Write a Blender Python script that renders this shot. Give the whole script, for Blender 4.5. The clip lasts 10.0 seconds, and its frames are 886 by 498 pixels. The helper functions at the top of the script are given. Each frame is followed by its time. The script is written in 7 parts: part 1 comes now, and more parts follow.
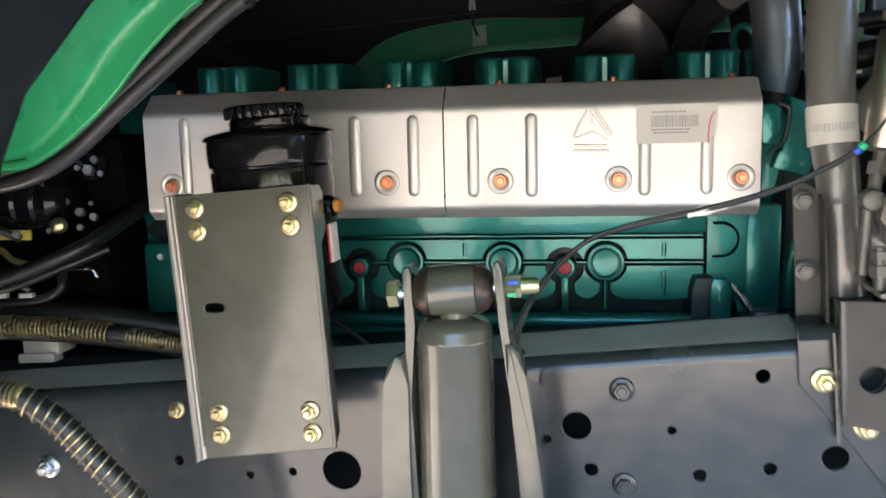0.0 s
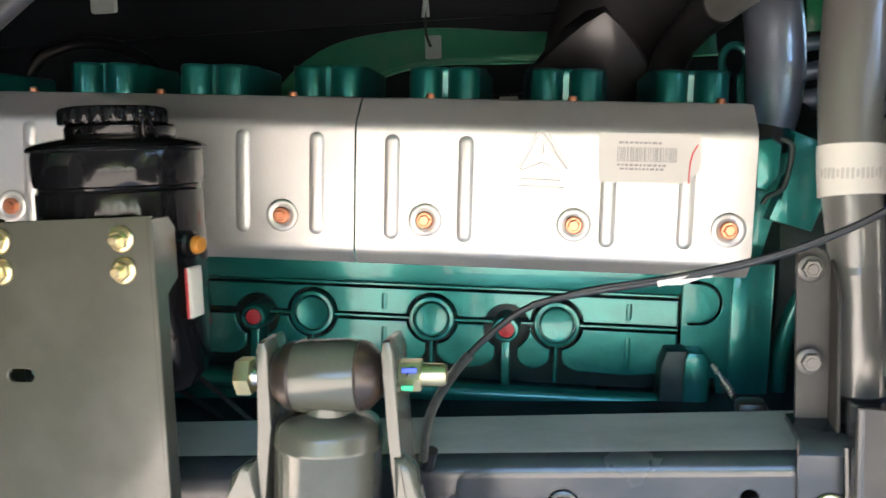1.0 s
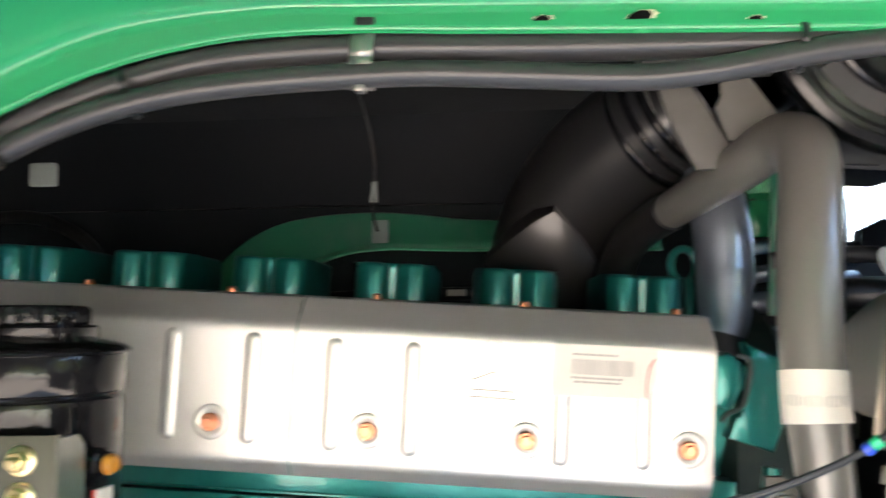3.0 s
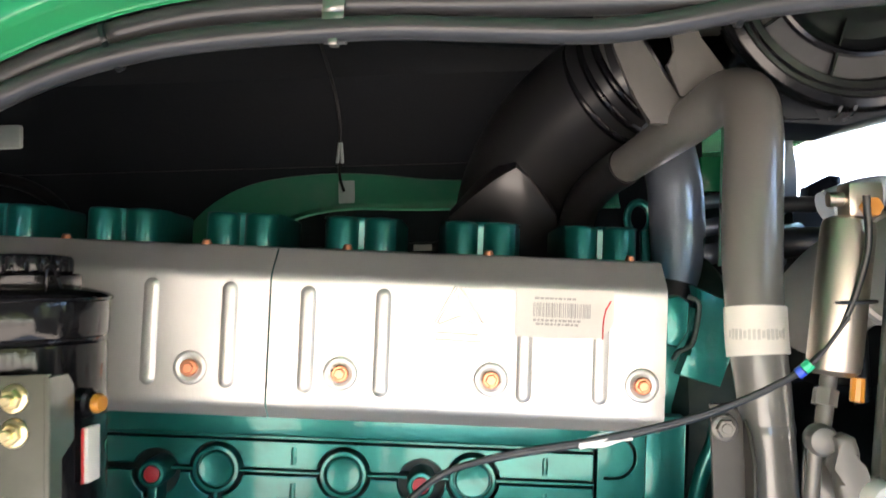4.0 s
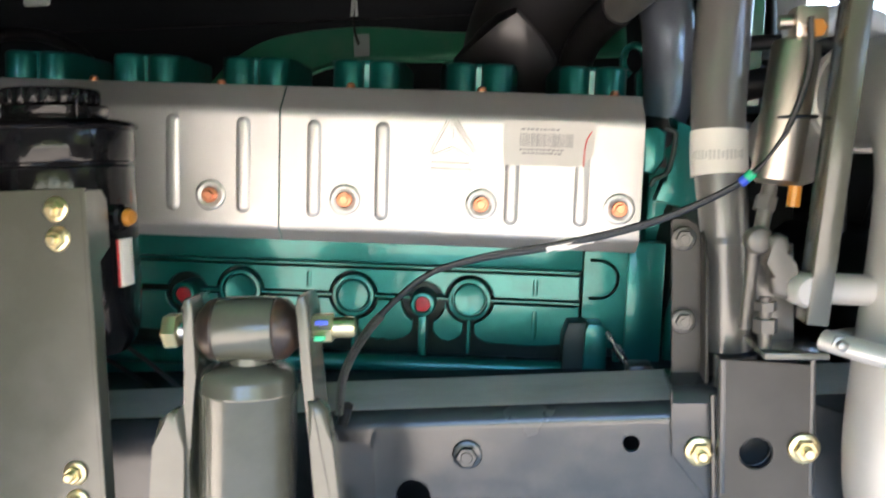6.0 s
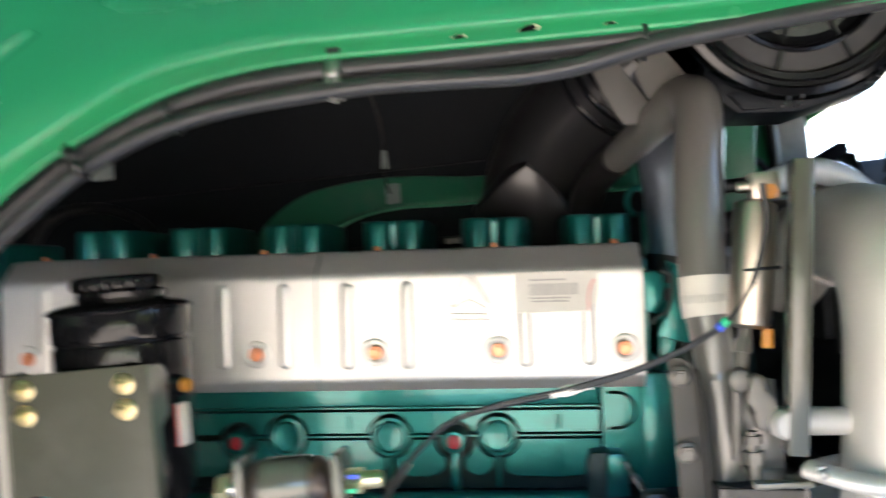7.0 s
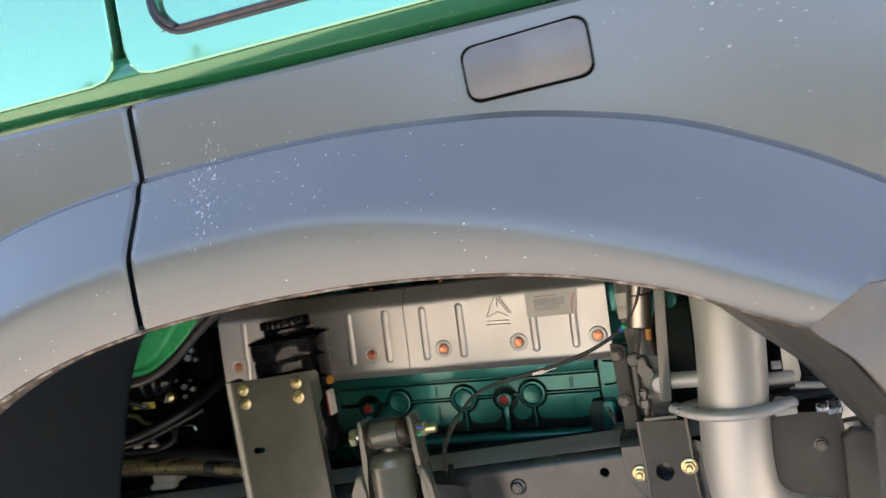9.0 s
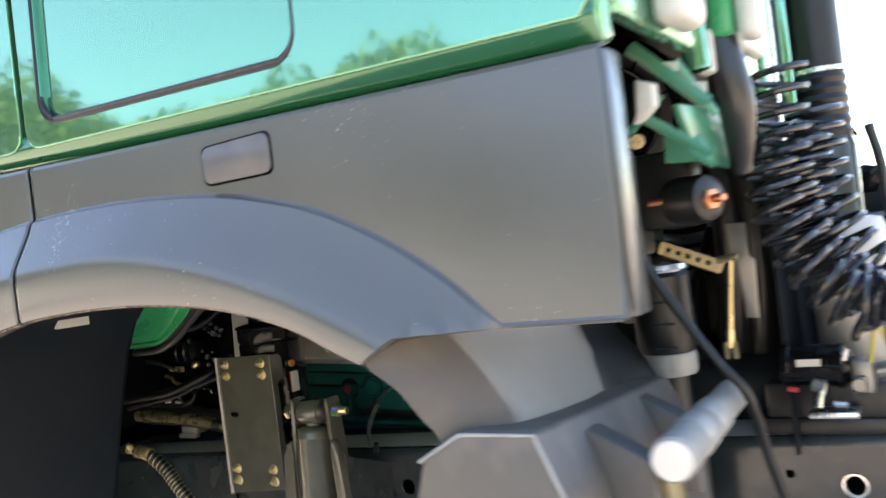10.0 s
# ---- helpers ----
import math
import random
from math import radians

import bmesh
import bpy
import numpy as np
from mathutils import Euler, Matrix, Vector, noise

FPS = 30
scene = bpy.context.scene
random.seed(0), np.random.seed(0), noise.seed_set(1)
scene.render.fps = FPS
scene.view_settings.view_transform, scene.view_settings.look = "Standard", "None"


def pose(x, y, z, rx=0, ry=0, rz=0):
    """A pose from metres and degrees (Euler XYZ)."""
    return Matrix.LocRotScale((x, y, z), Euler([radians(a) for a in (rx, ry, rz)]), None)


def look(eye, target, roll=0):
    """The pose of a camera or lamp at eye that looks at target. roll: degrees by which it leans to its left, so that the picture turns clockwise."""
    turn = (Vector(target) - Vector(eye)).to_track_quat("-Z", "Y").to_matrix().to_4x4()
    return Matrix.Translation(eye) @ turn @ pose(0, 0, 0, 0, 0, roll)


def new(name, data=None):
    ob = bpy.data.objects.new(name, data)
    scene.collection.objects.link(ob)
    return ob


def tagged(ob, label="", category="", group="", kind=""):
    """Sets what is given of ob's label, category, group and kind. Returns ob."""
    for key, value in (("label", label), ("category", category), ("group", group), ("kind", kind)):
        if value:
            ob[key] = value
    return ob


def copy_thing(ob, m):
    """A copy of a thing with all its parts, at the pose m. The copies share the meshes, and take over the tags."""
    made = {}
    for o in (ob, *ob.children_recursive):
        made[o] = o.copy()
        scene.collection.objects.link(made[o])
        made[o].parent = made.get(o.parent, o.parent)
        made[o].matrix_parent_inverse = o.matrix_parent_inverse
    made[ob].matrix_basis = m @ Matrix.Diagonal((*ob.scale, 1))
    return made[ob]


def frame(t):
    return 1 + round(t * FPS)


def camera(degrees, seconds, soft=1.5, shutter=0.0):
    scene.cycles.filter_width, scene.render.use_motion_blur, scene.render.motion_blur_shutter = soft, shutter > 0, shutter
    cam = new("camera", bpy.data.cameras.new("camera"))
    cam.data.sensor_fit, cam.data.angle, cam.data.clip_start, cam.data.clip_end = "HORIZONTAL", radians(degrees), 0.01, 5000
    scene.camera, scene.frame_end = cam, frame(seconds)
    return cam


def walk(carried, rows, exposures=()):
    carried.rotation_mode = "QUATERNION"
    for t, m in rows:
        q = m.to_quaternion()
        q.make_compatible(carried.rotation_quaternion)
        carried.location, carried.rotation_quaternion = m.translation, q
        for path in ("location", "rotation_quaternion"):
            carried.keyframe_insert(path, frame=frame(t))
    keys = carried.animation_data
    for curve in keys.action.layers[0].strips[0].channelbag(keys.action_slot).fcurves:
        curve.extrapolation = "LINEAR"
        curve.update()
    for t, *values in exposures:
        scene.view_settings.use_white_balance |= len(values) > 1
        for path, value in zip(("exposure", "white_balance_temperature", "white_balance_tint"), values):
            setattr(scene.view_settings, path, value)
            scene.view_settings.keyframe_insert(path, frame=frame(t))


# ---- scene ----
cam = camera(55.4, 10.0, 1.45, 0.45)
PATH = [
    (0, (0.0061, -0.024, 1.3169), (-0.4041, 1.915, 1.0495), -4.78),
    (0.5, (0.0324, 0.141, 1.2902), (-0.4529, 2.072, 1.0958), -3.76),
    (1, (0.031, 0.236, 1.3152), (-0.3238, 2.192, 1.0974), -1.99),
    (1.5, (0.0205, 0.239, 1.3345), (-0.2848, 2.206, 1.1344), 0.11),
    (2, (-0.0053, 0.231, 1.3422), (-0.3569, 2.192, 1.1693), -1.28),
    (2.5, (-0.0317, 0.248, 1.3639), (-0.4514, 2.204, 1.3799), -2.07),
    (3, (0.0182, 0.285, 1.3586), (-0.1926, 2.267, 1.5242), -0.40),
    (3.2, (0.0331, 0.289, 1.3552), (-0.1064, 2.277, 1.5289), -0.20),
    (4.3, (-0.0025, 0.226, 1.3341), (-0.1384, 2.221, 1.3397), -1.50),
    (4.5, (-0.0143, 0.221, 1.3434), (-0.2319, 2.208, 1.2831), -2.29),
    (5, (-0.0091, 0.188, 1.3113), (-0.3376, 2.153, 1.1428), -2.19),
    (5.5, (0.0295, 0.168, 1.2953), (-0.2665, 2.128, 1.0329), -1.60),
    (5.7, (0.0443, 0.164, 1.2879), (-0.2077, 2.131, 1.0234), -1.00),
    (6.8, (0.1193, 0.114, 1.3259), (-0.0287, 2.108, 1.3658), -2.70),
    (7, (0.1227, 0.062, 1.3408), (-0.1968, 2.036, 1.4002), -5.08),
    (7.5, (0.1706, -0.077, 1.3736), (-0.3322, 1.857, 1.4658), -6.25),
    (8, (0.1815, -0.216, 1.4073), (-0.2094, 1.744, 1.4936), -6.87),
    (8.5, (0.3205, -0.389, 1.4447), (-0.1231, 1.561, 1.5043), -9.56),
    (9, (0.4651, -0.5, 1.4659), (-0.2016, 1.385, 1.4474), -10.71),
    (9.5, (0.7181, -0.522, 1.4623), (-0.1788, 1.266, 1.4758), -8.74),
    (9.7, (0.8477, -0.501, 1.4449), (-0.1299, 1.244, 1.4735), -8.31),
    (10, (1.0553, -0.534, 1.4645), (-0.0011, 1.164, 1.4641), -7.27),
]
walk(cam, [(t, look(eye, target, roll)) for t, eye, target, roll in PATH],
     [(0.0, 3.30, 6350, 14), (1.0, 3.77, 6300, 13), (2.5, 3.90, 6450, 13), (3.0, 4.10, 6450, 13), (4.5, 3.88, 6400, 13), (5.0, 3.80, 6350, 13), (5.5, 3.63, 6300, 13), (7.0, 3.65, 6300, 12), (7.5, 3.70, 5800, 15), (8.0, 3.25, 6450, 11), (8.5, 2.65, 6900, 14), (9.0, 2.44, 6950, 14), (9.5, 2.30, 7050, 14), (10.0, 2.23, 7150, 14)])

# ---- world and sun ----
world = bpy.data.worlds.new("sky")
scene.world = world
world.use_nodes = True
wn = world.node_tree.nodes
sky = wn.new("ShaderNodeTexSky")
sky.sky_type, sky.sun_disc = "NISHITA", False
sky.sun_elevation, sky.sun_rotation = radians(46), radians(-35)
sky.air_density, sky.dust_density, sky.ozone_density = 1.0, 0.5, 1.6
world.node_tree.links.new(sky.outputs[0], wn["Background"].inputs[0])
wn["Background"].inputs[1].default_value = 0.15
sun = new("sun", bpy.data.lights.new("sun", "SUN"))
sun.data.energy, sun.data.angle, sun.data.color = 5.0, radians(0.6), (1.0, 0.93, 0.82)
sun.matrix_world = look((-3.98, 5.69, 7.19), (0, 0, 0))


# ---- materials ----
def mat(name, color, rough, metal=0.0, coat=0.0, spot=0.18, scale=6.0, fine=180.0, bump=0.08, dirt=None, dirt_amount=0.3, streak=(1, 1, 1), specks=None, scuff=None, dent=0.0, shine=0.5, coat_rough=0.08):
    """Colour with blotches at one scale, grain at another, uneven gloss and fine relief."""
    m = bpy.data.materials.new(name)
    m.use_nodes = True
    nt, n, l = m.node_tree, m.node_tree.nodes, m.node_tree.links
    b = n["Principled BSDF"]
    co = n.new("ShaderNodeTexCoord")
    mp = n.new("ShaderNodeMapping")
    mp.inputs["Scale"].default_value = streak
    l.new(co.outputs["Object"], mp.inputs[0])
    big, small = n.new("ShaderNodeTexNoise"), n.new("ShaderNodeTexNoise")
    big.inputs["Scale"].default_value, big.inputs["Detail"].default_value = scale, 5
    small.inputs["Scale"].default_value, small.inputs["Detail"].default_value = fine, 3
    for t in (big, small):
        l.new(mp.outputs[0], t.inputs["Vector"])
    mix = n.new("ShaderNodeMix")
    mix.data_type = "RGBA"
    c0 = [max(0.0, c * (1 - spot)) for c in color] + [1]
    c1 = [min(1.0, c * (1 + spot)) for c in color] + [1]
    mix.inputs[6].default_value, mix.inputs[7].default_value = c0, c1
    add = n.new("ShaderNodeMath")
    add.operation = "MULTIPLY_ADD"
    add.inputs[1].default_value = 0.35
    l.new(small.outputs[0], add.inputs[0])
    half = n.new("ShaderNodeMath")
    half.operation = "MULTIPLY"
    half.inputs[1].default_value = 0.65
    l.new(big.outputs[0], half.inputs[0])
    l.new(half.outputs[0], add.inputs[2])
    l.new(add.outputs[0], mix.inputs[0])
    out = mix.outputs[2]
    if dirt:
        ramp = n.new("ShaderNodeValToRGB")
        ramp.color_ramp.elements[0].position, ramp.color_ramp.elements[1].position = 0.46, 0.84
        third = n.new("ShaderNodeTexNoise")
        third.inputs["Scale"].default_value, third.inputs["Detail"].default_value = scale * 2.3, 8
        l.new(mp.outputs[0], third.inputs["Vector"])
        l.new(third.outputs[0], ramp.inputs[0])
        k = n.new("ShaderNodeMath")
        k.operation = "MULTIPLY"
        k.inputs[1].default_value = dirt_amount
        l.new(ramp.outputs[0], k.inputs[0])
        dm = n.new("ShaderNodeMix")
        dm.data_type = "RGBA"
        dm.inputs[7].default_value = (*dirt, 1)
        l.new(k.outputs[0], dm.inputs[0])
        l.new(out, dm.inputs[6])
        out = dm.outputs[2]
    if specks:
        dots = n.new("ShaderNodeTexNoise")
        dots.inputs["Scale"].default_value, dots.inputs["Detail"].default_value = 280, 2
        l.new(co.outputs["Object"], dots.inputs["Vector"])
        lump = n.new("ShaderNodeMath")
        lump.operation = "MULTIPLY_ADD"
        lump.inputs[1].default_value = 0.35
        l.new(big.outputs[0], lump.inputs[0])
        l.new(dots.outputs[0], lump.inputs[2])
        cut = n.new("ShaderNodeMapRange")
        cut.inputs[1].default_value, cut.inputs[2].default_value, cut.inputs[4].default_value = 0.914, 0.970, 0.55
        l.new(lump.outputs[0], cut.inputs[0])
        sm = n.new("ShaderNodeMix")
        sm.data_type = "RGBA"
        sm.inputs[7].default_value = (*specks, 1)
        l.new(cut.outputs[0], sm.inputs[0])
        l.new(out, sm.inputs[6])
        out = sm.outputs[2]
    if scuff:
        off = n.new("ShaderNodeMapping")
        off.vector_type = "TEXTURE"
        off.inputs["Location"].default_value, off.inputs["Scale"].default_value = scuff, (0.030, 0.3, 0.11)
        l.new(co.outputs["Object"], off.inputs[0])
        far = n.new("ShaderNodeVectorMath")
        far.operation = "LENGTH"
        l.new(off.outputs[0], far.inputs[0])
        grain = n.new("ShaderNodeTexNoise")
        grain.inputs["Scale"].default_value, grain.inputs["Detail"].default_value = 300, 5
        tall = n.new("ShaderNodeMapping")
        tall.inputs["Scale"].default_value = (1, 1, 0.45)
        l.new(co.outputs["Object"], tall.inputs[0])
        l.new(tall.outputs[0], grain.inputs["Vector"])
        near = n.new("ShaderNodeMapRange")
        near.inputs[1].default_value, near.inputs[2].default_value, near.inputs[3].default_value, near.inputs[4].default_value = 0.0, 1.3, 0.135, -0.1
        l.new(far.outputs["Value"], near.inputs[0])
        lift = n.new("ShaderNodeMath")
        l.new(grain.outputs[0], lift.inputs[0])
        l.new(near.outputs[0], lift.inputs[1])
        keep = n.new("ShaderNodeMapRange")
        keep.inputs[1].default_value, keep.inputs[2].default_value, keep.inputs[4].default_value = 0.66, 0.80, 0.42
        l.new(lift.outputs[0], keep.inputs[0])
        sc = n.new("ShaderNodeMix")
        sc.data_type = "RGBA"
        sc.inputs[7].default_value = (0.72, 0.70, 0.68, 1)
        l.new(keep.outputs[0], sc.inputs[0])
        l.new(out, sc.inputs[6])
        out = sc.outputs[2]
    l.new(out, b.inputs["Base Color"])
    rr = n.new("ShaderNodeMapRange")
    rr.inputs[3].default_value, rr.inputs[4].default_value = max(0.02, rough - min(0.09, rough * 0.5)), min(1.0, rough + min(0.09, rough * 0.5))
    l.new(big.outputs[0], rr.inputs[0])
    l.new(rr.outputs[0], b.inputs["Roughness"])
    b.inputs["Metallic"].default_value = metal
    b.inputs["Coat Weight"].default_value = coat
    b.inputs["Coat Roughness"].default_value = coat_rough
    b.inputs["Specular IOR Level"].default_value = shine
    if bump:
        bp = n.new("ShaderNodeBump")
        bp.inputs["Strength"].default_value, bp.inputs["Distance"].default_value = bump, 0.002
        l.new(small.outputs[0], bp.inputs["Height"])
        last = bp
        if dent:
            low = n.new("ShaderNodeTexNoise")
            low.inputs["Scale"].default_value, low.inputs["Detail"].default_value = 14, 2
            l.new(co.outputs["Object"], low.inputs["Vector"])
            last = n.new("ShaderNodeBump")
            last.inputs["Strength"].default_value, last.inputs["Distance"].default_value = dent, 0.02
            l.new(low.outputs[0], last.inputs["Height"])
            l.new(bp.outputs[0], last.inputs["Normal"])
        l.new(last.outputs[0], b.inputs["Normal"])
    return m


ENGINE = mat("engine_enamel", (0.008, 0.165, 0.148), 0.33, dent=0.10, metal=0.55, coat=0.5, scale=9, bump=0.25, fine=120, dirt=(0.02, 0.05, 0.045), dirt_amount=0.4)
GREEN = mat("green_paint", (0.026, 0.310, 0.122), 0.28, dent=0.08, coat=0.3, spot=0.06, scale=3, bump=0.03, dirt=(0.05, 0.25, 0.12), dirt_amount=0.25)
# Dusty green for parts under the cab, their shade mixed into it.
DEEPGREEN = mat("shaded_green_paint", (0.045, 0.250, 0.150), 0.36, coat=0.6, coat_rough=0.18, spot=0.15, scale=5, bump=0.05, dirt=(0.16, 0.26, 0.20), dirt_amount=0.6)
CABGREEN = mat("cab_green_gloss", (0.138, 0.365, 0.238), 0.05, metal=0.75, coat=1.0, spot=0.04, scale=2, bump=0.0, coat_rough=0.02)
GREY = mat("grey_plastic", (0.079, 0.084, 0.084), 0.235, spot=0.05, scale=5, fine=500, bump=0.06, dirt=(0.30, 0.28, 0.26), dirt_amount=0.025, specks=(0.62, 0.60, 0.57), scuff=(0.004, 0.165, 1.555), shine=0.85, coat=0.25, coat_rough=0.13)
GUARD = mat("grey_moulding", (0.098, 0.094, 0.088), 0.46, spot=0.14, scale=7, fine=300, bump=0.15, dirt=(0.30, 0.265, 0.225), dirt_amount=0.4, shine=0.55)
# One moulding, its light and shade mixed into the next three colours.
GUARDBACK = mat("lit_grey_moulding", (0.235, 0.222, 0.200), 0.5, spot=0.12, scale=7, fine=300, bump=0.12, dirt=(0.34, 0.31, 0.27), dirt_amount=0.4)
BAND = mat("dusty_warm_lit_plastic", (0.118, 0.098, 0.080), 0.48, spot=0.16, scale=7, fine=300, bump=0.12, dirt=(0.24, 0.20, 0.16), dirt_amount=0.4, shine=0.5)
INNERGUARD = mat("shaded_guard_plastic", (0.032, 0.028, 0.024), 0.50, spot=0.1, scale=6, fine=300, bump=0.12, dirt=(0.09, 0.08, 0.07), dirt_amount=0.3)
# Cab green darkened for the shade under the roll; the specks are dirt.
SILL = mat("shaded_sill_gloss", (0.014, 0.130, 0.052), 0.16, metal=0.4, coat=1.0, spot=0.05, scale=3, bump=0.0, coat_rough=0.04, specks=(0.7, 0.75, 0.6))
# Pipe enamel with the blue sky reflection put into the base colour.
CHARGE = mat("sky_tinted_pipe_enamel", (0.40, 0.45, 0.54), 0.30, metal=0.75, coat=0.6, coat_rough=0.08, shine=1.0, spot=0.1, scale=6, bump=0.02)
HOSE = mat("glossy_hose_rubber", (0.016, 0.016, 0.017), 0.36, shine=0.6, coat=0.2, spot=0.1, scale=6, bump=0.015)
COIL = mat("glossy_coil_plastic", (0.020, 0.021, 0.024), 0.24, shine=0.7, coat=0.3, spot=0.1, scale=6, bump=0.015)
TUNNEL = mat("tunnel_lining", (0.0075, 0.0105, 0.0140), 0.62, spot=0.45, scale=5, bump=0.2, shine=0.2, dirt=(0.010, 0.011, 0.012), dirt_amount=0.3)
# Dusty paint, made paler to replace light that misses the flange.
DUSTYLIT = mat("dusty_lit_chassis_top", (0.42, 0.40, 0.37), 0.50, dent=0.08, coat=0.12, coat_rough=0.25, spot=0.22, scale=9, fine=260, bump=0.1, dirt=(0.15, 0.13, 0.10), dirt_amount=0.5, streak=(0.4, 1, 1))
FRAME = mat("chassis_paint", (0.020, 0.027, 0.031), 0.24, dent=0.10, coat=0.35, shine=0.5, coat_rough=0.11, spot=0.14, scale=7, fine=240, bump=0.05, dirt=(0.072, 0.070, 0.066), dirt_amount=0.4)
OLIVE = mat("bracket_paint", (0.071, 0.072, 0.055), 0.22, dent=0.07, coat=0.25, shine=0.55, coat_rough=0.07, spot=0.10, scale=8, fine=260, bump=0.06, dirt=(0.17, 0.16, 0.145), dirt_amount=0.26)
STEEL = mat("aluminised_steel", (0.60, 0.586, 0.566), 0.44, dent=0.10, metal=0.72, spot=0.06, scale=7, fine=300, bump=0.06, dirt=(0.52, 0.46, 0.40), dirt_amount=0.35, streak=(1, 1, 0.35))
COPPER = mat("copper_bolt", (0.72, 0.30, 0.17), 0.35, metal=0.9, scale=60)
ZINC = mat("yellow_zinc", (0.70, 0.58, 0.32), 0.30, metal=0.95, scale=60, dirt=(0.55, 0.50, 0.42), dirt_amount=0.5)
BRIGHT = mat("bright_zinc", (0.72, 0.72, 0.72), 0.27, metal=0.95, scale=40)
BLACK = mat("black_gloss", (0.007, 0.007, 0.008), 0.10, coat=0.0, shine=0.26, spot=0.2, scale=12, bump=0.04, dent=0.16)
FILTER = mat("black_filter_plastic", (0.006, 0.0065, 0.0075), 0.16, spot=0.2, scale=10, bump=0.03, shine=0.4)
# Grey in place of the reflection on the black cover ring.
FILTERWEB = mat("grey_filter_web", (0.050, 0.050, 0.052), 0.5, spot=0.15, scale=14, bump=0.08, dirt=(0.09, 0.088, 0.085), dirt_amount=0.4)
RUBBER = mat("black_rubber", (0.009, 0.0098, 0.011), 0.38, spot=0.25, scale=10, bump=0.15, dirt=(0.026, 0.026, 0.025), dirt_amount=0.35)
LINER = mat("black_liner", (0.010, 0.014, 0.019), 0.50, spot=0.3, scale=5, bump=0.2, shine=0.3, dirt=(0.025, 0.025, 0.025), dirt_amount=0.2)
CONDUIT = mat("conduit_plastic", (0.030, 0.030, 0.031), 0.34, spot=0.15, scale=14, bump=0.05, dirt=(0.06, 0.058, 0.056), dirt_amount=0.4)
SILVER = mat("heat_silver_paint", (0.54, 0.52, 0.485), 0.47, metal=0.45, spot=0.07, scale=9, fine=260, bump=0.08, dirt=(0.50, 0.47, 0.42), dirt_amount=0.3)
PIPE = mat("pipe_paint", (0.125, 0.120, 0.108), 0.32, coat=0.5, shine=0.8, spot=0.07, scale=8, bump=0.05)
STAINLESS = mat("stainless", (0.50, 0.44, 0.38), 0.36, metal=1.0, spot=0.08, scale=14, bump=0.03)
CAST = mat("dull_cast_metal", (0.120, 0.112, 0.100), 0.42, metal=0.35, spot=0.15, scale=30, bump=0.1)
WORN = mat("worn_steel", (0.30, 0.29, 0.27), 0.38, metal=0.8, spot=0.15, scale=40)
DULLOLIVE = mat("dull_olive_paint", (0.040, 0.036, 0.030), 0.55, spot=0.12, scale=9, bump=0.08, dirt=(0.10, 0.09, 0.08), dirt_amount=0.3)
STRUT = mat("grey_strut_paint", (0.085, 0.081, 0.072), 0.5, spot=0.12, scale=9, bump=0.08, dirt=(0.17, 0.16, 0.15), dirt_amount=0.3)
PALEBLUE = mat("pale_blue_hose", (0.40, 0.43, 0.47), 0.25, spot=0.12, scale=14, bump=0.05, coat=0.4)
# Grimy casting, darkened further to stand in for shade in the recesses.
DARKCAST = mat("dark_casting", (0.010, 0.026, 0.023), 0.5, spot=0.4, scale=20, bump=0.2, dirt=(0.06, 0.055, 0.045), dirt_amount=0.5)
# Flat black for the flap seal; stands in for shade elsewhere.
FLATBLACK = mat("flat_black", (0.003, 0.003, 0.003), 0.9, spot=0.1, scale=20, shine=0.05)
RED = mat("red_plug", (0.42, 0.02, 0.035), 0.5, scale=40)
RUST = mat("bush_rubber", (0.022, 0.016, 0.013), 0.34, scale=30, dirt=(0.16, 0.09, 0.05), dirt_amount=0.5)
LABEL = mat("paper_label", (0.74, 0.70, 0.63), 0.55, spot=0.04, scale=20, bump=0.02)
STICKER = mat("beige_sticker", (0.62, 0.585, 0.53), 0.5, spot=0.05, scale=20, bump=0.02)
INK = mat("label_ink", (0.30, 0.285, 0.27), 0.6, scale=30)
FADED = mat("faded_print", (0.56, 0.53, 0.48), 0.6, scale=30)
REDINK = mat("red_marker", (0.62, 0.05, 0.05), 0.6, scale=30)
BLUEINK = mat("blue_marker", (0.03, 0.08, 0.55), 0.5, scale=30)
GREENINK = mat("green_tape", (0.02, 0.45, 0.22), 0.5, scale=30)
YELLOW = mat("yellow_tag", (0.62, 0.52, 0.10), 0.55, scale=30)
ORANGE = mat("amber_plastic", (0.42, 0.17, 0.022), 0.35, scale=30)
BRASSHOSE = mat("braided_hose", (0.30, 0.25, 0.13), 0.28, metal=0.7, scale=40)
ROD = mat("pale_grey_sleeve", (0.36, 0.36, 0.345), 0.42, spot=0.10, scale=16, bump=0.08, dirt=(0.16, 0.15, 0.14), dirt_amount=0.4)
DUST = mat("dusty_edge", (0.075, 0.055, 0.040), 0.8, spot=0.8, scale=34, fine=220, bump=0.5, dirt=(0.62, 0.55, 0.48), dirt_amount=0.75)
LIDGREY = mat("lid_grey", (0.10, 0.10, 0.104), 0.30, spot=0.06, scale=6, bump=0.05, dirt=(0.5, 0.48, 0.45), dirt_amount=0.12)
WHITEBLOCK = mat("cream_plastic", (0.66, 0.66, 0.61), 0.4, scale=20)
PALE = mat("pale_plastic", (0.40, 0.46, 0.45), 0.4, scale=20)
CHIP = mat("chipped_primer", (0.42, 0.46, 0.30), 0.6, spot=0.35, scale=60, fine=400, bump=0.1)
GROUND = mat("concrete_yard", (0.50, 0.42, 0.335), 0.85, spot=0.18, scale=0.6, fine=14, bump=0.3, dirt=(0.22, 0.19, 0.16), dirt_amount=0.5)
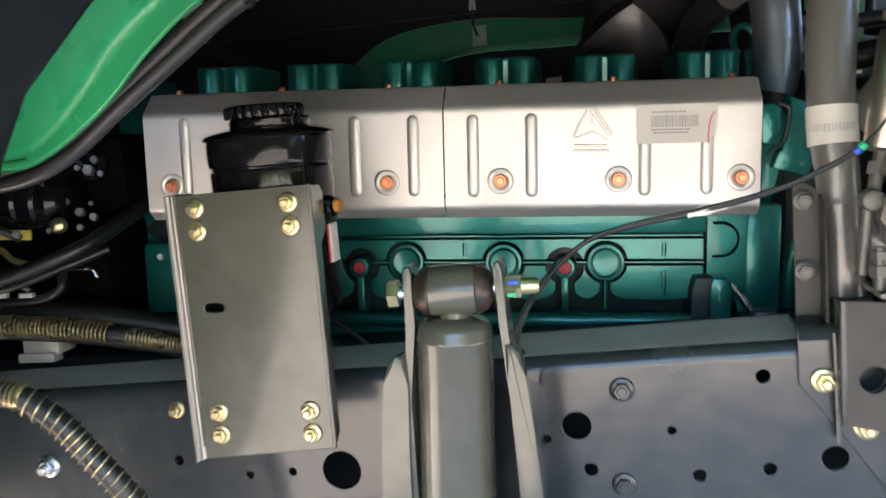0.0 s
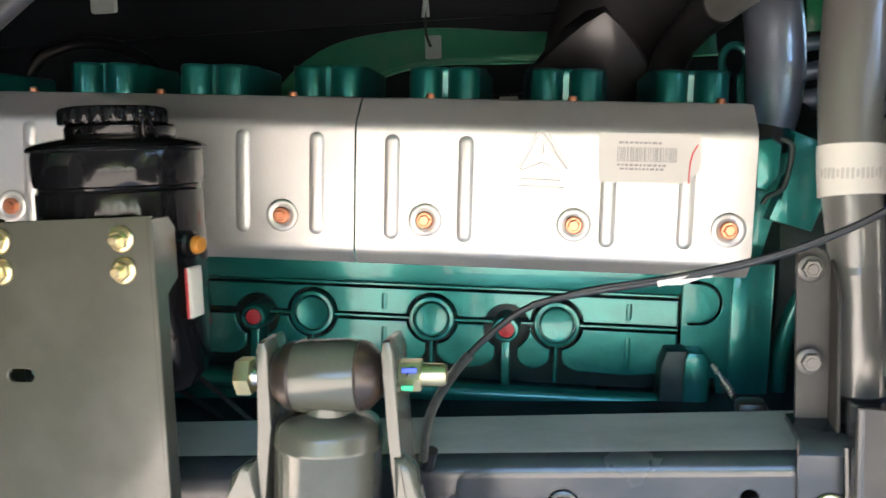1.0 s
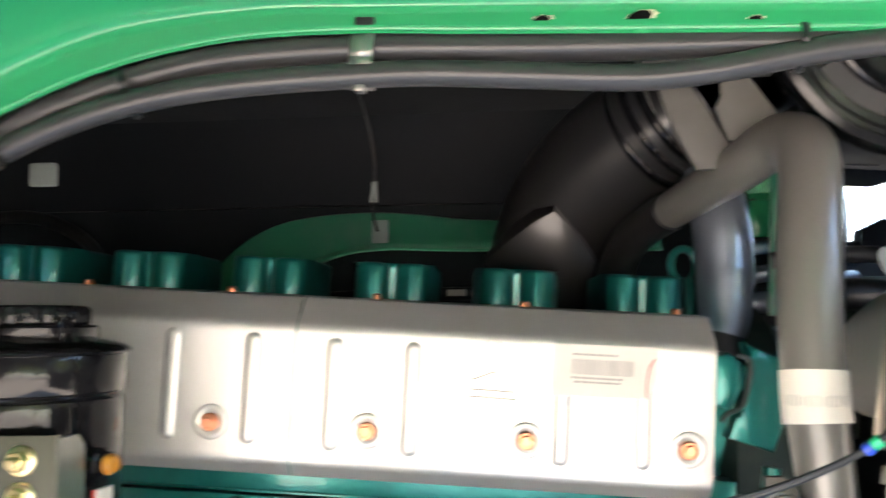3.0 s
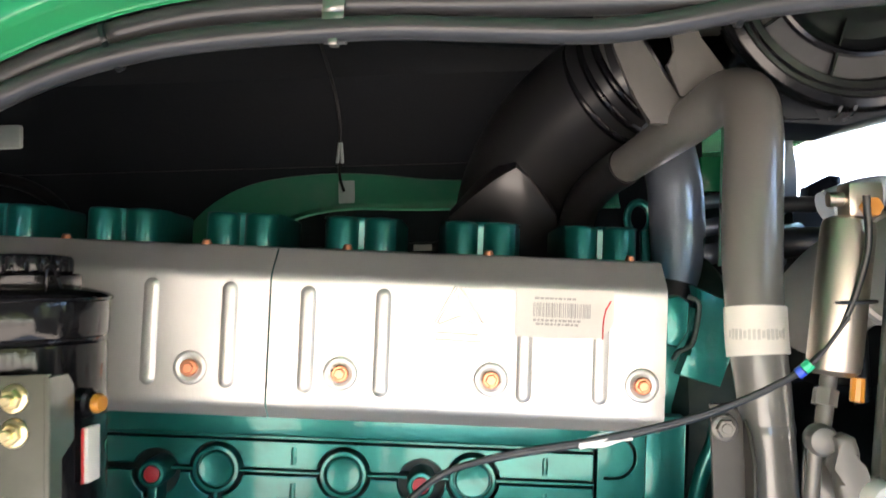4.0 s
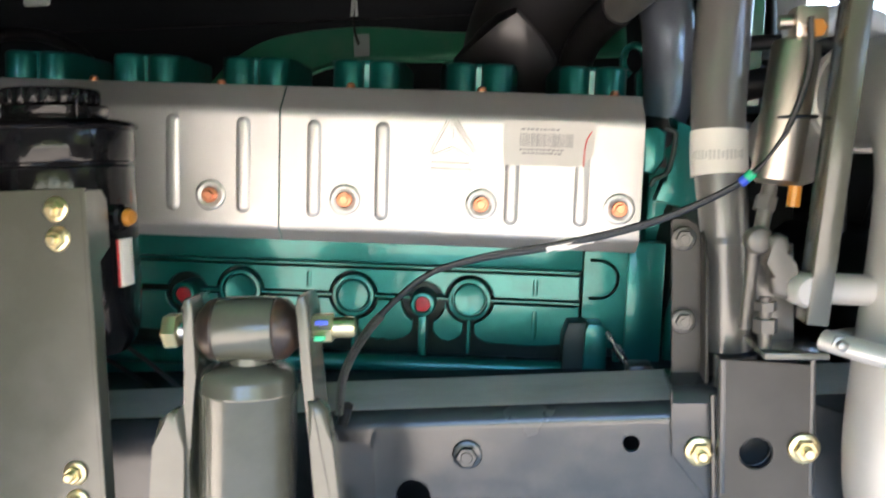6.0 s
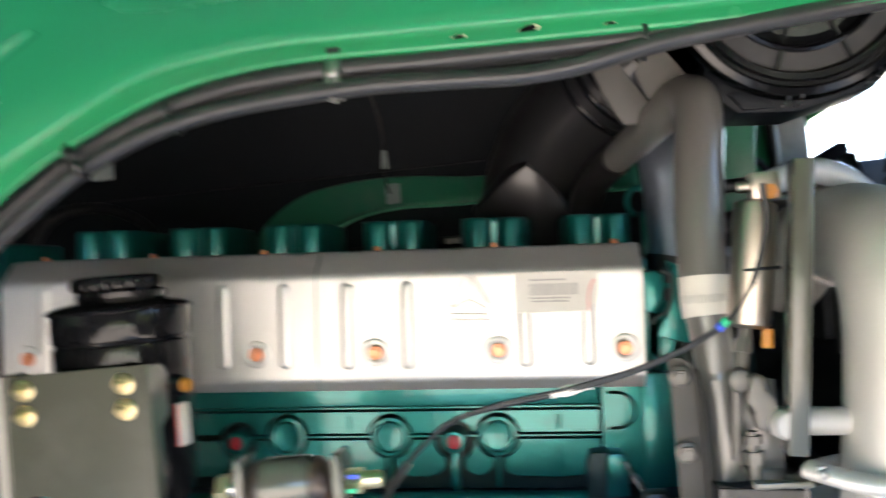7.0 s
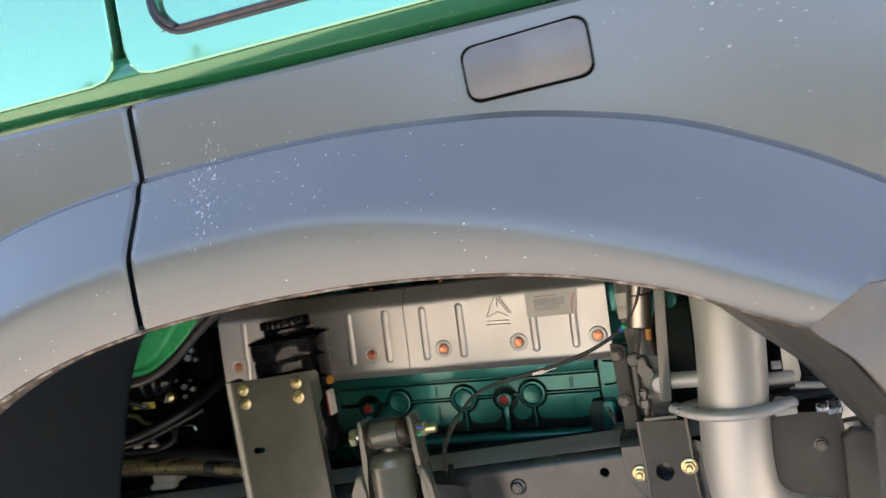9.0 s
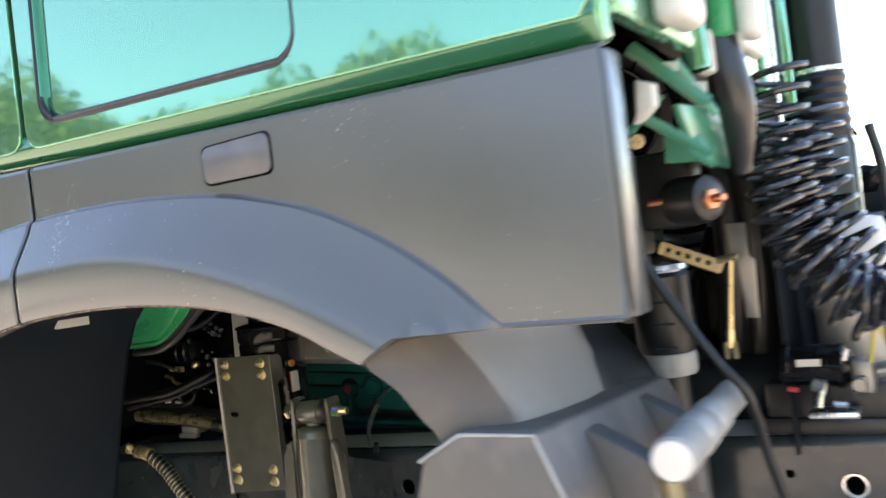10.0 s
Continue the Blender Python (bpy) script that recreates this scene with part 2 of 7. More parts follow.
LEAF = mat("foliage", (0.15, 0.19, 0.05), 0.6, spot=0.55, scale=1.2, fine=9, bump=0.0)
BARK = mat("bark", (0.16, 0.11, 0.07), 0.8, scale=9)

# ---- building helpers ----
WORLD_OF = {}


def thing(name, loc, label, category, group="", kind=""):
    """A top-level Empty at the thing's base."""
    e = new(name)
    e.empty_display_size = 0.05
    e.location = loc
    WORLD_OF[e.name] = Matrix.Translation(loc)
    return tagged(e, label, category, group, kind)


def finish(me, angle=35):
    me.shade_smooth()
    me.set_sharp_from_angle(angle=radians(angle))
    return me


def hang(ob, parent, basis=None):
    ob.parent = parent
    ob.matrix_parent_inverse = WORLD_OF[parent.name].inverted()
    ob.matrix_basis = basis or Matrix()
    WORLD_OF[ob.name] = ob.matrix_basis.copy()
    return ob


def part(name, bm, material, parent=None, label="", m=None, angle=35):
    """One mesh object out of a bmesh, under a thing or under a part."""
    if m is not None:
        bm.transform(m)
    bmesh.ops.recalc_face_normals(bm, faces=bm.faces)
    me = bpy.data.meshes.new(name)
    bm.to_mesh(me)
    bm.free()
    me.materials.append(material)
    finish(me, angle)
    ob = new(name, me)
    WORLD_OF[ob.name] = Matrix()
    if parent is not None:
        hang(ob, parent)
    return tagged(ob, label)


def share(name, me, parent, basis, label=""):
    """Another object on an existing mesh, placed in the world."""
    return tagged(hang(new(name, me), parent, basis), label)


def along(p, d, up=(0, 0, 1)):
    """A matrix at p whose z runs along d."""
    d = Vector(d).normalized()
    up = Vector(up) if abs(d.dot(Vector(up))) < 0.95 else Vector((1, 0, 0))
    x = up.cross(d).normalized()
    y = d.cross(x)
    return Matrix.Translation(p) @ Matrix((x, y, d)).transposed().to_4x4()


def box(bm, lo, hi, bevel=0.0, seg=2, m=None):
    c = [(a + b) / 2 for a, b in zip(lo, hi)]
    s = [abs(b - a) for a, b in zip(lo, hi)]
    r = bmesh.ops.create_cube(bm, size=1, matrix=(m or Matrix()) @ Matrix.Translation(c) @ Matrix.Diagonal((*s, 1)))
    if bevel:
        es = list({e for v in r["verts"] for e in v.link_edges})
        bmesh.ops.bevel(bm, geom=es, offset=bevel, segments=seg, affect="EDGES", profile=0.5)
    return bm


def prism(bm, poly, d0, d1, m=None, bevel=0.0, seg=2):
    """A polygon in the local xy, from z = d0 to d1."""
    m = m or Matrix()
    a = [bm.verts.new(m @ Vector((x, y, d0))) for x, y in poly]
    b = [bm.verts.new(m @ Vector((x, y, d1))) for x, y in poly]
    fs = [bm.faces.new(a[::-1]), bm.faces.new(b)]
    n = len(poly)
    for i in range(n):
        fs.append(bm.faces.new((a[i], a[(i + 1) % n], b[(i + 1) % n], b[i])))
    if bevel:
        es = list({e for e in fs[1].edges} | {e for e in fs[0].edges})
        bmesh.ops.bevel(bm, geom=es, offset=bevel, segments=seg, affect="EDGES", profile=0.5)
    return bm


def revolve(bm, prof, m, seg=24, cap=True):
    """A profile of (radius, height) turned about the local z."""
    rings = []
    for r, h in prof:
        rings.append([bm.verts.new(m @ Vector((r * math.cos(2 * math.pi * k / seg), r * math.sin(2 * math.pi * k / seg), h))) for k in range(seg)])
    for p, q in zip(rings, rings[1:]):
        for k in range(seg):
            bm.faces.new((p[k], p[(k + 1) % seg], q[(k + 1) % seg], q[k]))
    if cap:
        bm.faces.new(rings[0][::-1])
        bm.faces.new(rings[-1])
    return bm


def cyl(bm, p, q, r, r2=None, seg=20, bevel=0.0):
    p, q = Vector(p), Vector(q)
    h = (q - p).length
    r2 = r if r2 is None else r2
    prof = [(r, 0), (r2, h)] if not bevel else [(r - bevel, 0), (r, bevel), (r2, h - bevel), (r2 - bevel, h)]
    return revolve(bm, prof, along(p, q - p), seg)


def smooth_path(pts, n=8):
    """A rounded line through the points (Catmull-Rom)."""
    pts = [Vector(p) for p in pts]
    ext = [pts[0] * 2 - pts[1]] + pts + [pts[-1] * 2 - pts[-2]]
    out = []
    for i in range(1, len(ext) - 2):
        a, b, c, d = ext[i - 1:i + 3]
        for k in range(n):
            t = k / n
            out.append(0.5 * (2 * b + (c - a) * t + (2 * a - 5 * b + 4 * c - d) * t * t + (3 * b - a - 3 * c + d) * t ** 3))
    return out + [pts[-1]]


def sweep(bm, pts, radius, seg=14, n=8, rough=None, flat=None):
    """A tube along the points; radius is a number or a function of 0..1; flat squeezes its section."""
    line = smooth_path(pts, n) if n else [Vector(p) for p in pts]
    rings, x = [], None
    for i, p in enumerate(line):
        d = (line[min(i + 1, len(line) - 1)] - line[max(i - 1, 0)]).normalized()
        if x is None:
            up = Vector((0, 0, 1)) if abs(d.z) < 0.9 else Vector((1, 0, 0))
            x = up.cross(d).normalized()
        x = (x - d * x.dot(d)).normalized()
        y = d.cross(x)
        t = i / (len(line) - 1)
        r = radius(t) if callable(radius) else radius
        fx, fy = flat(t) if flat else (1, 1)
        rings.append([bm.verts.new(p + r * (fx * math.cos(2 * math.pi * k / seg) * x + fy * math.sin(2 * math.pi * k / seg) * y)) for k in range(seg)])
    for a, b in zip(rings, rings[1:]):
        for k in range(seg):
            bm.faces.new((a[k], a[(k + 1) % seg], b[(k + 1) % seg], b[k]))
    bm.faces.new(rings[0][::-1])
    bm.faces.new(rings[-1])
    return bm


def sheet(bm, prof, x0, x1, thick, nx=1):
    """A bent sheet: a profile of (y, z) drawn out along x, with thickness behind it."""
    pts = [Vector((p[0], p[1])) for p in prof]
    back = []
    for i, p in enumerate(pts):
        d = (pts[min(i + 1, len(pts) - 1)] - pts[max(i - 1, 0)]).normalized()
        back.append(p + Vector((d.y, -d.x)) * thick)
    ring = pts + back[::-1]
    cols = [[bm.verts.new((x0 + (x1 - x0) * k / nx, p.x, p.y)) for p in ring] for k in range(nx + 1)]
    n = len(ring)
    for a, b in zip(cols, cols[1:]):
        for i in range(n):
            bm.faces.new((a[i], a[(i + 1) % n], b[(i + 1) % n], b[i]))
    for c in (cols[0], cols[-1]):
        for i in range(len(pts) - 1):
            bm.faces.new((c[i], c[i + 1], c[n - 2 - i], c[n - 1 - i]))
    return bm


def circle(cx, cy, r, n=20, ry=None):
    return [(cx + r * math.cos(2 * math.pi * k / n), cy + (ry or r) * math.sin(2 * math.pi * k / n)) for k in range(n)]


def capsule(cx, cy, w, h, n=8):
    """An upright or lying slot outline."""
    r = min(w, h) / 2
    pts = []
    for k in range(2 * n + 2):
        a = math.pi * k / (2 * n + 1) if k <= 2 * n + 1 else 0
        pts.append(a)
    out = []
    if h >= w:
        for k in range(n + 1):
            a = math.pi * k / n
            out.append((cx + r * math.cos(a), cy + h / 2 - r + r * math.sin(a)))
        for k in range(n + 1):
            a = math.pi + math.pi * k / n
            out.append((cx + r * math.cos(a), cy - h / 2 + r + r * math.sin(a)))
    else:
        for k in range(n + 1):
            a = -math.pi / 2 + math.pi * k / n
            out.append((cx + w / 2 - r + r * math.cos(a), cy + r * math.sin(a)))
        for k in range(n + 1):
            a = math.pi / 2 + math.pi * k / n
            out.append((cx - w / 2 + r + r * math.cos(a), cy + r * math.sin(a)))
    return out


def rounded(x0, y0, x1, y1, r, n=5):
    out = []
    for cx, cy, a0 in ((x1 - r, y1 - r, 0), (x0 + r, y1 - r, 90), (x0 + r, y0 + r, 180), (x1 - r, y0 + r, 270)):
        for k in range(n + 1):
            a = radians(a0 + 90 * k / n)
            out.append((cx + r * math.cos(a), cy + r * math.sin(a)))
    return out


def plate(name, outer, holes, thick, material, parent, m, bevel=0.001, label=""):
    """A plate in the local xy with real holes through it; its front is at z = 0 and it goes back to -thick."""
    cu = bpy.data.curves.new(name, "CURVE")
    cu.dimensions, cu.fill_mode, cu.extrude, cu.bevel_depth, cu.bevel_resolution = "2D", "BOTH", thick / 2 - bevel, bevel, 1
    for loop in [outer] + list(holes):
        sp = cu.splines.new("POLY")
        sp.points.add(len(loop) - 1)
        for p, (x, y) in zip(sp.points, loop):
            p.co = (x, y, 0, 1)
        sp.use_cyclic_u = True
    tmp = bpy.data.objects.new(name, cu)
    me = bpy.data.meshes.new_from_object(tmp)
    bpy.data.objects.remove(tmp)
    me.name = name
    me.transform(m @ Matrix.Translation((0, 0, -thick / 2)))
    me.materials.clear()
    me.materials.append(material)
    finish(me, 30)
    ob = new(name, me)
    WORLD_OF[ob.name] = Matrix()
    if parent is not None:
        hang(ob, parent)
    return tagged(ob, label)


# faces the camera's side of the truck: local x runs along the truck, local y up, local z out towards -y
def facing(y):
    return Matrix(((1, 0, 0, 0), (0, 0, -1, y), (0, 1, 0, 0), (0, 0, 0, 1)))


def nut_mesh(name, r, material, stud=True):
    """A flanged hexagon nut on a stud, its axis along local z."""
    bm = bmesh.new()
    revolve(bm, [(r * 1.35, 0), (r * 1.4, r * 0.12), (r * 1.3, r * 0.28), (r * 0.95, r * 0.42)], Matrix(), 20)
    prism(bm, [(r * math.cos(radians(60 * k)), r * math.sin(radians(60 * k))) for k in range(6)], r * 0.3, r * 1.05, bevel=r * 0.1, seg=1)
    if stud:
        revolve(bm, [(r * 0.55, r * 0.9), (r * 0.55, r * 1.7), (r * 0.4, r * 1.85)], Matrix(), 14)
    else:
        revolve(bm, [(r * 0.6, r), (r * 0.5, r * 1.15)], Matrix(), 14)
    bmesh.ops.recalc_face_normals(bm, faces=bm.faces)
    me = bpy.data.meshes.new(name)
    bm.to_mesh(me)
    bm.free()
    me.materials.append(material)
    return finish(me, 30)


NUT = nut_mesh("nut", 0.0085, ZINC)
BIGNUT = nut_mesh("nut", 0.0105, ZINC)
PALENUT = nut_mesh("nut", 0.0088, CAST, stud=False)
BRIGHTNUT = nut_mesh("nut", 0.0120, BRIGHT)
DULLNUT = nut_mesh("nut", 0.0110, FRAME, stud=False)


def curve_at(points, x):
    """A smooth value at x through a few (x, value) points."""
    xs, ys = [p[0] for p in points], [p[1] for p in points]
    if x <= xs[0]:
        return ys[0] + (ys[1] - ys[0]) / (xs[1] - xs[0]) * (x - xs[0])
    if x >= xs[-1]:
        return ys[-1] + (ys[-1] - ys[-2]) / (xs[-1] - xs[-2]) * (x - xs[-1])
    i = max(k for k in range(len(xs) - 1) if xs[k] <= x)
    h = xs[i + 1] - xs[i]

    def slope(k):
        a, b = max(k - 1, 0), min(k + 1, len(xs) - 1)
        return (ys[b] - ys[a]) / (xs[b] - xs[a])
    t = (x - xs[i]) / h
    return (2 * t ** 3 - 3 * t * t + 1) * ys[i] + (t ** 3 - 2 * t * t + t) * h * slope(i) + (3 * t * t - 2 * t ** 3) * ys[i + 1] + (t ** 3 - t * t) * h * slope(i + 1)


# ---- the yard ----
bm = bmesh.new()
bmesh.ops.create_grid(bm, x_segments=8, y_segments=8, size=900)
tagged(part("ground", bm, GROUND), "sunlit tan concrete yard under the truck", "ground", kind="structure")

# ---- chassis ----
RISE = Matrix.Translation((0, 0, 1.0)) @ Matrix.Rotation(radians(-2.3), 4, "Y") @ Matrix.Translation((0, 0, -1.0))
rail = thing("chassis_rail", (0, 0.985, 0.76), "grey painted steel chassis rail with punched holes and bolts", "chassis rail")
HOLES = [(-.604, .93, .008), (-.503, .905, .0065), (-.441, .907, .0065), (-.372, .906, .027), (-.06, .951, .0185), (-.098, .936, .006),
         (-.048, .894, .009), (.053, .939, .006), (.081, .881, .0085), (.162, .886, .0085), (.235, .896, .016), (.162, 1.0, .009),
         (.75, .975, .008), (.85, .955, .017), (.56, .93, .008), (.45, .96, .012)]
plate("web", [(-1.15, .77), (1.9, .77), (1.9, 1.024), (-1.15, 1.024)], [circle(*h, 20) for h in HOLES], 0.008, FRAME, rail, RISE @ facing(0.985), 0.0008)
bm = bmesh.new()
bend = [(0.9846, 1.012), (0.9846, 1.020)] + [(1.0046 - 0.020 * math.cos(radians(a)), 1.0200 + 0.0210 * math.sin(radians(a))) for a in range(0, 71, 7)]
sheet(bm, bend, -1.15, 1.9, 0.008)
part("bent_corner", bm, FRAME, rail, "rounded upper corner", m=RISE)
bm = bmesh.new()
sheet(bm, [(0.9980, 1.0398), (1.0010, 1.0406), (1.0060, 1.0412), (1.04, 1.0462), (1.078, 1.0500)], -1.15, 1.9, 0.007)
part("top_flange", bm, DUSTYLIT, rail, "dusty top flange, paled further to stand in for light", m=RISE)
bm = bmesh.new()
box(bm, (-1.15, 0.985, 0.752), (1.9, 1.065, 0.768), 0.003)
part("bottom_flange", bm, FRAME, rail, m=RISE)
for x, z in ((-.001, .994), (-.004, .873)):
    share("rivet_bolt", DULLNUT, rail, Matrix.Translation((x, 0.985, z)) @ Matrix.Rotation(radians(90), 4, "X"))
bm = bmesh.new()
revolve(bm, [(.017, 0), (.021, .001), (.0205, .004), (.017, .0045)], RISE @ along((.85, .985, .955), (0, -1, 0)), 28, False)
part("hole_rim", bm, BRIGHT, rail, "bright rim of a hole")
for x, z, mesh in ((-.803, .898, BRIGHTNUT), (-.594, .978, NUT)):
    share("rail_nut", mesh, rail, Matrix.Translation((x, 0.985, z)) @ Matrix.Rotation(radians(90), 4, "X"))
far_rail = thing("chassis_rail", (0, 1.8, 0.76), "grey painted steel chassis rail on the far side of the engine", "chassis rail")
bm = bmesh.new()
sheet(bm, [(1.70, 1.03), (1.775, 1.03), (1.785, 1.02), (1.785, .77), (1.70, .76)], -1.15, 1.9, 0.008)
part("web", bm, FRAME, far_rail, m=RISE)

# bent bracket bolted over the rail, that carries the coolant pipe
brk = thing("pipe_bracket", (.25, 0.98, 0.85), "grey steel bracket bolted over the chassis rail", "bracket")
plate("lower_plate", [(.200, 1.062), (.201, .998), (.246, .938), (.300, .86), (.42, .86), (.42, 1.02), (.30, 1.06)], [circle(.276, 1.005, .0165)], 0.006, FRAME, brk, facing(0.977), 0.001)
bm = bmesh.new()
sheet(bm, [(0.971, 1.052), (0.974, 1.060), (0.982, 1.066), (1.03, 1.071)], .200, .246, 0.006)
part("top_fold", bm, FRAME, brk)
bm = bmesh.new()
sweep(bm, [(.2375, .9725, 1.060), (.2385, .9715, 1.02), (.2390, .9715, .97), (.2400, .972, .93)], .0032, 8, 3)
part("pressed_line", bm, FRAME, brk)
plate("upright", [(.2075, 1.066), (.2370, 1.066), (.2360, 1.205), (.231, 1.219), (.221, 1.226), (.2075, 1.226)], [], 0.006, DULLOLIVE, brk, facing(1.02), 0.001)
bm = bmesh.new()
prism(bm, [(.990, 1.066), (1.016, 1.066), (1.016, 1.214), (1.004, 1.206), (.990, 1.180)], .2335, .2370, m=Matrix(((0, 0, 1, 0), (1, 0, 0, 0), (0, 1, 0, 0), (0, 0, 0, 1))), bevel=.001, seg=1)
part("upright_flange", bm, DULLOLIVE, brk)
for z in (1.207, 1.124):
    share("bracket_bolt", PALENUT, brk, Matrix.Translation((.2165, 1.013, z)) @ Matrix.Rotation(radians(90), 4, "X"))
for x0 in (.2390, .3190):
    bm = bmesh.new()
    prism(bm, [(.947, .972), (.985, .960), (.985, 1.097), (.947, 1.100)], x0, x0 + .005, m=Matrix(((0, 0, 1, 0), (1, 0, 0, 0), (0, 1, 0, 0), (0, 0, 0, 1))), bevel=.0012, seg=2)
    part("channel_side", bm, FRAME, brk)
plate("channel_face", [(.2395, .960), (.3235, .945), (.3235, 1.094), (.2395, 1.100)], [circle(.272, 1.011, .0165)], .005, DULLOLIVE, brk, facing(.948), .0015)
for x, y, z in ((.226, .976, 1.003), (.314, .947, 1.017), (.270, .976, .947)):
    share("bracket_nut", BIGNUT, brk, Matrix.Translation((x, y, z)) @ Matrix.Rotation(radians(90), 4, "X"))

# ---- engine ----
E = Matrix.Translation((-.149, 1.126, 1.248)) @ Matrix.Rotation(radians(3.3), 4, "Z") @ Matrix.Rotation(radians(3.4), 4, "Y")

engine = thing("engine", (-.149, 1.4, .9), "six-cylinder diesel engine in glossy teal enamel between the rails", "engine")
FACE = 0.125
PLUGS = ((-.2305, -.1390), (.0870, -.1395))
RINGS = ((-.158, -.132), (-.006, -.133), (.148, -.133))
# raised panels with deep channels between them, round the bosses and along the gallery
CENTRES = sorted([(x, z, .0298, .0150) for x, z in PLUGS] + [(x, z, .0335, .0085) for x, z in RINGS])
CH_TOP, CH_LOW, FOOT = -.1280, -.1392, -.1895


def arc_pts(cx, cz, r, a0, a1, n=12):
    return [(cx + r * math.cos(a0 + (a1 - a0) * k / n), cz + r * math.sin(a0 + (a1 - a0) * k / n)) for k in range(n + 1)]


upper = [(-.52, CH_TOP)]
for x, z, r, w in CENTRES:
    a = math.asin((CH_TOP - z) / r)
    upper += arc_pts(x, z, r, math.pi - a, a)
upper += [(.2905, CH_TOP), (.2905, -.0985), (-.52, -.0985)]
plate("upper_panel", upper, [], 0.014, ENGINE, engine, E @ facing(FACE), 0.0012)


def foot_side(x, z, r, w, side):
    """Edge of a panel beside a boss: from the channel round the boss and down its stem, flaring at the foot."""
    a0, a1 = math.asin((CH_LOW - z) / r), -math.acos(w / r)
    pts = arc_pts(x, z, r, a0, a1) + [(x + w, -.176), (x + w + .003, -.1815), (x + w + .010, -.1865), (x + w + .020, FOOT)]
    return pts if side > 0 else [(2 * x - px, pz) for px, pz in pts][::-1]


stops = [None] + CENTRES + [None]
rnd = random.Random(8)
for a, b in zip(stops, stops[1:]):
    left = foot_side(*a, 1) if a else [(-.52, CH_LOW), (-.52, FOOT)]
    right = foot_side(*b, -1) if b else [(.2905, FOOT), (.2905, CH_LOW)]
    n = 5
    low = [(left[-1][0] + (right[0][0] - left[-1][0]) * k / n, FOOT + rnd.uniform(-.002, .002)) for k in range(1, n)]
    if right[0][0] - left[-1][0] < .01:
        low = []
    plate("lower_panel", left + low + right, [], 0.014, ENGINE, engine, E @ facing(FACE), 0.0012)
bow = [(.316 + .0275 * math.cos(radians(k)), -.0995 + .0275 * math.sin(radians(k))) for k in range(90, -91, -15)]
bow += [(.316 + .0225 * math.cos(radians(k)), -.0995 + .0225 * math.sin(radians(k))) for k in range(-90, 91, 15)]
ring = [(.3035, -.0720)] + bow[:13] + [(.3035, -.1270), (.3035, -.1220)] + bow[13:] + [(.3035, -.0770)]
plate("end_panel", [(.2965, -.186), (.30, -.1895), (.34, -.1895), (.35, -.30), (.388, -.30), (.388, -.055), (.2965, -.055)], [ring], 0.012, ENGINE, engine, E @ facing(FACE), 0.0008)
# The dark colour carries the shade of the channels.
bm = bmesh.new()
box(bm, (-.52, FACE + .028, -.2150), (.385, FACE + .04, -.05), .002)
part("panel_backing", bm, DARKCAST, engine, "grimy casting behind the panels, darkened for shade in the channels", m=E)
bm = bmesh.new()
box(bm, (-.52, FACE + .001, -.0945), (.2905, FACE + .02, -.0912), .0008, 1)
part("deck_rib", bm, ENGINE, engine, m=E)
bm = bmesh.new()
box(bm, (-.52, FACE + .095, -.32), (.388, .62, -.03), 0.006)
box(bm, (-.50, .16, -.04), (.37, .60, .115), 0.008)
part("block_core", bm, ENGINE, engine, m=E)
bm = bmesh.new()
box(bm, (-.52, .098, -.087), (.2915, .15, -.03), 0.004)
part("deck_flange", bm, ENGINE, engine, m=E)


for x in (-.066, .234):
    for z0, z1 in ((-.104, -.1235), (-.146, -.184)):
        bm = bmesh.new()
        sweep(bm, [(x, FACE + .0050, z0), (x, FACE + .0046, (z0 + z1) / 2), (x, FACE + .0050, z1)], .006, 16, 3)
        part("cast_rib", bm, ENGINE, engine, m=E)
for a, b in zip(stops[1:], stops[2:]):
    bm = bmesh.new()
    x1 = b[0] - .017 if b else .2935
    box(bm, (a[0] + .017, FACE + .0015, -.1354), (x1, FACE + .03, -.1318), .0010, 1)
    part("cast_gallery", bm, ENGINE, engine, m=E)
for x, z in RINGS:
    bm = bmesh.new()
    box(bm, (x - .0024, FACE + .0005, -.206), (x + .0024, FACE + .03, z - .020), .0010, 1)
    part("ring_stem", bm, ENGINE, engine, m=E)
for x, z in PLUGS:
    bm = bmesh.new()
    box(bm, (x - .0055, FACE - .008, -.226), (x + .0055, FACE + .05, z - .012), .002)
    part("plug_web", bm, ENGINE, engine, m=E)
for x, z in RINGS:
    bm = bmesh.new()
    revolve(bm, [(.0284, -.028), (.0280, .003), (.0270, .0048), (.0236, .0052), (.0226, .0042), (.0222, -.002), (.0214, -.002), (.0206, .0030), (.0188, .0046), (.012, .0036), (.002, .0030)], along((x, FACE, z), (0, -1, 0)), 36)
    part("core_plug", bm, ENGINE, engine, m=E)
for x, z in PLUGS:
    bm = bmesh.new()
    revolve(bm, [(.0175, -.098), (.0168, .010), (.0160, .014), (.0145, .016), (.0112, .0165), (.0104, .012)], along((x, FACE, z), (0, -1, 0)), 28)
    boss = part("plug_boss", bm, ENGINE, engine, m=E)
    bm = bmesh.new()
    revolve(bm, [(.0098, .008), (.0098, .0145), (.007, .0155)], along((x, FACE, z), (0, -1, 0)), 20)
    part("red_plug", bm, RED, boss, "red plastic plug", m=E)
bm = bmesh.new()
sweep(bm, [(-.52, .106, -.2200), (.0, .104, -.2185), (.30, .104, -.2175)], .0120, 18, 2)
box(bm, (-.52, .106, -.34), (.36, .18, -.2165), .003)
part("oil_pan_ledge", bm, ENGINE, engine, m=E)
bm = bmesh.new()
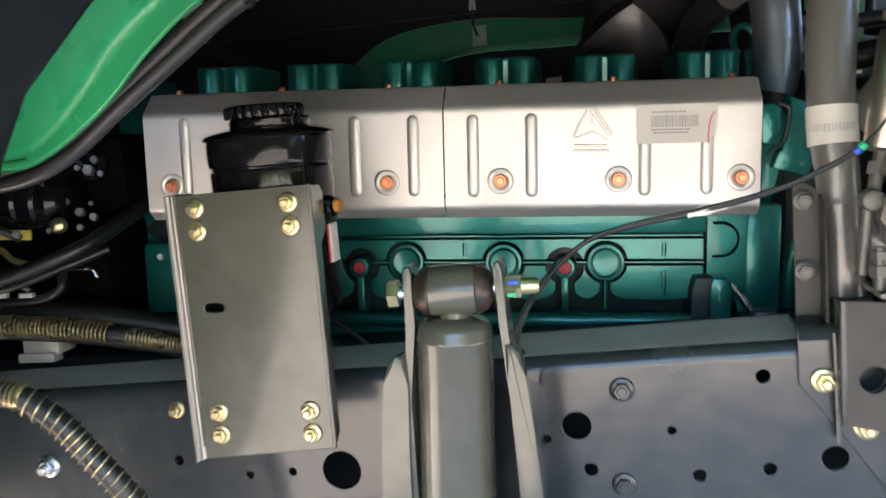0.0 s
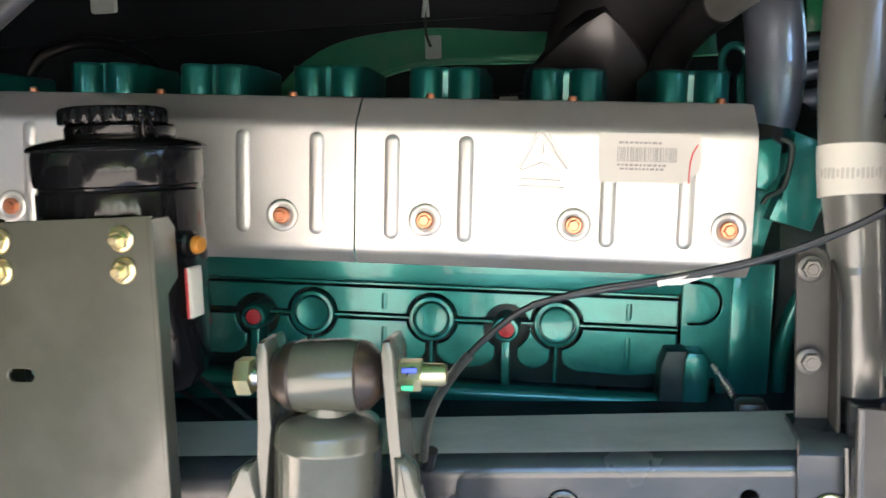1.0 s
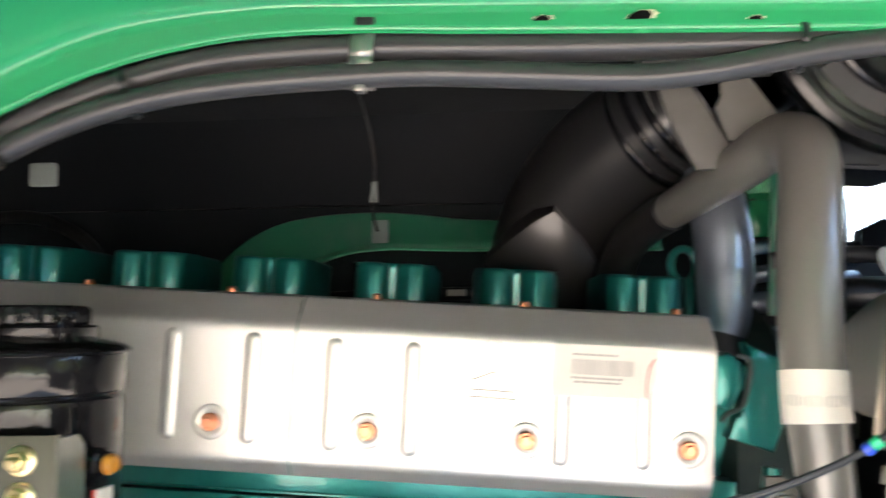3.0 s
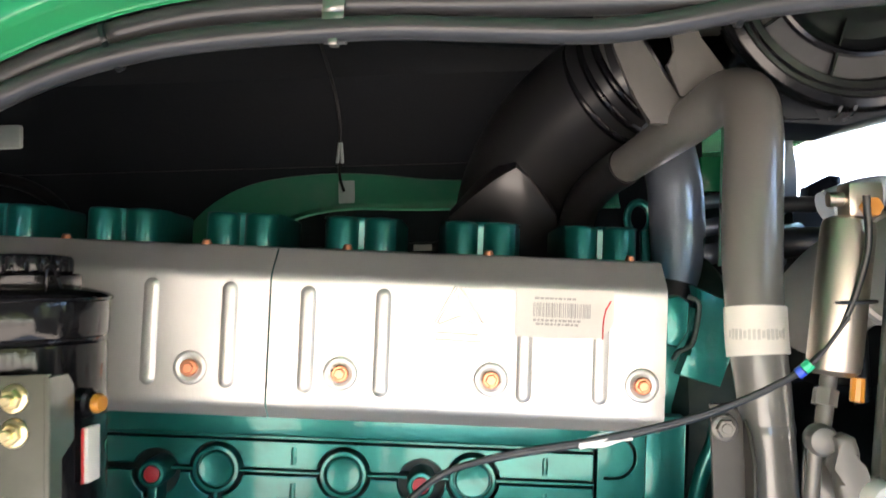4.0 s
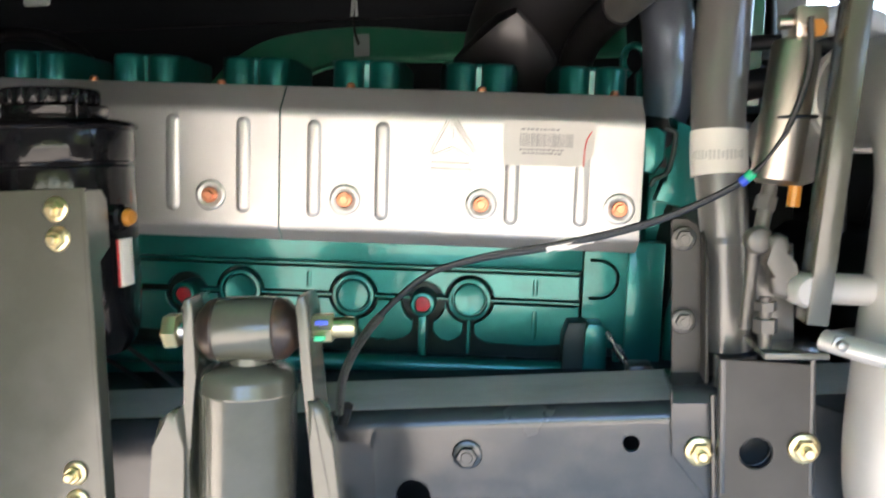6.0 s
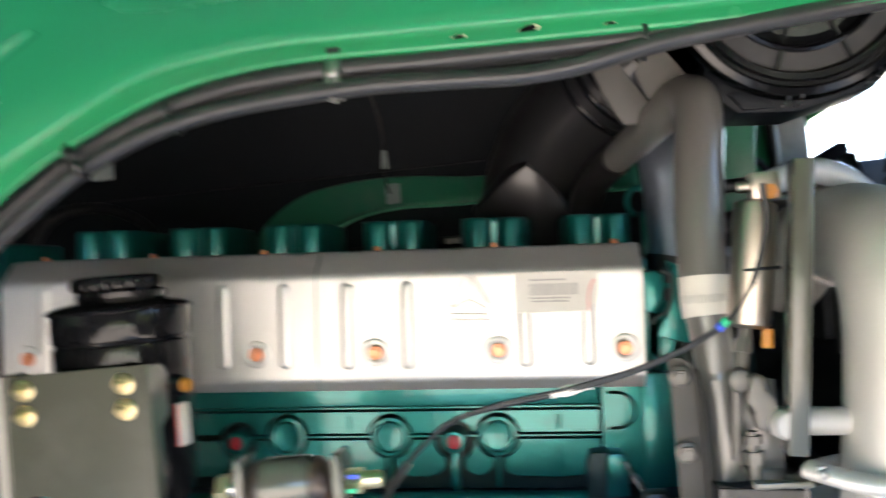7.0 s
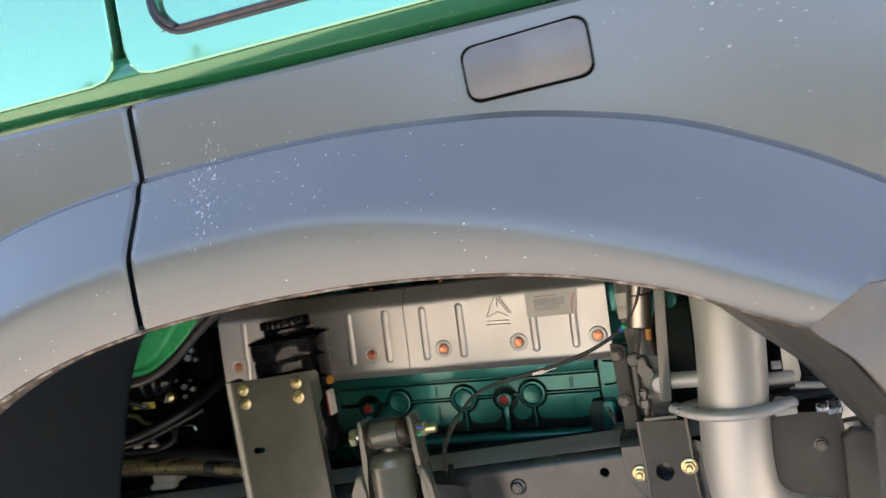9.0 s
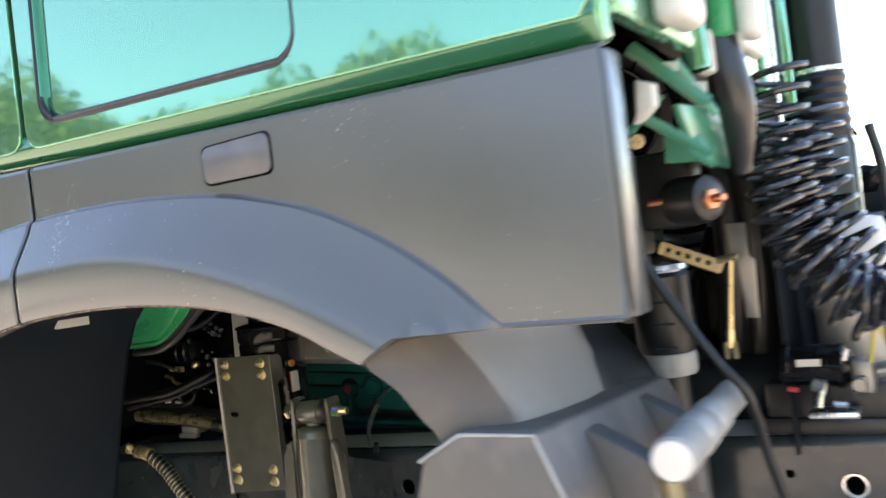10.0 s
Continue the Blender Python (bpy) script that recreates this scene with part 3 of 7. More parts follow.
prism(bm, [(.295, -.25), (.297, -.160), (.301, -.152), (.318, -.152), (.325, -.160), (.327, -.25)], -.14, -.088, m=facing(0), bevel=.003, seg=2)
lug = part("side_lug", bm, ENGINE, engine, m=E)
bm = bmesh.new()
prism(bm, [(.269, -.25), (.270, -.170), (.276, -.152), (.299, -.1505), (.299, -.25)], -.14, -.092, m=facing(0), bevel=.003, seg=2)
part("lug_side", bm, DARKCAST, lug, "dark grey side of the lug", m=E)
bm = bmesh.new()
box(bm, (.352, .1215, -.26), (.400, .15, -.048), .003)
part("end_flange", bm, ENGINE, engine, m=E)

# six rocker covers along the head
half_plan = [(.054, .30), (.054, .235), (.046, .205)] + [(.0245 + .021 * math.cos(radians(a)), .187 + .0215 * math.sin(radians(a))) for a in range(0, -181, -15)]
plan = half_plan + [(-x, y) for x, y in half_plan[::-1]]
cover_bm = bmesh.new()
prism(cover_bm, plan, .095, .1795, bevel=.006, seg=3)
for k in range(6):
    b2 = cover_bm.copy()
    part("rocker_cover", b2, ENGINE, engine, m=E @ Matrix.Translation((-.461 + .1525 * k, 0, 0)))
cover_bm.free()
for k in range(6):
    bm = bmesh.new()
    revolve(bm, [(.006, 0), (.006, .004), (.0042, .009), (.002, .0095)], along((-.482 + .159 * k, .058, .129), (0, -.2, 1)), 12)
    part("manifold_bolt", bm, COPPER, engine, "copper-coloured bolt", m=E)
bm = bmesh.new()
prism(bm, [(-.66, .30), (-.66, .20), (-.645, .175), (-.62, .17), (-.605, .2), (-.60, .30)], .06, .165, bevel=.006)
box(bm, (-.62, .17, -.2), (-.52, .5, .05), .01)
box(bm, (-.60, .13, -.22), (-.525, .3, -.10), .012)
part("front_cover", bm, ENGINE, engine, m=E)
# dark leak-off pipe with a small label behind the covers
bm = bmesh.new()
sweep(bm, [(-.56, 1.525, 1.370), (-.30, 1.530, 1.390), (-.075, 1.535, 1.396), (.10, 1.535, 1.390), (.16, 1.53, 1.35)], .010, 12, 5)
leak = part("leak_off_pipe", bm, RUBBER, engine, "black leak-off pipe")
bm = bmesh.new()
box(bm, (-.108, 1.5235, 1.3925), (-.080, 1.5250, 1.4020), .0004, 1)
part("pipe_label", bm, LABEL, leak, "small white label")
# lifting eye and flywheel housing at the rear end
bm = bmesh.new()
sweep(bm, [(.221 + .0165 * math.cos(radians(a)), 1.455, 1.429 + .0225 * math.sin(radians(a))) for a in range(-70, 251, 20)], .0055, 10, 3)
box(bm, (.222, 1.448, 1.30), (.238, 1.462, 1.412), .003)
part("lifting_eye", bm, ENGINE, engine)
bm = bmesh.new()
prism(bm, [(.230, 1.333), (.262, 1.318), (.267, 1.254), (.255, 1.223), (.211, 1.237), (.220, 1.259), (.235, 1.282), (.239, 1.308)], 0, .030, m=facing(1.200), bevel=.004, seg=2)
part("rear_bracket", bm, ENGINE, engine)
bm = bmesh.new()
prism(bm, [(.196, 1.321), (.212, 1.323), (.223, 1.315), (.220, 1.284), (.208, 1.267), (.196, 1.271)], 0, .045, m=facing(1.202), bevel=.005, seg=2)
part("bracket_boss", bm, ENGINE, engine)
# A dark bead draws the shade between bracket and boss.
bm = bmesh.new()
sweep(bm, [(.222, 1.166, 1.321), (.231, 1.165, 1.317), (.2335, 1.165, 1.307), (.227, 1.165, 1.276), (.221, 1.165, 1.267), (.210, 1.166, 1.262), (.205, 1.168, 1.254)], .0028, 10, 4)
part("groove_shade", bm, DARKCAST, engine, "dark strip for the shade between bracket and boss")
bm = bmesh.new()
box(bm, (.385, .20, -.10), (.47, .45, .085), .012)
part("rear_housing", bm, ENGINE, engine, m=E)
bm = bmesh.new()
sweep(bm, [(.438, .12, -.03), (.432, .12, -.075), (.420, .125, -.115), (.414, .13, -.16), (.416, .14, -.23)], .0095, 14, 6)
part("coolant_branch", bm, ENGINE, engine, m=E)
# Housing painted dark, so that it reads as a shaded gap.
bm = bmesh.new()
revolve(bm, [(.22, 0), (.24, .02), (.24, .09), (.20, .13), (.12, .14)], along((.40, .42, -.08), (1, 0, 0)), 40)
part("flywheel_housing", bm, DARKCAST, engine, "flywheel housing darkened as if in shade", m=E)

# ---- heat shield ----
shield = thing("heat_shield", (-.2, 1.12, 1.19), "bare aluminised steel heat shield in two sections over the engine side", "heat shield")
prof = [(.017, -.0515), (.0045, -.0407), (.0018, -.0380), (.0, -.0340), (.0, -.0290), (.0, .0915), (.0, .0965), (.0012, .1010), (.0042, .1047), (.0080, .1083), (.031, .1300), (.060, .1330)]
halves = []
for x0, x1 in ((-.514, -.0785), (-.0765, .3415)):
    bm = bmesh.new()
    sheet(bm, prof, x0, x1, .0022, 12)
    halves.append(part("shield_section", bm, STEEL, shield, m=E))


def bead(x, z0, z1, w=.0165, h=.0029):
    """A pressed-out upright rib."""
    bm = bmesh.new()
    loops = []
    for f, d in ((1.0, 0), (.80, -.45 * h), (.55, -.85 * h), (.3, -h)):
        loops.append([bm.verts.new((px, d, pz)) for px, pz in capsule(x, (z0 + z1) / 2, w * f, abs(z1 - z0) - w * (1 - f))])
    for a, b in zip(loops, loops[1:]):
        n = len(a)
        for i in range(n):
            bm.faces.new((a[i], a[(i + 1) % n], b[(i + 1) % n], b[i]))
    bm.faces.new(loops[-1])
    return bm


for x, z0, z1, k in ((-.452, .096, -.033, 0), (-.372, .096, -.02, 0), (-.203, .093, -.020, 0), (-.120, .092, -.020, 0), (-.037, .091, -.022, 1), (.0425, .091, -.023, 1),
                     (.193, .088, -.023, 1), (.273, .088, -.022, 1)):
    part("bead", bead(x, z0, z1), STEEL, halves[k], m=E @ Matrix.Translation((0, -.0005, 0)))
for k in range(6):
    x = -.4755 + .1585 * k
    if k == 1:
        continue
    bm = bmesh.new()
    revolve(bm, [(.0180, 0), (.0172, .0018), (.0150, .0028), (.0125, .0024), (.0105, .0012), (.004, .001)], along((x, -.0005, 0), (0, -1, 0)), 28)
    w = part("dished_washer", bm, STEEL, halves[0 if k < 3 else 1], m=E)
    bm = bmesh.new()
    revolve(bm, [(.0092, .001), (.0092, .005), (.0078, .0062)], along((x, -.0005, 0), (0, -1, 0)), 20)
    prism(bm, [(.0062 * math.cos(radians(60 * j + 12)), .0062 * math.sin(radians(60 * j + 12))) for j in range(6)], .005, .0105, m=along((x, -.0005, 0), (0, -1, 0)), bevel=.001, seg=1)
    part("shield_bolt", bm, COPPER, w, "copper-coloured bolt", m=E)
# pressed emblem: plain strokes of a triangle


def stroke(bm, x0, z0, x1, z1, w, h=.0016, y=0.0):
    p, q = Vector((x0, y, z0)), Vector((x1, y, z1))
    s = (q - p).normalized().cross(Vector((0, 1, 0))) * w / 2
    o = Vector((0, -h, 0))
    a = [bm.verts.new(v) for v in (p + s, p - s, q - s, q + s)]
    b = [bm.verts.new(v) for v in (p + s * .5 + o, p - s * .5 + o, q - s * .5 + o, q + s * .5 + o)]
    bm.faces.new(b)
    for i in range(4):
        bm.faces.new((a[i], a[(i + 1) % 4], b[(i + 1) % 4], b[i]))


for x0, z0, x1, z1 in ((.1180, .0955, .0985, .0570), (.1265, .0955, .1505, .0590), (.1225, .0925, .1460, .0585), (.1225, .0900, .1225, .0745), (.1030, .0555, .1235, .0640), (.1235, .0640, .1430, .0535), (.0985, .0570, .1030, .0555), (.1000, .0462, .1430, .0452), (.0985, .0390, .1465, .0380)):
    bm = bmesh.new()
    stroke(bm, x0, z0, x1, z1, .0036, .0040)
    part("emblem_stroke", bm, STEEL, halves[1], m=E @ Matrix.Translation((0, -.0003, 0)))
# sticker with a bar code and a red pen stroke
bm = bmesh.new()
prism(bm, [(.182, .046), (.272, .047), (.285, .062), (.284, .098), (.182, .097)], 0, .0006, m=facing(0))
st = part("sticker", bm, STICKER, halves[1], "off-white paper sticker with a printed bar code", m=E @ Matrix.Translation((0, -.0042, 0)))
bm = bmesh.new()
x = .200
rnd = random.Random(4)
while x < .260:
    w = rnd.choice((.0006, .0009, .0015))
    prism(bm, [(x, .068), (x + w, .068), (x + w, .083), (x, .083)], 0, .0003, m=facing(0))
    x += w + rnd.choice((.0006, .0008, .0013))
for z, a, b in ((.0865, .201, .243), (.0635, .200, .25), (.0595, .203, .247)):
    xx = a
    while xx < b:
        w = rnd.uniform(.002, .005)
        prism(bm, [(xx, z), (xx + w, z), (xx + w, z + .0022), (xx, z + .0022)], 0, .0003, m=facing(0))
        xx += w + .0012
tagged(part("print", bm, INK, st, m=E @ Matrix.Translation((0, -.0049, 0))), "rows of dark printed bars", kind="stuff")
bm = bmesh.new()
for a, b in zip(((.281, .087), (.276, .078), (.274, .068), (.2735, .058)), ((.276, .078), (.274, .068), (.2735, .058), (.2735, .047))):
    stroke(bm, *a, *b, .0016, .0003)
part("pen_stroke", bm, REDINK, st, "red pen stroke", m=E @ Matrix.Translation((0, -.0049, 0)))

# ---- mounting plate and reservoir ----
mp_ = thing("mounting_plate", (-.42, .893, .94), "upright grey steel mounting plate with folded sides and yellow zinc nuts", "bracket")
plate("plate_face", [(-.506, .947), (-.338, .960), (-.338, 1.273), (-.506, 1.270)], [capsule(-.472, 1.135, .028, .014)], .005, OLIVE, mp_, facing(.890), .0012)
for x0, x1, deep, low in ((-.3405, -.3355, .040, .018), (-.5095, -.5045, .05, .05)):
    bm = bmesh.new()
    prism(bm, [(.889, .962), (.889 + low, .975), (.889 + low, 1.205), (.889 + deep, 1.216), (.889 + deep, 1.262), (.889 + deep - .01, 1.272), (.889, 1.272)], x0, x1, m=Matrix(((0, 0, 1, 0), (1, 0, 0, 0), (0, 1, 0, 0), (0, 0, 0, 1))), bevel=.001, seg=1)
    part("side_fold", bm, OLIVE, mp_)
bm = bmesh.new()
fold = [(-.506, .8895), (-.5095, .8885), (-.5130, .8915), (-.5150, .8965), (-.5185, .8935), (-.5220, .8935), (-.5245, .8985), (-.5275, .903), (-.5290, .915), (-.5290, .950)]
strip = fold + [(x + .002, y + .004) for x, y in fold[::-1]]
lo = [bm.verts.new((x, y, .947 + (x + .506) * .5)) for x, y in strip]
hi = [bm.verts.new((x, y, 1.271)) for x, y in strip]
bm.faces.new(lo)
bm.faces.new(hi[::-1])
for i in range(len(strip)):
    bm.faces.new((lo[i], lo[(i + 1) % len(strip)], hi[(i + 1) % len(strip)], hi[i]))
part("ridged_fold", bm, WORN, mp_, "bare ridged steel fold", angle=20)
for x in (-.481, -.364):
    for z in (1.255, 1.228, 1.006, .978):
        share("plate_nut", NUT, mp_, Matrix.Translation((x, .8895, z)) @ Matrix.Rotation(radians(90), 4, "X") @ Matrix.Rotation(radians((z * 9999) % 60), 4, "Z"))

res = thing("fluid_reservoir", (-.425, .99, 1.10), "glossy black fluid reservoir with a knurled cap behind the mounting plate", "reservoir")
up = Matrix.Translation((-.421, .99, 0))
bm = bmesh.new()
revolve(bm, [(.060, 1.10), (.071, 1.115), (.074, 1.13), (.0765, 1.16), (.0768, 1.262), (.0772, 1.288), (.0768, 1.2925), (.0748, 1.2940), (.0742, 1.2955), (.0748, 1.2972), (.0776, 1.2990), (.0786, 1.3040), (.0790, 1.315), (.0786, 1.326), (.0776, 1.331)], up, 56)
part("reservoir_body", bm, BLACK, res)
bm = bmesh.new()
revolve(bm, [(.0775, 1.330), (.0815, 1.3312), (.0830, 1.3332), (.0815, 1.3355), (.076, 1.3385), (.060, 1.3425), (.045, 1.345)], up, 56)
part("reservoir_rim", bm, BLACK, res)
bm = bmesh.new()
revolve(bm, [(.040, 1.341), (.0500, 1.3425), (.0512, 1.3445), (.0512, 1.3535), (.049, 1.3555), (.040, 1.3565)], up @ Matrix.Translation((.004, 0, 0)), 48)
part("cap_collar", bm, BLACK, res)
bm = bmesh.new()
ring = []
n = 156
for r, h, k in ((.042, 1.3555, 0), (.0478, 1.3562, .0006), (.0490, 1.3580, .0013), (.0490, 1.3690, .0013), (.0475, 1.3715, .0008), (.043, 1.3728, .0002), (.025, 1.3732, 0)):
    ring.append([bm.verts.new(up @ Vector(((r + k * math.tanh(2.2 * math.sin(26 * 2 * math.pi * j / n))) * math.cos(2 * math.pi * j / n) - .003, (r + k * math.tanh(2.2 * math.sin(26 * 2 * math.pi * j / n))) * math.sin(2 * math.pi * j / n), h))) for j in range(n)])
for a, b in zip(ring, ring[1:]):
    for j in range(n):
        bm.faces.new((a[j], a[(j + 1) % n], b[(j + 1) % n], b[j]))
bm.faces.new(ring[-1])
part("knurled_cap", bm, BLACK, res)
bm = bmesh.new()
sweep(bm, [(-.374, .955, 1.343), (-.372, .952, 1.3585), (-.3655, .951, 1.3595), (-.358, .950, 1.341)], .0015, 8, 5)
part("wire_clip", bm, BLACK, res)
bm = bmesh.new()
revolve(bm, [(.013, 0), (.013, .012), (.010, .014), (.010, .018)], along((-.3445, .955, 1.243), (1, -.25, 0)), 20)
port = part("port_collar", bm, BLACK, res)
bm = bmesh.new()
revolve(bm, [(.0080, .010), (.0086, .012), (.0086, .014), (.0078, .0148), (.0086, .0156), (.0086, .020), (.0066, .024), (.003, .0245)], along((-.3445, .955, 1.243), (1, -.25, 0)), 20)
part("amber_plug", bm, ORANGE, port, "amber plastic plug")
bm = bmesh.new()
box(bm, (-.3465, .962, 1.172), (-.3405, .985, 1.220), .001)
lab = part("side_label", bm, LABEL, res, "white and red printed label")
bm = bmesh.new()
box(bm, (-.3460, .9605, 1.172), (-.3440, .962, 1.22))
part("label_bar", bm, REDINK, lab)

# ---- shock absorber and its bracket ----
sh = thing("shock_absorber", (-.185, .83, .75), "grey painted shock absorber with a rubber-bushed upper eye", "shock absorber")
ec = Vector((-.166, .826, 1.156))
bm = bmesh.new()
revolve(bm, [(.020, -.0245), (.0262, -.0238), (.0275, -.018), (.0275, .018), (.0262, .0238), (.020, .0245)], along(ec, (1, .06, 0)), 36)
cyl(bm, ec + Vector((-.001, 0, -.02)), ec + Vector((-.002, 0, -.034)), .0165, .0185, 24)
part("upper_eye", bm, OLIVE, sh)
for s in (-1, 1):
    bm = bmesh.new()
    revolve(bm, [(.0245, .022), (.0262, .026), (.0245, .032), (.016, .0405), (.012, .042)], along(ec, (s, .06 * s, 0)), 28)
    part("rubber_bush", bm, RUST, sh, "worn brown rubber bush")
top, bot = Vector((-.168, .828, 1.1265)), Vector((-.190, .828, .74))
bm = bmesh.new()
L = (bot - top).length
revolve(bm, [(.012, -.0035), (.020, -.002), (.031, .0005), (.0375, .0045), (.0400, .0100), (.0405, .0180), (.0412, .0195), (.0412, .0220), (.0403, .0235), (.0408, L)], along(top, bot - top), 40)
part("dust_tube", bm, OLIVE, sh)
sb = thing("shock_bracket", (-.17, .9, .80), "grey pressed steel shock absorber bracket with a through bolt", "bracket")
YZ = Matrix(((0, 0, 1, 0), (1, 0, 0, 0), (0, 1, 0, 0), (0, 0, 0, 1)))
CHEEK_L = [(-.2165, 1.176), (-.2140, 1.184), (-.2090, 1.184), (-.2065, 1.176), (-.2075, 1.120), (-.2110, 1.095), (-.2180, 1.040), (-.2225, .76), (-.2285, .76), (-.2255, 1.040), (-.2190, 1.098), (-.2155, 1.120)]
CHEEK_R = [(-.1215, 1.176), (-.1195, 1.185), (-.1145, 1.185), (-.1115, 1.176), (-.1105, 1.12), (-.1085, 1.09), (-.1060, 1.04), (-.1010, .76), (-.1060, .76), (-.1130, 1.04), (-.1165, 1.09), (-.1185, 1.12)]
FLANGE_L = [(-.2195, 1.096), (-.2300, 1.091), (-.2400, 1.084), (-.2455, 1.062), (-.2525, 1.005), (-.2580, .935), (-.2640, .76), (-.2270, .76), (-.2240, .98), (-.2185, 1.06)]
FLANGE_R = [(-.1145, 1.100), (-.1065, 1.1005), (-.0985, 1.092), (-.0945, 1.066), (-.0895, 1.008), (-.0855, .94), (-.0760, .76), (-.1000, .76), (-.1080, .95), (-.1110, 1.02), (-.1130, 1.066)]
for cheek_line, flange_line, wx in ((CHEEK_L, FLANGE_L, -.2285), (CHEEK_R, FLANGE_R, -.1020)):
    bm = bmesh.new()
    prism(bm, cheek_line, -.030, .012, m=facing(.822), bevel=.0018)
    part("cheek", bm, OLIVE, sb)
    bm = bmesh.new()
    prism(bm, flange_line, -.012, .008, m=facing(.812), bevel=.006, seg=3)
    part("front_flange", bm, OLIVE, sb)
    bm = bmesh.new()
    prism(bm, [(.81, .76), (.986, .76), (.986, 1.0), (.95, 1.015), (.83, 1.06)], wx, wx + .005, m=YZ, bevel=.001, seg=1)
    part("side_web", bm, FRAME, sb)
bm = bmesh.new()
cyl(bm, (-.230, .822, 1.156), (-.09, .832, 1.156), .0075, seg=16)
part("bolt_shank", bm, BRIGHT, sb)
bm = bmesh.new()
prism(bm, [(.0150 * math.cos(radians(60 * k)), .0150 * math.sin(radians(60 * k))) for k in range(6)], 0, .012, m=along((-.2235, .8225, 1.156), (-1, -.06, 0)), bevel=.0015)
part("bolt_head", bm, ZINC, sb, "yellow zinc bolt head")
bm = bmesh.new()
prism(bm, [(.0125 * math.cos(radians(60 * k)), .0125 * math.sin(radians(60 * k))) for k in range(6)], 0, .017, m=along((-.1125, .830, 1.156), (1, .06, 0)), bevel=.0015)
revolve(bm, [(.0085, .012), (.0085, .032), (.007, .035)], along((-.1125, .830, 1.156), (1, .06, 0)), 18)
nutp = part("bolt_nut", bm, ZINC, sb, "zinc nut with blue and green paint marks")
bm = bmesh.new()
box(bm, (-.108, .8168, 1.1605), (-.097, .8192, 1.1645), .0004)
part("blue_mark", bm, BLUEINK, nutp)
bm = bmesh.new()
box(bm, (-.109, .8168, 1.1475), (-.100, .8192, 1.1515), .0004)
part("green_mark", bm, GREENINK, nutp)

# ---- coolant pipe ----
pp = thing("coolant_pipe", (.262, 1.02, 1.09), "grey painted steel coolant pipe with a sharp upper elbow", "pipe")
bm = bmesh.new()
line = [(.263, 1.03, 1.085), (.262, 1.032, 1.15), (.260, 1.036, 1.22), (.256, 1.043, 1.29), (.258, 1.053, 1.36), (.265, 1.067, 1.43), (.273, 1.085, 1.487), (.275, 1.110, 1.522),
        (.263, 1.150, 1.533), (.240, 1.20, 1.518), (.214, 1.28, 1.504), (.187, 1.36, 1.490), (.165, 1.42, 1.478)]
sweep(bm, line, lambda t: .0235 if t < .14 else (.0235 + (t - .14) / .21 * .0045 if t < .35 else (.0280 if t < .60 else .0280 - (t - .60) * .015)), 24, 8)
part("tube", bm, PIPE, pp)
bm = bmesh.new()
sweep(bm, [(.261, 1.034, 1.196), (.2605, 1.036, 1.206)], .0245, 24, 1)
part("weld_bead", bm, PIPE, pp)
bm = bmesh.new()
sweep(bm, [(.190, 1.352, 1.4915), (.165, 1.42, 1.477), (.143, 1.47, 1.450), (.130, 1.49, 1.40), (.126, 1.495, 1.33)], .0255, 24, 6)
part("branch_hose", bm, HOSE, pp, "black rubber hose on the branch")
bm = bmesh.new()
sweep(bm, [(.2565, 1.0405, 1.268), (.256, 1.043, 1.29), (.2565, 1.0455, 1.312)], .0283, 28, 2)
tag = part("paper_tag", bm, LABEL, pp, "white paper tag wrapped round the pipe")
bm = bmesh.new()
for k in range(14):
    a = radians(-160 + 8.2 * k)
    tall = .0095 if k % 4 else .0070
    bmesh.ops.create_cube(bm, size=1, matrix=Matrix.Translation((.2563 + .0284 * math.cos(a), 1.0425 + .0284 * math.sin(a), 1.289)) @ Matrix.Rotation(a, 4, "Z") @ Matrix.Diagonal((.0006, .0026, tall, 1)))
part("tag_print", bm, FADED, tag)
bm = bmesh.new()
cyl(bm, (.263, 1.03, 1.045), (.263, 1.03, 1.092), .029, seg=24, bevel=.003)
part("lower_hose", bm, RUBBER, pp, "black rubber hose end")

# thin sensor cable with its tags
cb = thing("sensor_cable", (.1, .93, 1.04), "thin black sensor cable looped in front of the engine", "cable")
cl = [(.298, .898, 1.40), (.298, .90, 1.357), (.280, .905, 1.304), (.250, .915, 1.266), (.18, .925, 1.232), (.099, .93, 1.2115), (.026, .932, 1.200), (-.025, .934, 1.187), (-.062, .936, 1.160), (-.089, .938, 1.131), (-.106, .94, 1.106), (-.117, .942, 1.080), (-.123, .948, 1.045)]
bm = bmesh.new()
sweep(bm, cl, .0028, 10, 8)
sweep(bm, [Vector(p) + Vector((.003, -.004, .004)) for p in cl[2:8]], .0018, 10, 8)
part("cable_core", bm, RUBBER, cb)
bm = bmesh.new()
sweep(bm, [(.122, .929, 1.2165), (.099, .929, 1.2122), (.080, .929, 1.2088)], .0044, 12, 3, flat=lambda t: (.4, 1.1 - .25 * math.sin(9 * t)))
part("white_flag", bm, LABEL, cb, "white tape flag on the cable")
bm = bmesh.new()
sweep(bm, [(.2515, .911, 1.268), (.2475, .913, 1.2645)], .0046, 12, 1)
part("blue_tape", bm, BLUEINK, cb)
bm = bmesh.new()
sweep(bm, [(.2565, .909, 1.273), (.2520, .911, 1.2685)], .0046, 12, 1)
part("green_tape", bm, GREENINK, cb)
bm = bmesh.new()
sp = smooth_path([(-.076, .937, 1.1455), (-.089, .938, 1.131), (-.106, .94, 1.106), (-.117, .942, 1.080), (-.123, .948, 1.045)], 16)
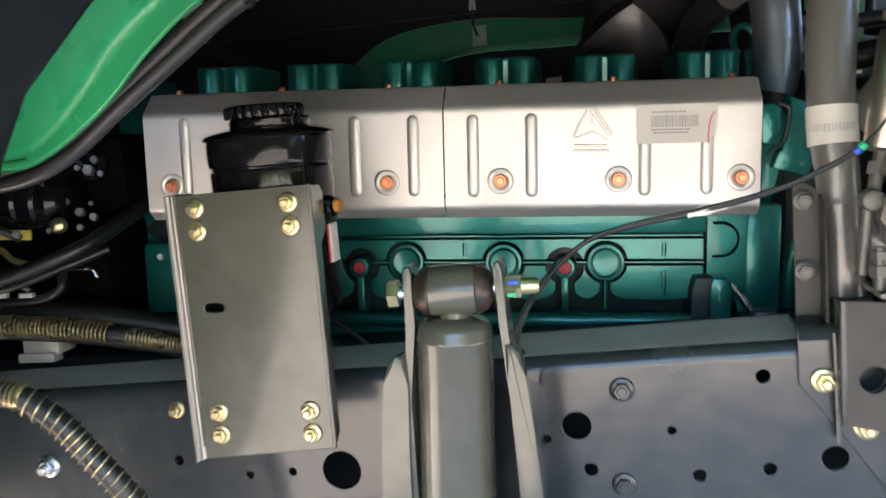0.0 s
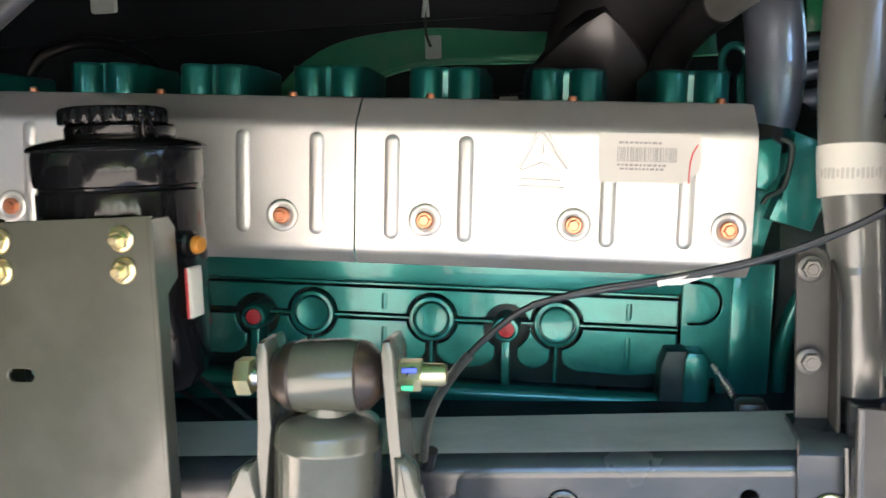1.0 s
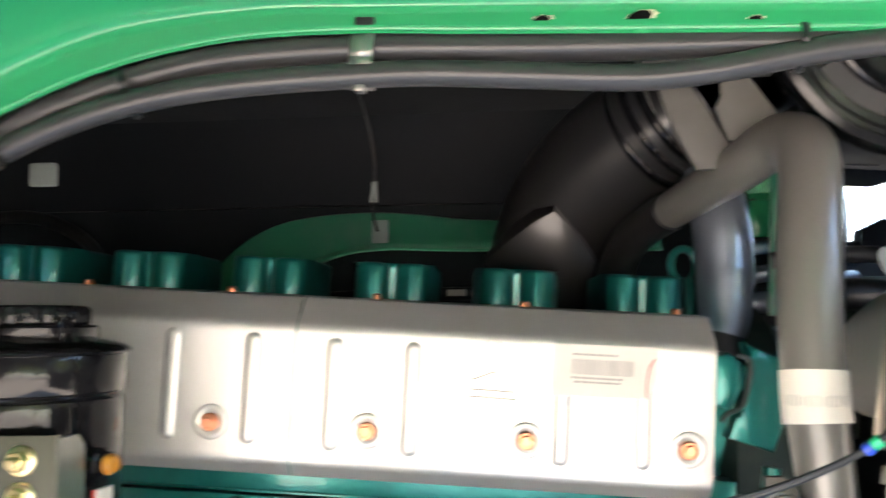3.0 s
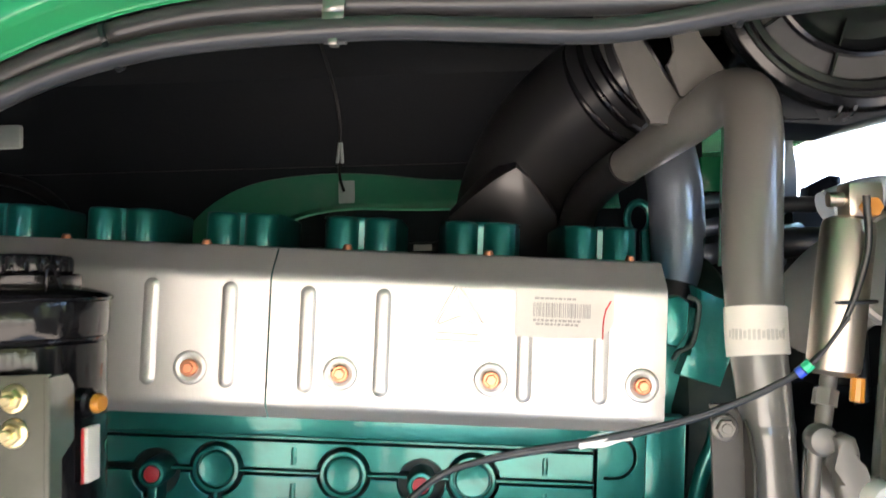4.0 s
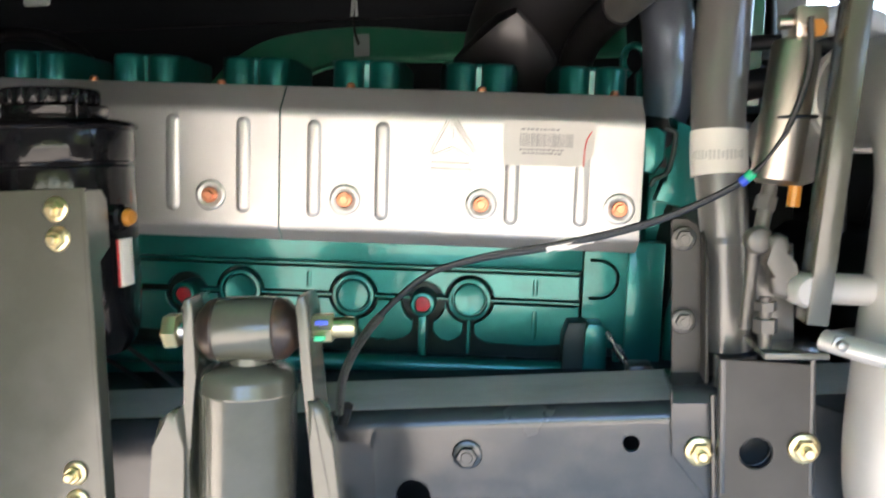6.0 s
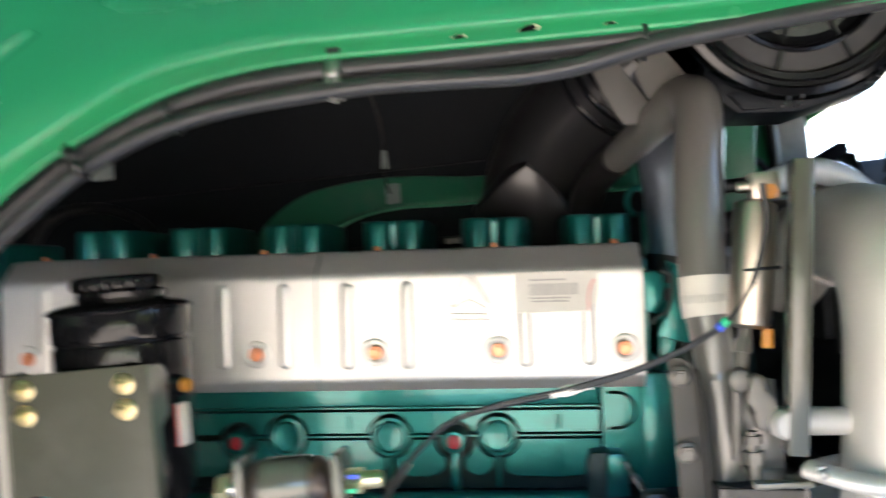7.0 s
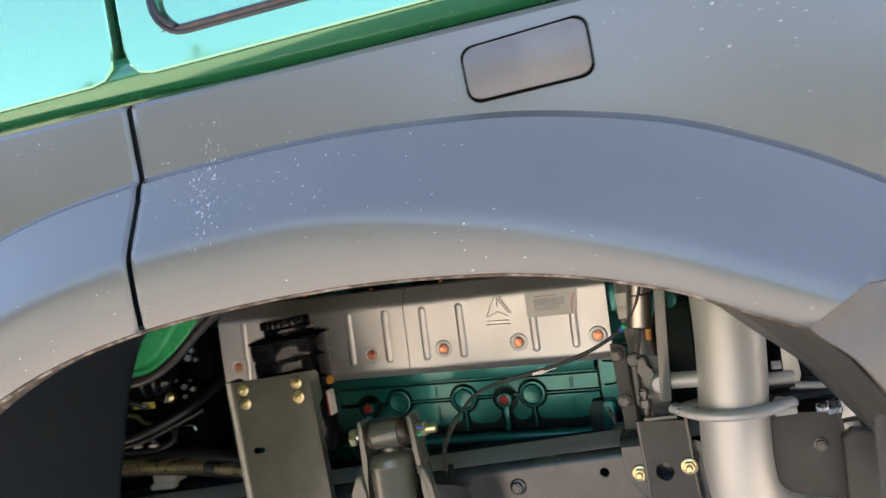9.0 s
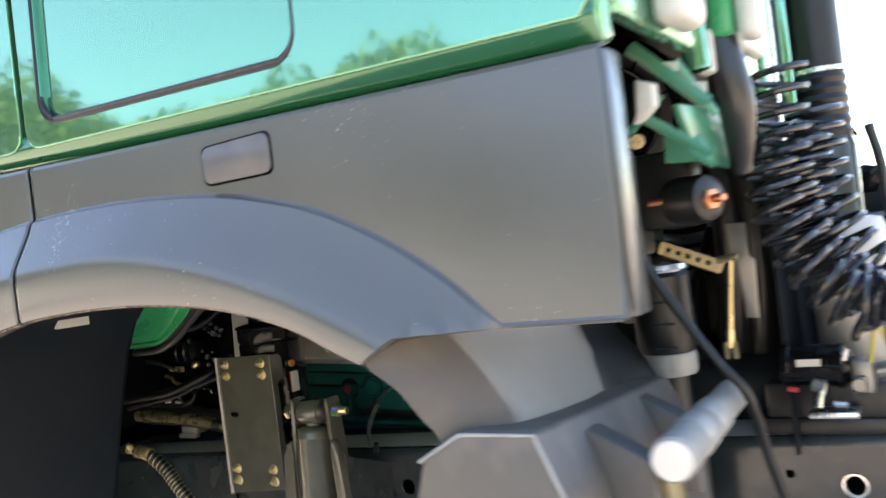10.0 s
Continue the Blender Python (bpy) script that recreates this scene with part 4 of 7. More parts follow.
for k in range(0, len(sp) - 1, 1):
    revolve(bm, [(.0032, -.0005), (.0046, 0), (.0032, .0005)], along(sp[k], sp[k + 1] - sp[k]), 10, False)
part("spring_sleeve", bm, WORN, cb, "worn steel wire sleeve")
bm = bmesh.new()
cyl(bm, (-.125, .972, 1.03), (-.118, .965, 1.05), .006, seg=12)
part("cable_grommet", bm, RUBBER, cb)

# dip rod with a spring on the rail
dip = thing("dip_rod", (.166, 1.155, 1.04), "small bright rod with a coil spring and red cap", "rod")
bm = bmesh.new()
cyl(bm, (.155, 1.17, 1.080), (.172, 1.13, 1.052), .0028, seg=10)
for k in range(7):
    p = Vector((.155, 1.17, 1.080)).lerp(Vector((.172, 1.13, 1.052)), .5 + .07 * k)
    revolve(bm, [(.0028, -.001), (.0050, 0), (.0028, .001)], along(p, (.017, -.04, -.028)), 12, False)
part("rod", bm, BRIGHT, dip)
bm = bmesh.new()
box(bm, (.170, 1.10, 1.040), (.200, 1.13, 1.058), .006)
part("rod_cap", bm, RUST, dip)

# ---- exhaust brake cylinder, lever and bar ----
ac = thing("air_cylinder", (.285, .92, 1.13), "stainless air cylinder with brass fittings and a lever", "air cylinder")
a0, a1 = Vector((.277, .922, 1.262)), Vector((.296, .925, 1.385))
bm = bmesh.new()
Lc = (a1 - a0).length
revolve(bm, [(.014, 0), (.0195, .004), (.0205, .01), (.0205, Lc - .01), (.019, Lc - .003), (.013, Lc)], along(a0, a1 - a0), 32)
part("barrel", bm, STAINLESS, ac)
bm = bmesh.new()
sweep(bm, [Vector((.290, .923, 1.317)) + Vector((.0215 * math.cos(radians(a)), .0215 * math.sin(radians(a)), .002)) for a in range(0, 361, 30)], .0016, 8, 3)
part("cable_tie", bm, RUBBER, ac)
bm = bmesh.new()
box(bm, (.291, .912, 1.385), (.318, .938, 1.412), .003)
cyl(bm, (.28, .925, 1.40), (.291, .925, 1.40), .006, seg=12)
part("top_block", bm, STAINLESS, ac)
bm = bmesh.new()
cyl(bm, (.306, .905, 1.392), (.306, .916, 1.392), .008, seg=6)
part("brass_fitting", bm, ORANGE, ac, "brass fitting")
bm = bmesh.new()
cyl(bm, (.2905, .912, 1.243), (.2925, .912, 1.261), .0055, seg=10)
part("brass_fitting", bm, ORANGE, ac, "brass fitting")
bm = bmesh.new()
cyl(bm, (.264, .912, 1.222), (.274, .920, 1.265), .0065, seg=14)
cyl(bm, (.267, .915, 1.240), (.270, .917, 1.252), .0095, seg=6)
revolve(bm, [(.006, -.010), (.0100, -.0085), (.0122, -.004), (.0125, 0), (.0115, .007), (.008, .010)], along((.261, .908, 1.215), (0, 1, 0)), 20)
cyl(bm, (.255, .925, 1.135), (.259, .915, 1.205), .006, seg=12)
prism(bm, [(.0105 * math.cos(radians(60 * k)), .0105 * math.sin(radians(60 * k))) for k in range(6)], 1.135, 1.147, m=Matrix.Translation((.267, .905, 0)))
cyl(bm, (.267, .905, 1.12), (.267, .905, 1.166), .0055, seg=12)
prism(bm, [(.0095 * math.cos(radians(60 * k)), .0095 * math.sin(radians(60 * k))) for k in range(6)], 1.154, 1.162, m=Matrix.Translation((.267, .905, 0)))
part("push_rod", bm, CAST, ac)
bm = bmesh.new()
prism(bm, [(.266, 1.219), (.275, 1.2215), (.282, 1.218), (.2848, 1.207), (.2830, 1.196), (.2855, 1.187), (.294, 1.182), (.297, 1.174), (.294, 1.166), (.280, 1.1655), (.270, 1.170), (.267, 1.184), (.2695, 1.196), (.268, 1.209)], 0, .018, m=facing(.910), bevel=.005, seg=3)
part("lever", bm, CAST, ac, "dull cast lever")
bm = bmesh.new()
prism(bm, [(.262, 1.212), (.277, 1.214), (.300, 1.208), (.302, 1.120), (.271, 1.120), (.2600, 1.150), (.2570, 1.168), (.2590, 1.190)], 0, .004, m=facing(.944), bevel=.0015)
part("lever_plate", bm, PIPE, ac, "olive-grey bracket plate")
bm = bmesh.new()
revolve(bm, [(.009, -.013), (.0135, -.010), (.0145, -.004), (.0145, .012), (.012, .016)], along((.2945, .898, 1.174), (.25, -1, -.05)), 24)
cyl(bm, (.298, .905, 1.174), (.395, .918, 1.166), .0135, seg=20)
part("lever_shaft", bm, SILVER, ac, "silver painted shaft")
bar = thing("support_bar", (.31, .88, 1.12), "flat olive painted steel support bar", "bar")
bm = bmesh.new()
box(bm, (-.009, -.003, 0), (.009, .030, .275), .0015, m=Matrix.Translation((.303, .884, 1.145)) @ Matrix.Rotation(radians(6.5), 4, "Y"))
part("flat_bar", bm, OLIVE, bar)
bm = bmesh.new()
box(bm, (.262, .885, 1.115), (.315, .96, 1.121), .001)
part("foot_plate", bm, OLIVE, bar)

# ---- exhaust down pipe ----
ex = thing("exhaust_pipe", (.40, .95, .95), "silver heat-painted exhaust down pipe with a clamp", "exhaust pipe")
bm = bmesh.new()
sweep(bm, [(.395, 1.29, 1.295), (.408, 1.21, 1.334), (.414, 1.12, 1.345), (.4165, 1.03, 1.345), (.418, .965, 1.332), (.418, .928, 1.300), (.4165, .918, 1.25), (.410, .916, 1.18), (.400, .915, 1.10), (.394, .915, 1.02), (.402, .915, .965), (.44, .92, .925), (.52, .93, .905), (.62, .94, .90)], .0545, 36, 8)
part("bent_tube", bm, SILVER, ex)
bm = bmesh.new()
sweep(bm, [(.312, .893, 1.131), (.330, .878, 1.127), (.355, .863, 1.122), (.395, .853, 1.119), (.435, .863, 1.117), (.462, .885, 1.116), (.490, .920, 1.114)], .0125, 16, 5, flat=lambda t: (1.0, .72))
clamp = part("u_clamp", bm, SILVER, ex)
bm = bmesh.new()
sweep(bm, [(.322, .895, 1.129), (.335, .93, 1.125), (.365, .968, 1.119), (.398, .978, 1.117), (.43, .968, 1.116), (.465, .94, 1.115), (.486, .918, 1.114)], .007, 12, 4)
part("clamp_bow", bm, SILVER, clamp)
for z in (1.119, 1.107):
    bm = bmesh.new()
    cyl(bm, (.462, .893, z), (.494, .900, z - .001), .0068, seg=14, bevel=.001)
    part("clamp_bolt", bm, SILVER, clamp)
for p in ((.320, .883, 1.130), (.487, .912, 1.114)):
    bm = bmesh.new()
    prism(bm, [(.0078 * math.cos(radians(60 * j)), .0078 * math.sin(radians(60 * j))) for j in range(6)], 0, .008, m=along(p, (0, -1, 0)), bevel=.001)
    revolve(bm, [(.0045, .006), (.0045, .014), (.003, .015)], along(p, (0, -1, 0)), 12)
    part("clamp_nut", bm, WORN, clamp)
bm = bmesh.new()
band = along((.4150, 1.090, 1.3455), (.03, -.90, 0))
revolve(bm, [(.0545, -.011), (.0585, -.010), (.0600, -.004), (.0560, 0), (.0600, .004), (.0585, .010), (.0545, .011)], band, 40, False)
part("band_clamp", bm, SILVER, ex)
bm = bmesh.new()
prism(bm, [(.490, 1.238), (.508, 1.236), (.512, 1.150), (.505, 1.128), (.492, 1.124), (.486, 1.150)], 0, .004, m=facing(.955), bevel=.0015)
cyl(bm, (.44, .935, 1.150), (.500, .950, 1.147), .0105, seg=14)
cyl(bm, (.470, .945, 1.170), (.484, .947, 1.169), .007, seg=6)
cyl(bm, (.50, .950, 1.132), (.545, .955, 1.125), .007, seg=12)
part("hanger", bm, SILVER, ex)
# dark bracket plate on the rail behind the exhaust
hb = thing("rail_bracket", (.55, 1.0, .9), "dark painted stepped bracket plate bolted to the chassis rail", "bracket")
bm = bmesh.new()
prism(bm, [(.40, .86), (.62, .86), (.62, 1.085), (.60, 1.092), (.44, 1.100), (.40, 1.090)], 0, .008, m=facing(.925), bevel=.003)
part("back_plate", bm, DULLOLIVE, hb)
bm = bmesh.new()
prism(bm, [(.538, .86), (.64, .86), (.64, 1.055), (.566, 1.074), (.550, 1.060)], 0, .022, m=facing(.905), bevel=.006, seg=3)
part("front_step", bm, DULLOLIVE, hb)
bm = bmesh.new()
box(bm, (.40, .93, 1.084), (.62, 1.00, 1.092), .003)
part("top_fold", bm, DULLOLIVE, hb)
bm = bmesh.new()
box(bm, (.556, .896, 1.066), (.580, .912, 1.080), .003)
part("lock_tab", bm, WORN, hb)
share("bracket_bolt", PALENUT, hb, Matrix.Translation((.521, .918, 1.043)) @ Matrix.Rotation(radians(90), 4, "X"))
bm = bmesh.new()
prism(bm, [(.552, 1.05), (.600, 1.05), (.600, 1.10), (.572, 1.125), (.552, 1.118)], 0, .006, m=facing(.918), bevel=.002)
part("bolt_tab", bm, DULLOLIVE, hb)
bm = bmesh.new()
cyl(bm, (.522, .900, 1.105), (.540, .902, 1.104), .0075, seg=16, bevel=.001)
prism(bm, [(.0115 * math.cos(radians(60 * k)), .0115 * math.sin(radians(60 * k))) for k in range(6)], 0, .014, m=along((.538, .902, 1.104), (1, .1, -.06)), bevel=.0015)
cyl(bm, (.552, .9035, 1.1035), (.556, .904, 1.103), .0135, seg=20)
part("side_bolt", bm, BRIGHT, hb, "bright steel bolt with a nut")
bm = bmesh.new()
prism(bm, [(.5565, 1.122), (.5655, 1.104), (.592, 1.088), (.5560, 1.084), (.560, 1.098)], 0, .001, m=facing(.905))
part("torn_tag", bm, LABEL, hb, "torn white paper tag")
th = thing("air_lines", (.53, .96, 1.1), "thin black air lines along the chassis rail", "hose")
for y, z in ((.94, 1.112), (.96, 1.128), (.975, 1.108)):
    bm = bmesh.new()
    sweep(bm, [(.44, y, z), (.52, y, z + .006), (.62, y + .03, z - .01)], .008, 10, 6)
    part("air_line", bm, RUBBER, th)

# ---- intake hose, air filter, struts ----
ih = thing("intake_hose", (.05, 1.52, 1.30), "fat black rubber air intake hose with clamps", "hose")
bm = bmesh.new()
sweep(bm, [(.260, 1.405, 1.655), (.205, 1.44, 1.628), (.150, 1.485, 1.598), (.100, 1.535, 1.552), (.062, 1.58, 1.490), (.045, 1.60, 1.42), (.042, 1.61, 1.34), (.042, 1.61, 1.26)], lambda t: .080 + .016 * min(1, t * 2.2), 40, 8)
part("hose_body", bm, HOSE, ih)
bm = bmesh.new()
ridge = [(-.052, 1.500, 1.440), (-.015, 1.478, 1.468), (.020, 1.462, 1.492), (.049, 1.455, 1.506), (.068, 1.462, 1.490), (.088, 1.474, 1.466), (.108, 1.490, 1.432)]
cols = []
for k, (x, y, z) in enumerate(ridge):
    lean = (x - .049) * .15
    cols.append([bm.verts.new(p) for p in ((.055 + (x - .055) * .5, y + .085, z + .070), (.052 + (x - .052) * .82, y + .032, z + .034), (x, y + .006, z + .009), (x, y, z), (x - lean * .2, y + .001, z - .010), (x - lean, y + .010, z - .045), (x - lean * 2, y + .030, z - .100), (x - lean * 3, y + .060, z - .200))])
for a, b in zip(cols, cols[1:]):
    for i in range(len(a) - 1):
        bm.faces.new((a[i], a[i + 1], b[i + 1], b[i]))
back = [bm.verts.new(v.co + Vector(((.045 - v.co.x) * .5, .06, 0))) for v in cols[0] + cols[-1]]
n0 = len(cols[0])
for side, off in ((cols[0], 0), (cols[-1], n0)):
    for i in range(n0 - 1):
        bm.faces.new((side[i], side[i + 1], back[off + i + 1], back[off + i]))
part("hose_knee", bm, HOSE, ih, angle=40)
cuff0, cuff1 = Vector((.140, 1.494, 1.590)), Vector((.205, 1.44, 1.628))
for f, r in ((.62, .0885), (.90, .0875), (1.15, .0862)):
    bm = bmesh.new()
    revolve(bm, [(r - .006, -.008), (r - .001, -.0055), (r + .0012, -.002), (r + .0012, .002), (r - .001, .0055), (r - .006, .008)], along(cuff0.lerp(cuff1, f), cuff1 - cuff0), 48, False)
    part("cuff_ring", bm, BLACK, ih, "glossy moulded ring of the hose cuff")
d = Vector((.045, -.03, .016)).normalized()
for k in range(2):
    bm = bmesh.new()
    p = Vector((.222, 1.428, 1.637)) + d * (.022 * k - .01)
    revolve(bm, [(.0815, -.004), (.0842, -.003), (.0842, .003), (.0815, .004)], along(p, d), 36, False)
    cyl(bm, p + Vector((.02, -.055, -.062)), p + Vector((.035, -.06, -.058)), .007, seg=10)
    part("hose_clamp", bm, WORN, ih, "worn steel hose clamp")

af = thing("air_filter", (.41, 1.1, 1.47), "round black plastic air filter housing with ribs and clips", "air filter")
fd = Vector((.08, -1, -.10)).normalized()
fc = Vector((.432, 1.20, 1.695))
F = along(fc, fd)
bm = bmesh.new()
revolve(bm, [(.150, -.32), (.156, -.30), (.156, -.045), (.160, -.042), (.160, -.020), (.168, -.015), (.1715, -.006), (.1715, .003), (.166, .011), (.157, .0135), (.154, .0105), (.149, .0105), (.146, .0145), (.138, .0145), (.1355, .011), (.1345, .004)], F, 64)
hous = part("housing", bm, FILTER, af)
bm = bmesh.new()
revolve(bm, [(.1345, .002), (.134, .0045), (.111, .0045), (.110, .002)], F, 64)
part("cover_web", bm, FILTERWEB, hous, "cover web in dark grey, its sheen put into the colour")
bm = bmesh.new()
revolve(bm, [(.111, .000), (.1105, .013), (.1065, .0145), (.1035, .0125), (.101, .006), (.085, .003), (.05, .001), (.01, 0)], F, 64)
part("cover_dish", bm, FILTER, hous)
for k in range(9):
    bm = bmesh.new()
    m = F @ Matrix.Rotation(2 * math.pi * (k + .35) / 9, 4, "Z")
    box(bm, (.070, -.0018, .002), (.1345, .0018, .0115), .0008, 1, m=m)
    part("cover_rib", bm, FILTER, hous)
for a in (264, 300, 340):
    bm = bmesh.new()
    m = F @ Matrix.Rotation(radians(a), 4, "Z")
    sweep(bm, [m @ Vector(q) for q in ((.165, -.008, .012), (.176, -.008, 0), (.178, -.006, -.03), (.178, .006, -.03), (.176, .008, 0), (.165, .008, .012))], .0018, 8, 4)
    part("wire_clip", bm, BRIGHT, hous, "bright wire clip")
bm = bmesh.new()
prism(bm, [(.300, 1.560), (.345, 1.518), (.420, 1.512), (.520, 1.535), (.560, 1.575), (.54, 1.62), (.32, 1.62)], 0, .11, m=facing(1.34), bevel=.006)
prism(bm, [(.335, 1.545), (.352, 1.522), (.392, 1.520), (.372, 1.556)], 0, .02, m=facing(1.245), bevel=.002)
part("cradle", bm, LINER, af)
st = thing("filter_strut", (.2, 1.2, 1.5), "olive painted steel struts under the air filter", "bracket")
for outline in ([(.155, 1.606), (.150, 1.64), (.180, 1.64), (.188, 1.606), (.229, 1.544), (.217, 1.515), (.193, 1.516), (.180, 1.547), (.173, 1.556)],
                [(.222, 1.611), (.215, 1.64), (.245, 1.64), (.252, 1.610), (.284, 1.569), (.277, 1.545), (.228, 1.546), (.214, 1.583), (.225, 1.597)]):
    bm = bmesh.new()
    prism(bm, outline, 0, .012, m=facing(1.21), bevel=.002)
    part("strut", bm, STRUT, st)
bm = bmesh.new()
box(bm, (.14, 1.205, 1.63), (.30, 1.26, 1.66), .003)
part("strut_head", bm, STRUT, st)
cp = thing("charge_pipe", (.26, 1.40, 1.25), "glossy charge air pipe with sky reflection in its colour, behind the coolant pipe", "pipe")
bm = bmesh.new()
sweep(bm, [(.245, 1.44, 1.585), (.256, 1.42, 1.525), (.2620, 1.405, 1.47), (.2630, 1.40, 1.42), (.261, 1.395, 1.385), (.258, 1.39, 1.355), (.250, 1.385, 1.330)], lambda t: .037 - .008 * max(0, t - .55) * 2.0, 28, 8)
part("tube", bm, CHARGE, cp)
bm = bmesh.new()
sweep(bm, [(.252, 1.386, 1.336), (.247, 1.384, 1.315), (.240, 1.38, 1.27)], .033, 24, 6)
part("hose", bm, RUBBER, cp)
cl_ = thing("clip_block", (.34, 1.2, 1.38), "cluster of green plate, orange connector and black hoses behind the pipe", "fittings")
bm = bmesh.new()
prism(bm, [(.345, 1.36), (.415, 1.36), (.425, 1.56), (.36, 1.60)], 0, .008, m=facing(1.52), bevel=.002)
part("green_plate", bm, DEEPGREEN, cl_, "dark green plate")
bm = bmesh.new()
box(bm, (.446, 1.19, 1.378), (.480, 1.22, 1.394), .003)
part("orange_connector", bm, ORANGE, cl_, "orange connector")
bm = bmesh.new()
sweep(bm, [(.30, 1.32, 1.425), (.35, 1.31, 1.43), (.44, 1.30, 1.425), (.52, 1.31, 1.39)], .010, 14, 6)
sweep(bm, [(.32, 1.36, 1.37), (.40, 1.35, 1.385), (.5, 1.37, 1.375), (.6, 1.4, 1.34)], .020, 14, 6)
part("black_hose", bm, RUBBER, cl_)
bm = bmesh.new()
sweep(bm, [(.325, 1.05, 1.404), (.362, 1.055, 1.417), (.398, 1.06, 1.417), (.432, 1.065, 1.398), (.465, 1.08, 1.362)], .015, 18, 6)
part("grey_hose", bm, PALEBLUE, cl_, "pale blue-grey hose")

# ---- cab ----
cab = thing("truck_cab", (0, 1.3, 1.4), "green truck cab with grey lower side panels and flared wheel arch", "truck cab")
CREASE = ((-.60, 1.40), (-.45, 1.485), (-.35, 1.524), (-.273, 1.546), (-.191, 1.564), (-.09, 1.575), (.02, 1.579), (.14, 1.577), (.275, 1.564), (.346, 1.550), (.432, 1.524), (.51, 1.486), (.569, 1.449), (.606, 1.421), (.650, 1.3795))
ARCH = ((-.60, 1.14), (-.45, 1.265), (-.35, 1.340), (-.266, 1.385), (-.184, 1.414), (-.08, 1.434), (.02, 1.442), (.136, 1.443), (.25, 1.434), (.33, 1.420), (.41, 1.395), (.45, 1.375), (.498, 1.353))


FLARE = ((.12, .30), (.25, .53), (.38, .76), (.46, .90), (.50, .955), (.54, .985), (.60, 1.0), (.78, 1.0), (.93, .985))


def flare_at(f):
    return float(np.interp(f, [0] + [p[0] for p in FLARE], [.16] + [p[1] for p in FLARE]))


def panel_y(x):
    return .190 + .055 * (.40 - math.log1p(math.exp((.33 - x) * 9)) / 9)


def top_z(x):
    return 1.6535 - .020 * x


def arch_z(x):
    if x <= .498:
        return curve_at(ARCH, x)
    return min(1.353 + (x - .498) / .043 * .025, 1.3785)


def side_panel(x0, x1, n):
    """The grey side with its flare, from the green sill down to the wheel arch."""
    bm = bmesh.new()
    cols = []
    for k in range(n + 1):
        x = x0 + (x1 - x0) * k / n
        yp, zt, za = panel_y(x), top_z(x), arch_z(x)
        zc = max(min(curve_at(CREASE, x), 1.60) if x < .65 else za + .001, za + .001)
        low = curve_at(ARCH, x) if x <= .498 else 1.353 - .50 * (x - .498) - 1.2 * (x - .498) ** 2
        h = zc - low
        s = min(1.0, max(0.0, (x - .08) / .36))
        wide = 1 + .45 * s * s * (3 - 2 * s)
        out = .043 * min(1.0, h / .10) * min(1.0, (zc - za) / .03)
        prof = [(yp + .014, zt), (yp + .003, zt - .001), (yp, zt - .006)]
        prof += [(yp, zt - .006 + (zc + .004 - zt + .006) * j / 4) for j in range(1, 5)]
        prof += [(yp - .002, zc + .0015), (yp - out * .16, zc - .002 * min(1, h / .05))]
        for f, o in FLARE:
            bend = .54 * wide
            z = zc - h * (f * wide if f <= .54 else bend + (f - .54) / .39 * (.96 - bend))
            if z < za + .0012 + .0006 * (1 - f):
                cut = (zc - za) / h
                o = flare_at(min(f, cut / wide if cut <= bend else .54 + (cut - bend) / (.96 - bend) * .39))
                z = za + .0012 + .0006 * (1 - f)
            end = o
            prof.append((yp - out * o, z))
        prof += [(yp - out * end * .97, za + .0006), (yp - out * end * .87, za - .0006), (yp - out * end * .6 + .004, za + .0015), (yp + .001, za + .004)]
        g = min(1.0, max(0.0, (x - .36) / .40))
        lean = .055 * g * g * (3 - 2 * g)
        cols.append([bm.verts.new((x, y + lean * (z - 1.50), z)) for y, z in prof])
    for a, b in zip(cols, cols[1:]):
        for i in range(len(a) - 1):
            bm.faces.new((a[i], a[i + 1], b[i + 1], b[i]))
    return bm


def thick(ob, t, offset=1.0):
    md = ob.modifiers.new("thickness", "SOLIDIFY")
    md.thickness, md.offset = t, offset
    return ob


def skin(name, bm, material, parent, t=.003, side=(0, -1, 0), label="", angle=40):
    """A thin pressed panel whose outside looks to side."""
    fs = sum((f.normal.dot(Vector(side)) * f.calc_area() for f in bm.faces), 0.0) if not [f.normal_update() for f in bm.faces] is None else 0
    if fs < 0:
        bmesh.ops.reverse_faces(bm, faces=bm.faces)
    me = bpy.data.meshes.new(name)
    bm.to_mesh(me)
    bm.free()
    me.materials.append(material)
    finish(me, angle)
    ob = new(name, me)
    WORLD_OF[ob.name] = Matrix()
    hang(ob, parent)
    thick(ob, t, -1.0)
    return tagged(ob, label)


GAP = -.0735
skin("rear_side_panel", side_panel(GAP + .0035, .784, 170), GREY, cab, angle=24, label="satin grey plastic side panel with a flared arch")
skin("front_side_panel", side_panel(-.60, GAP - .0035, 80), GREY, cab, angle=24, label="satin grey plastic side panel with a flared arch")
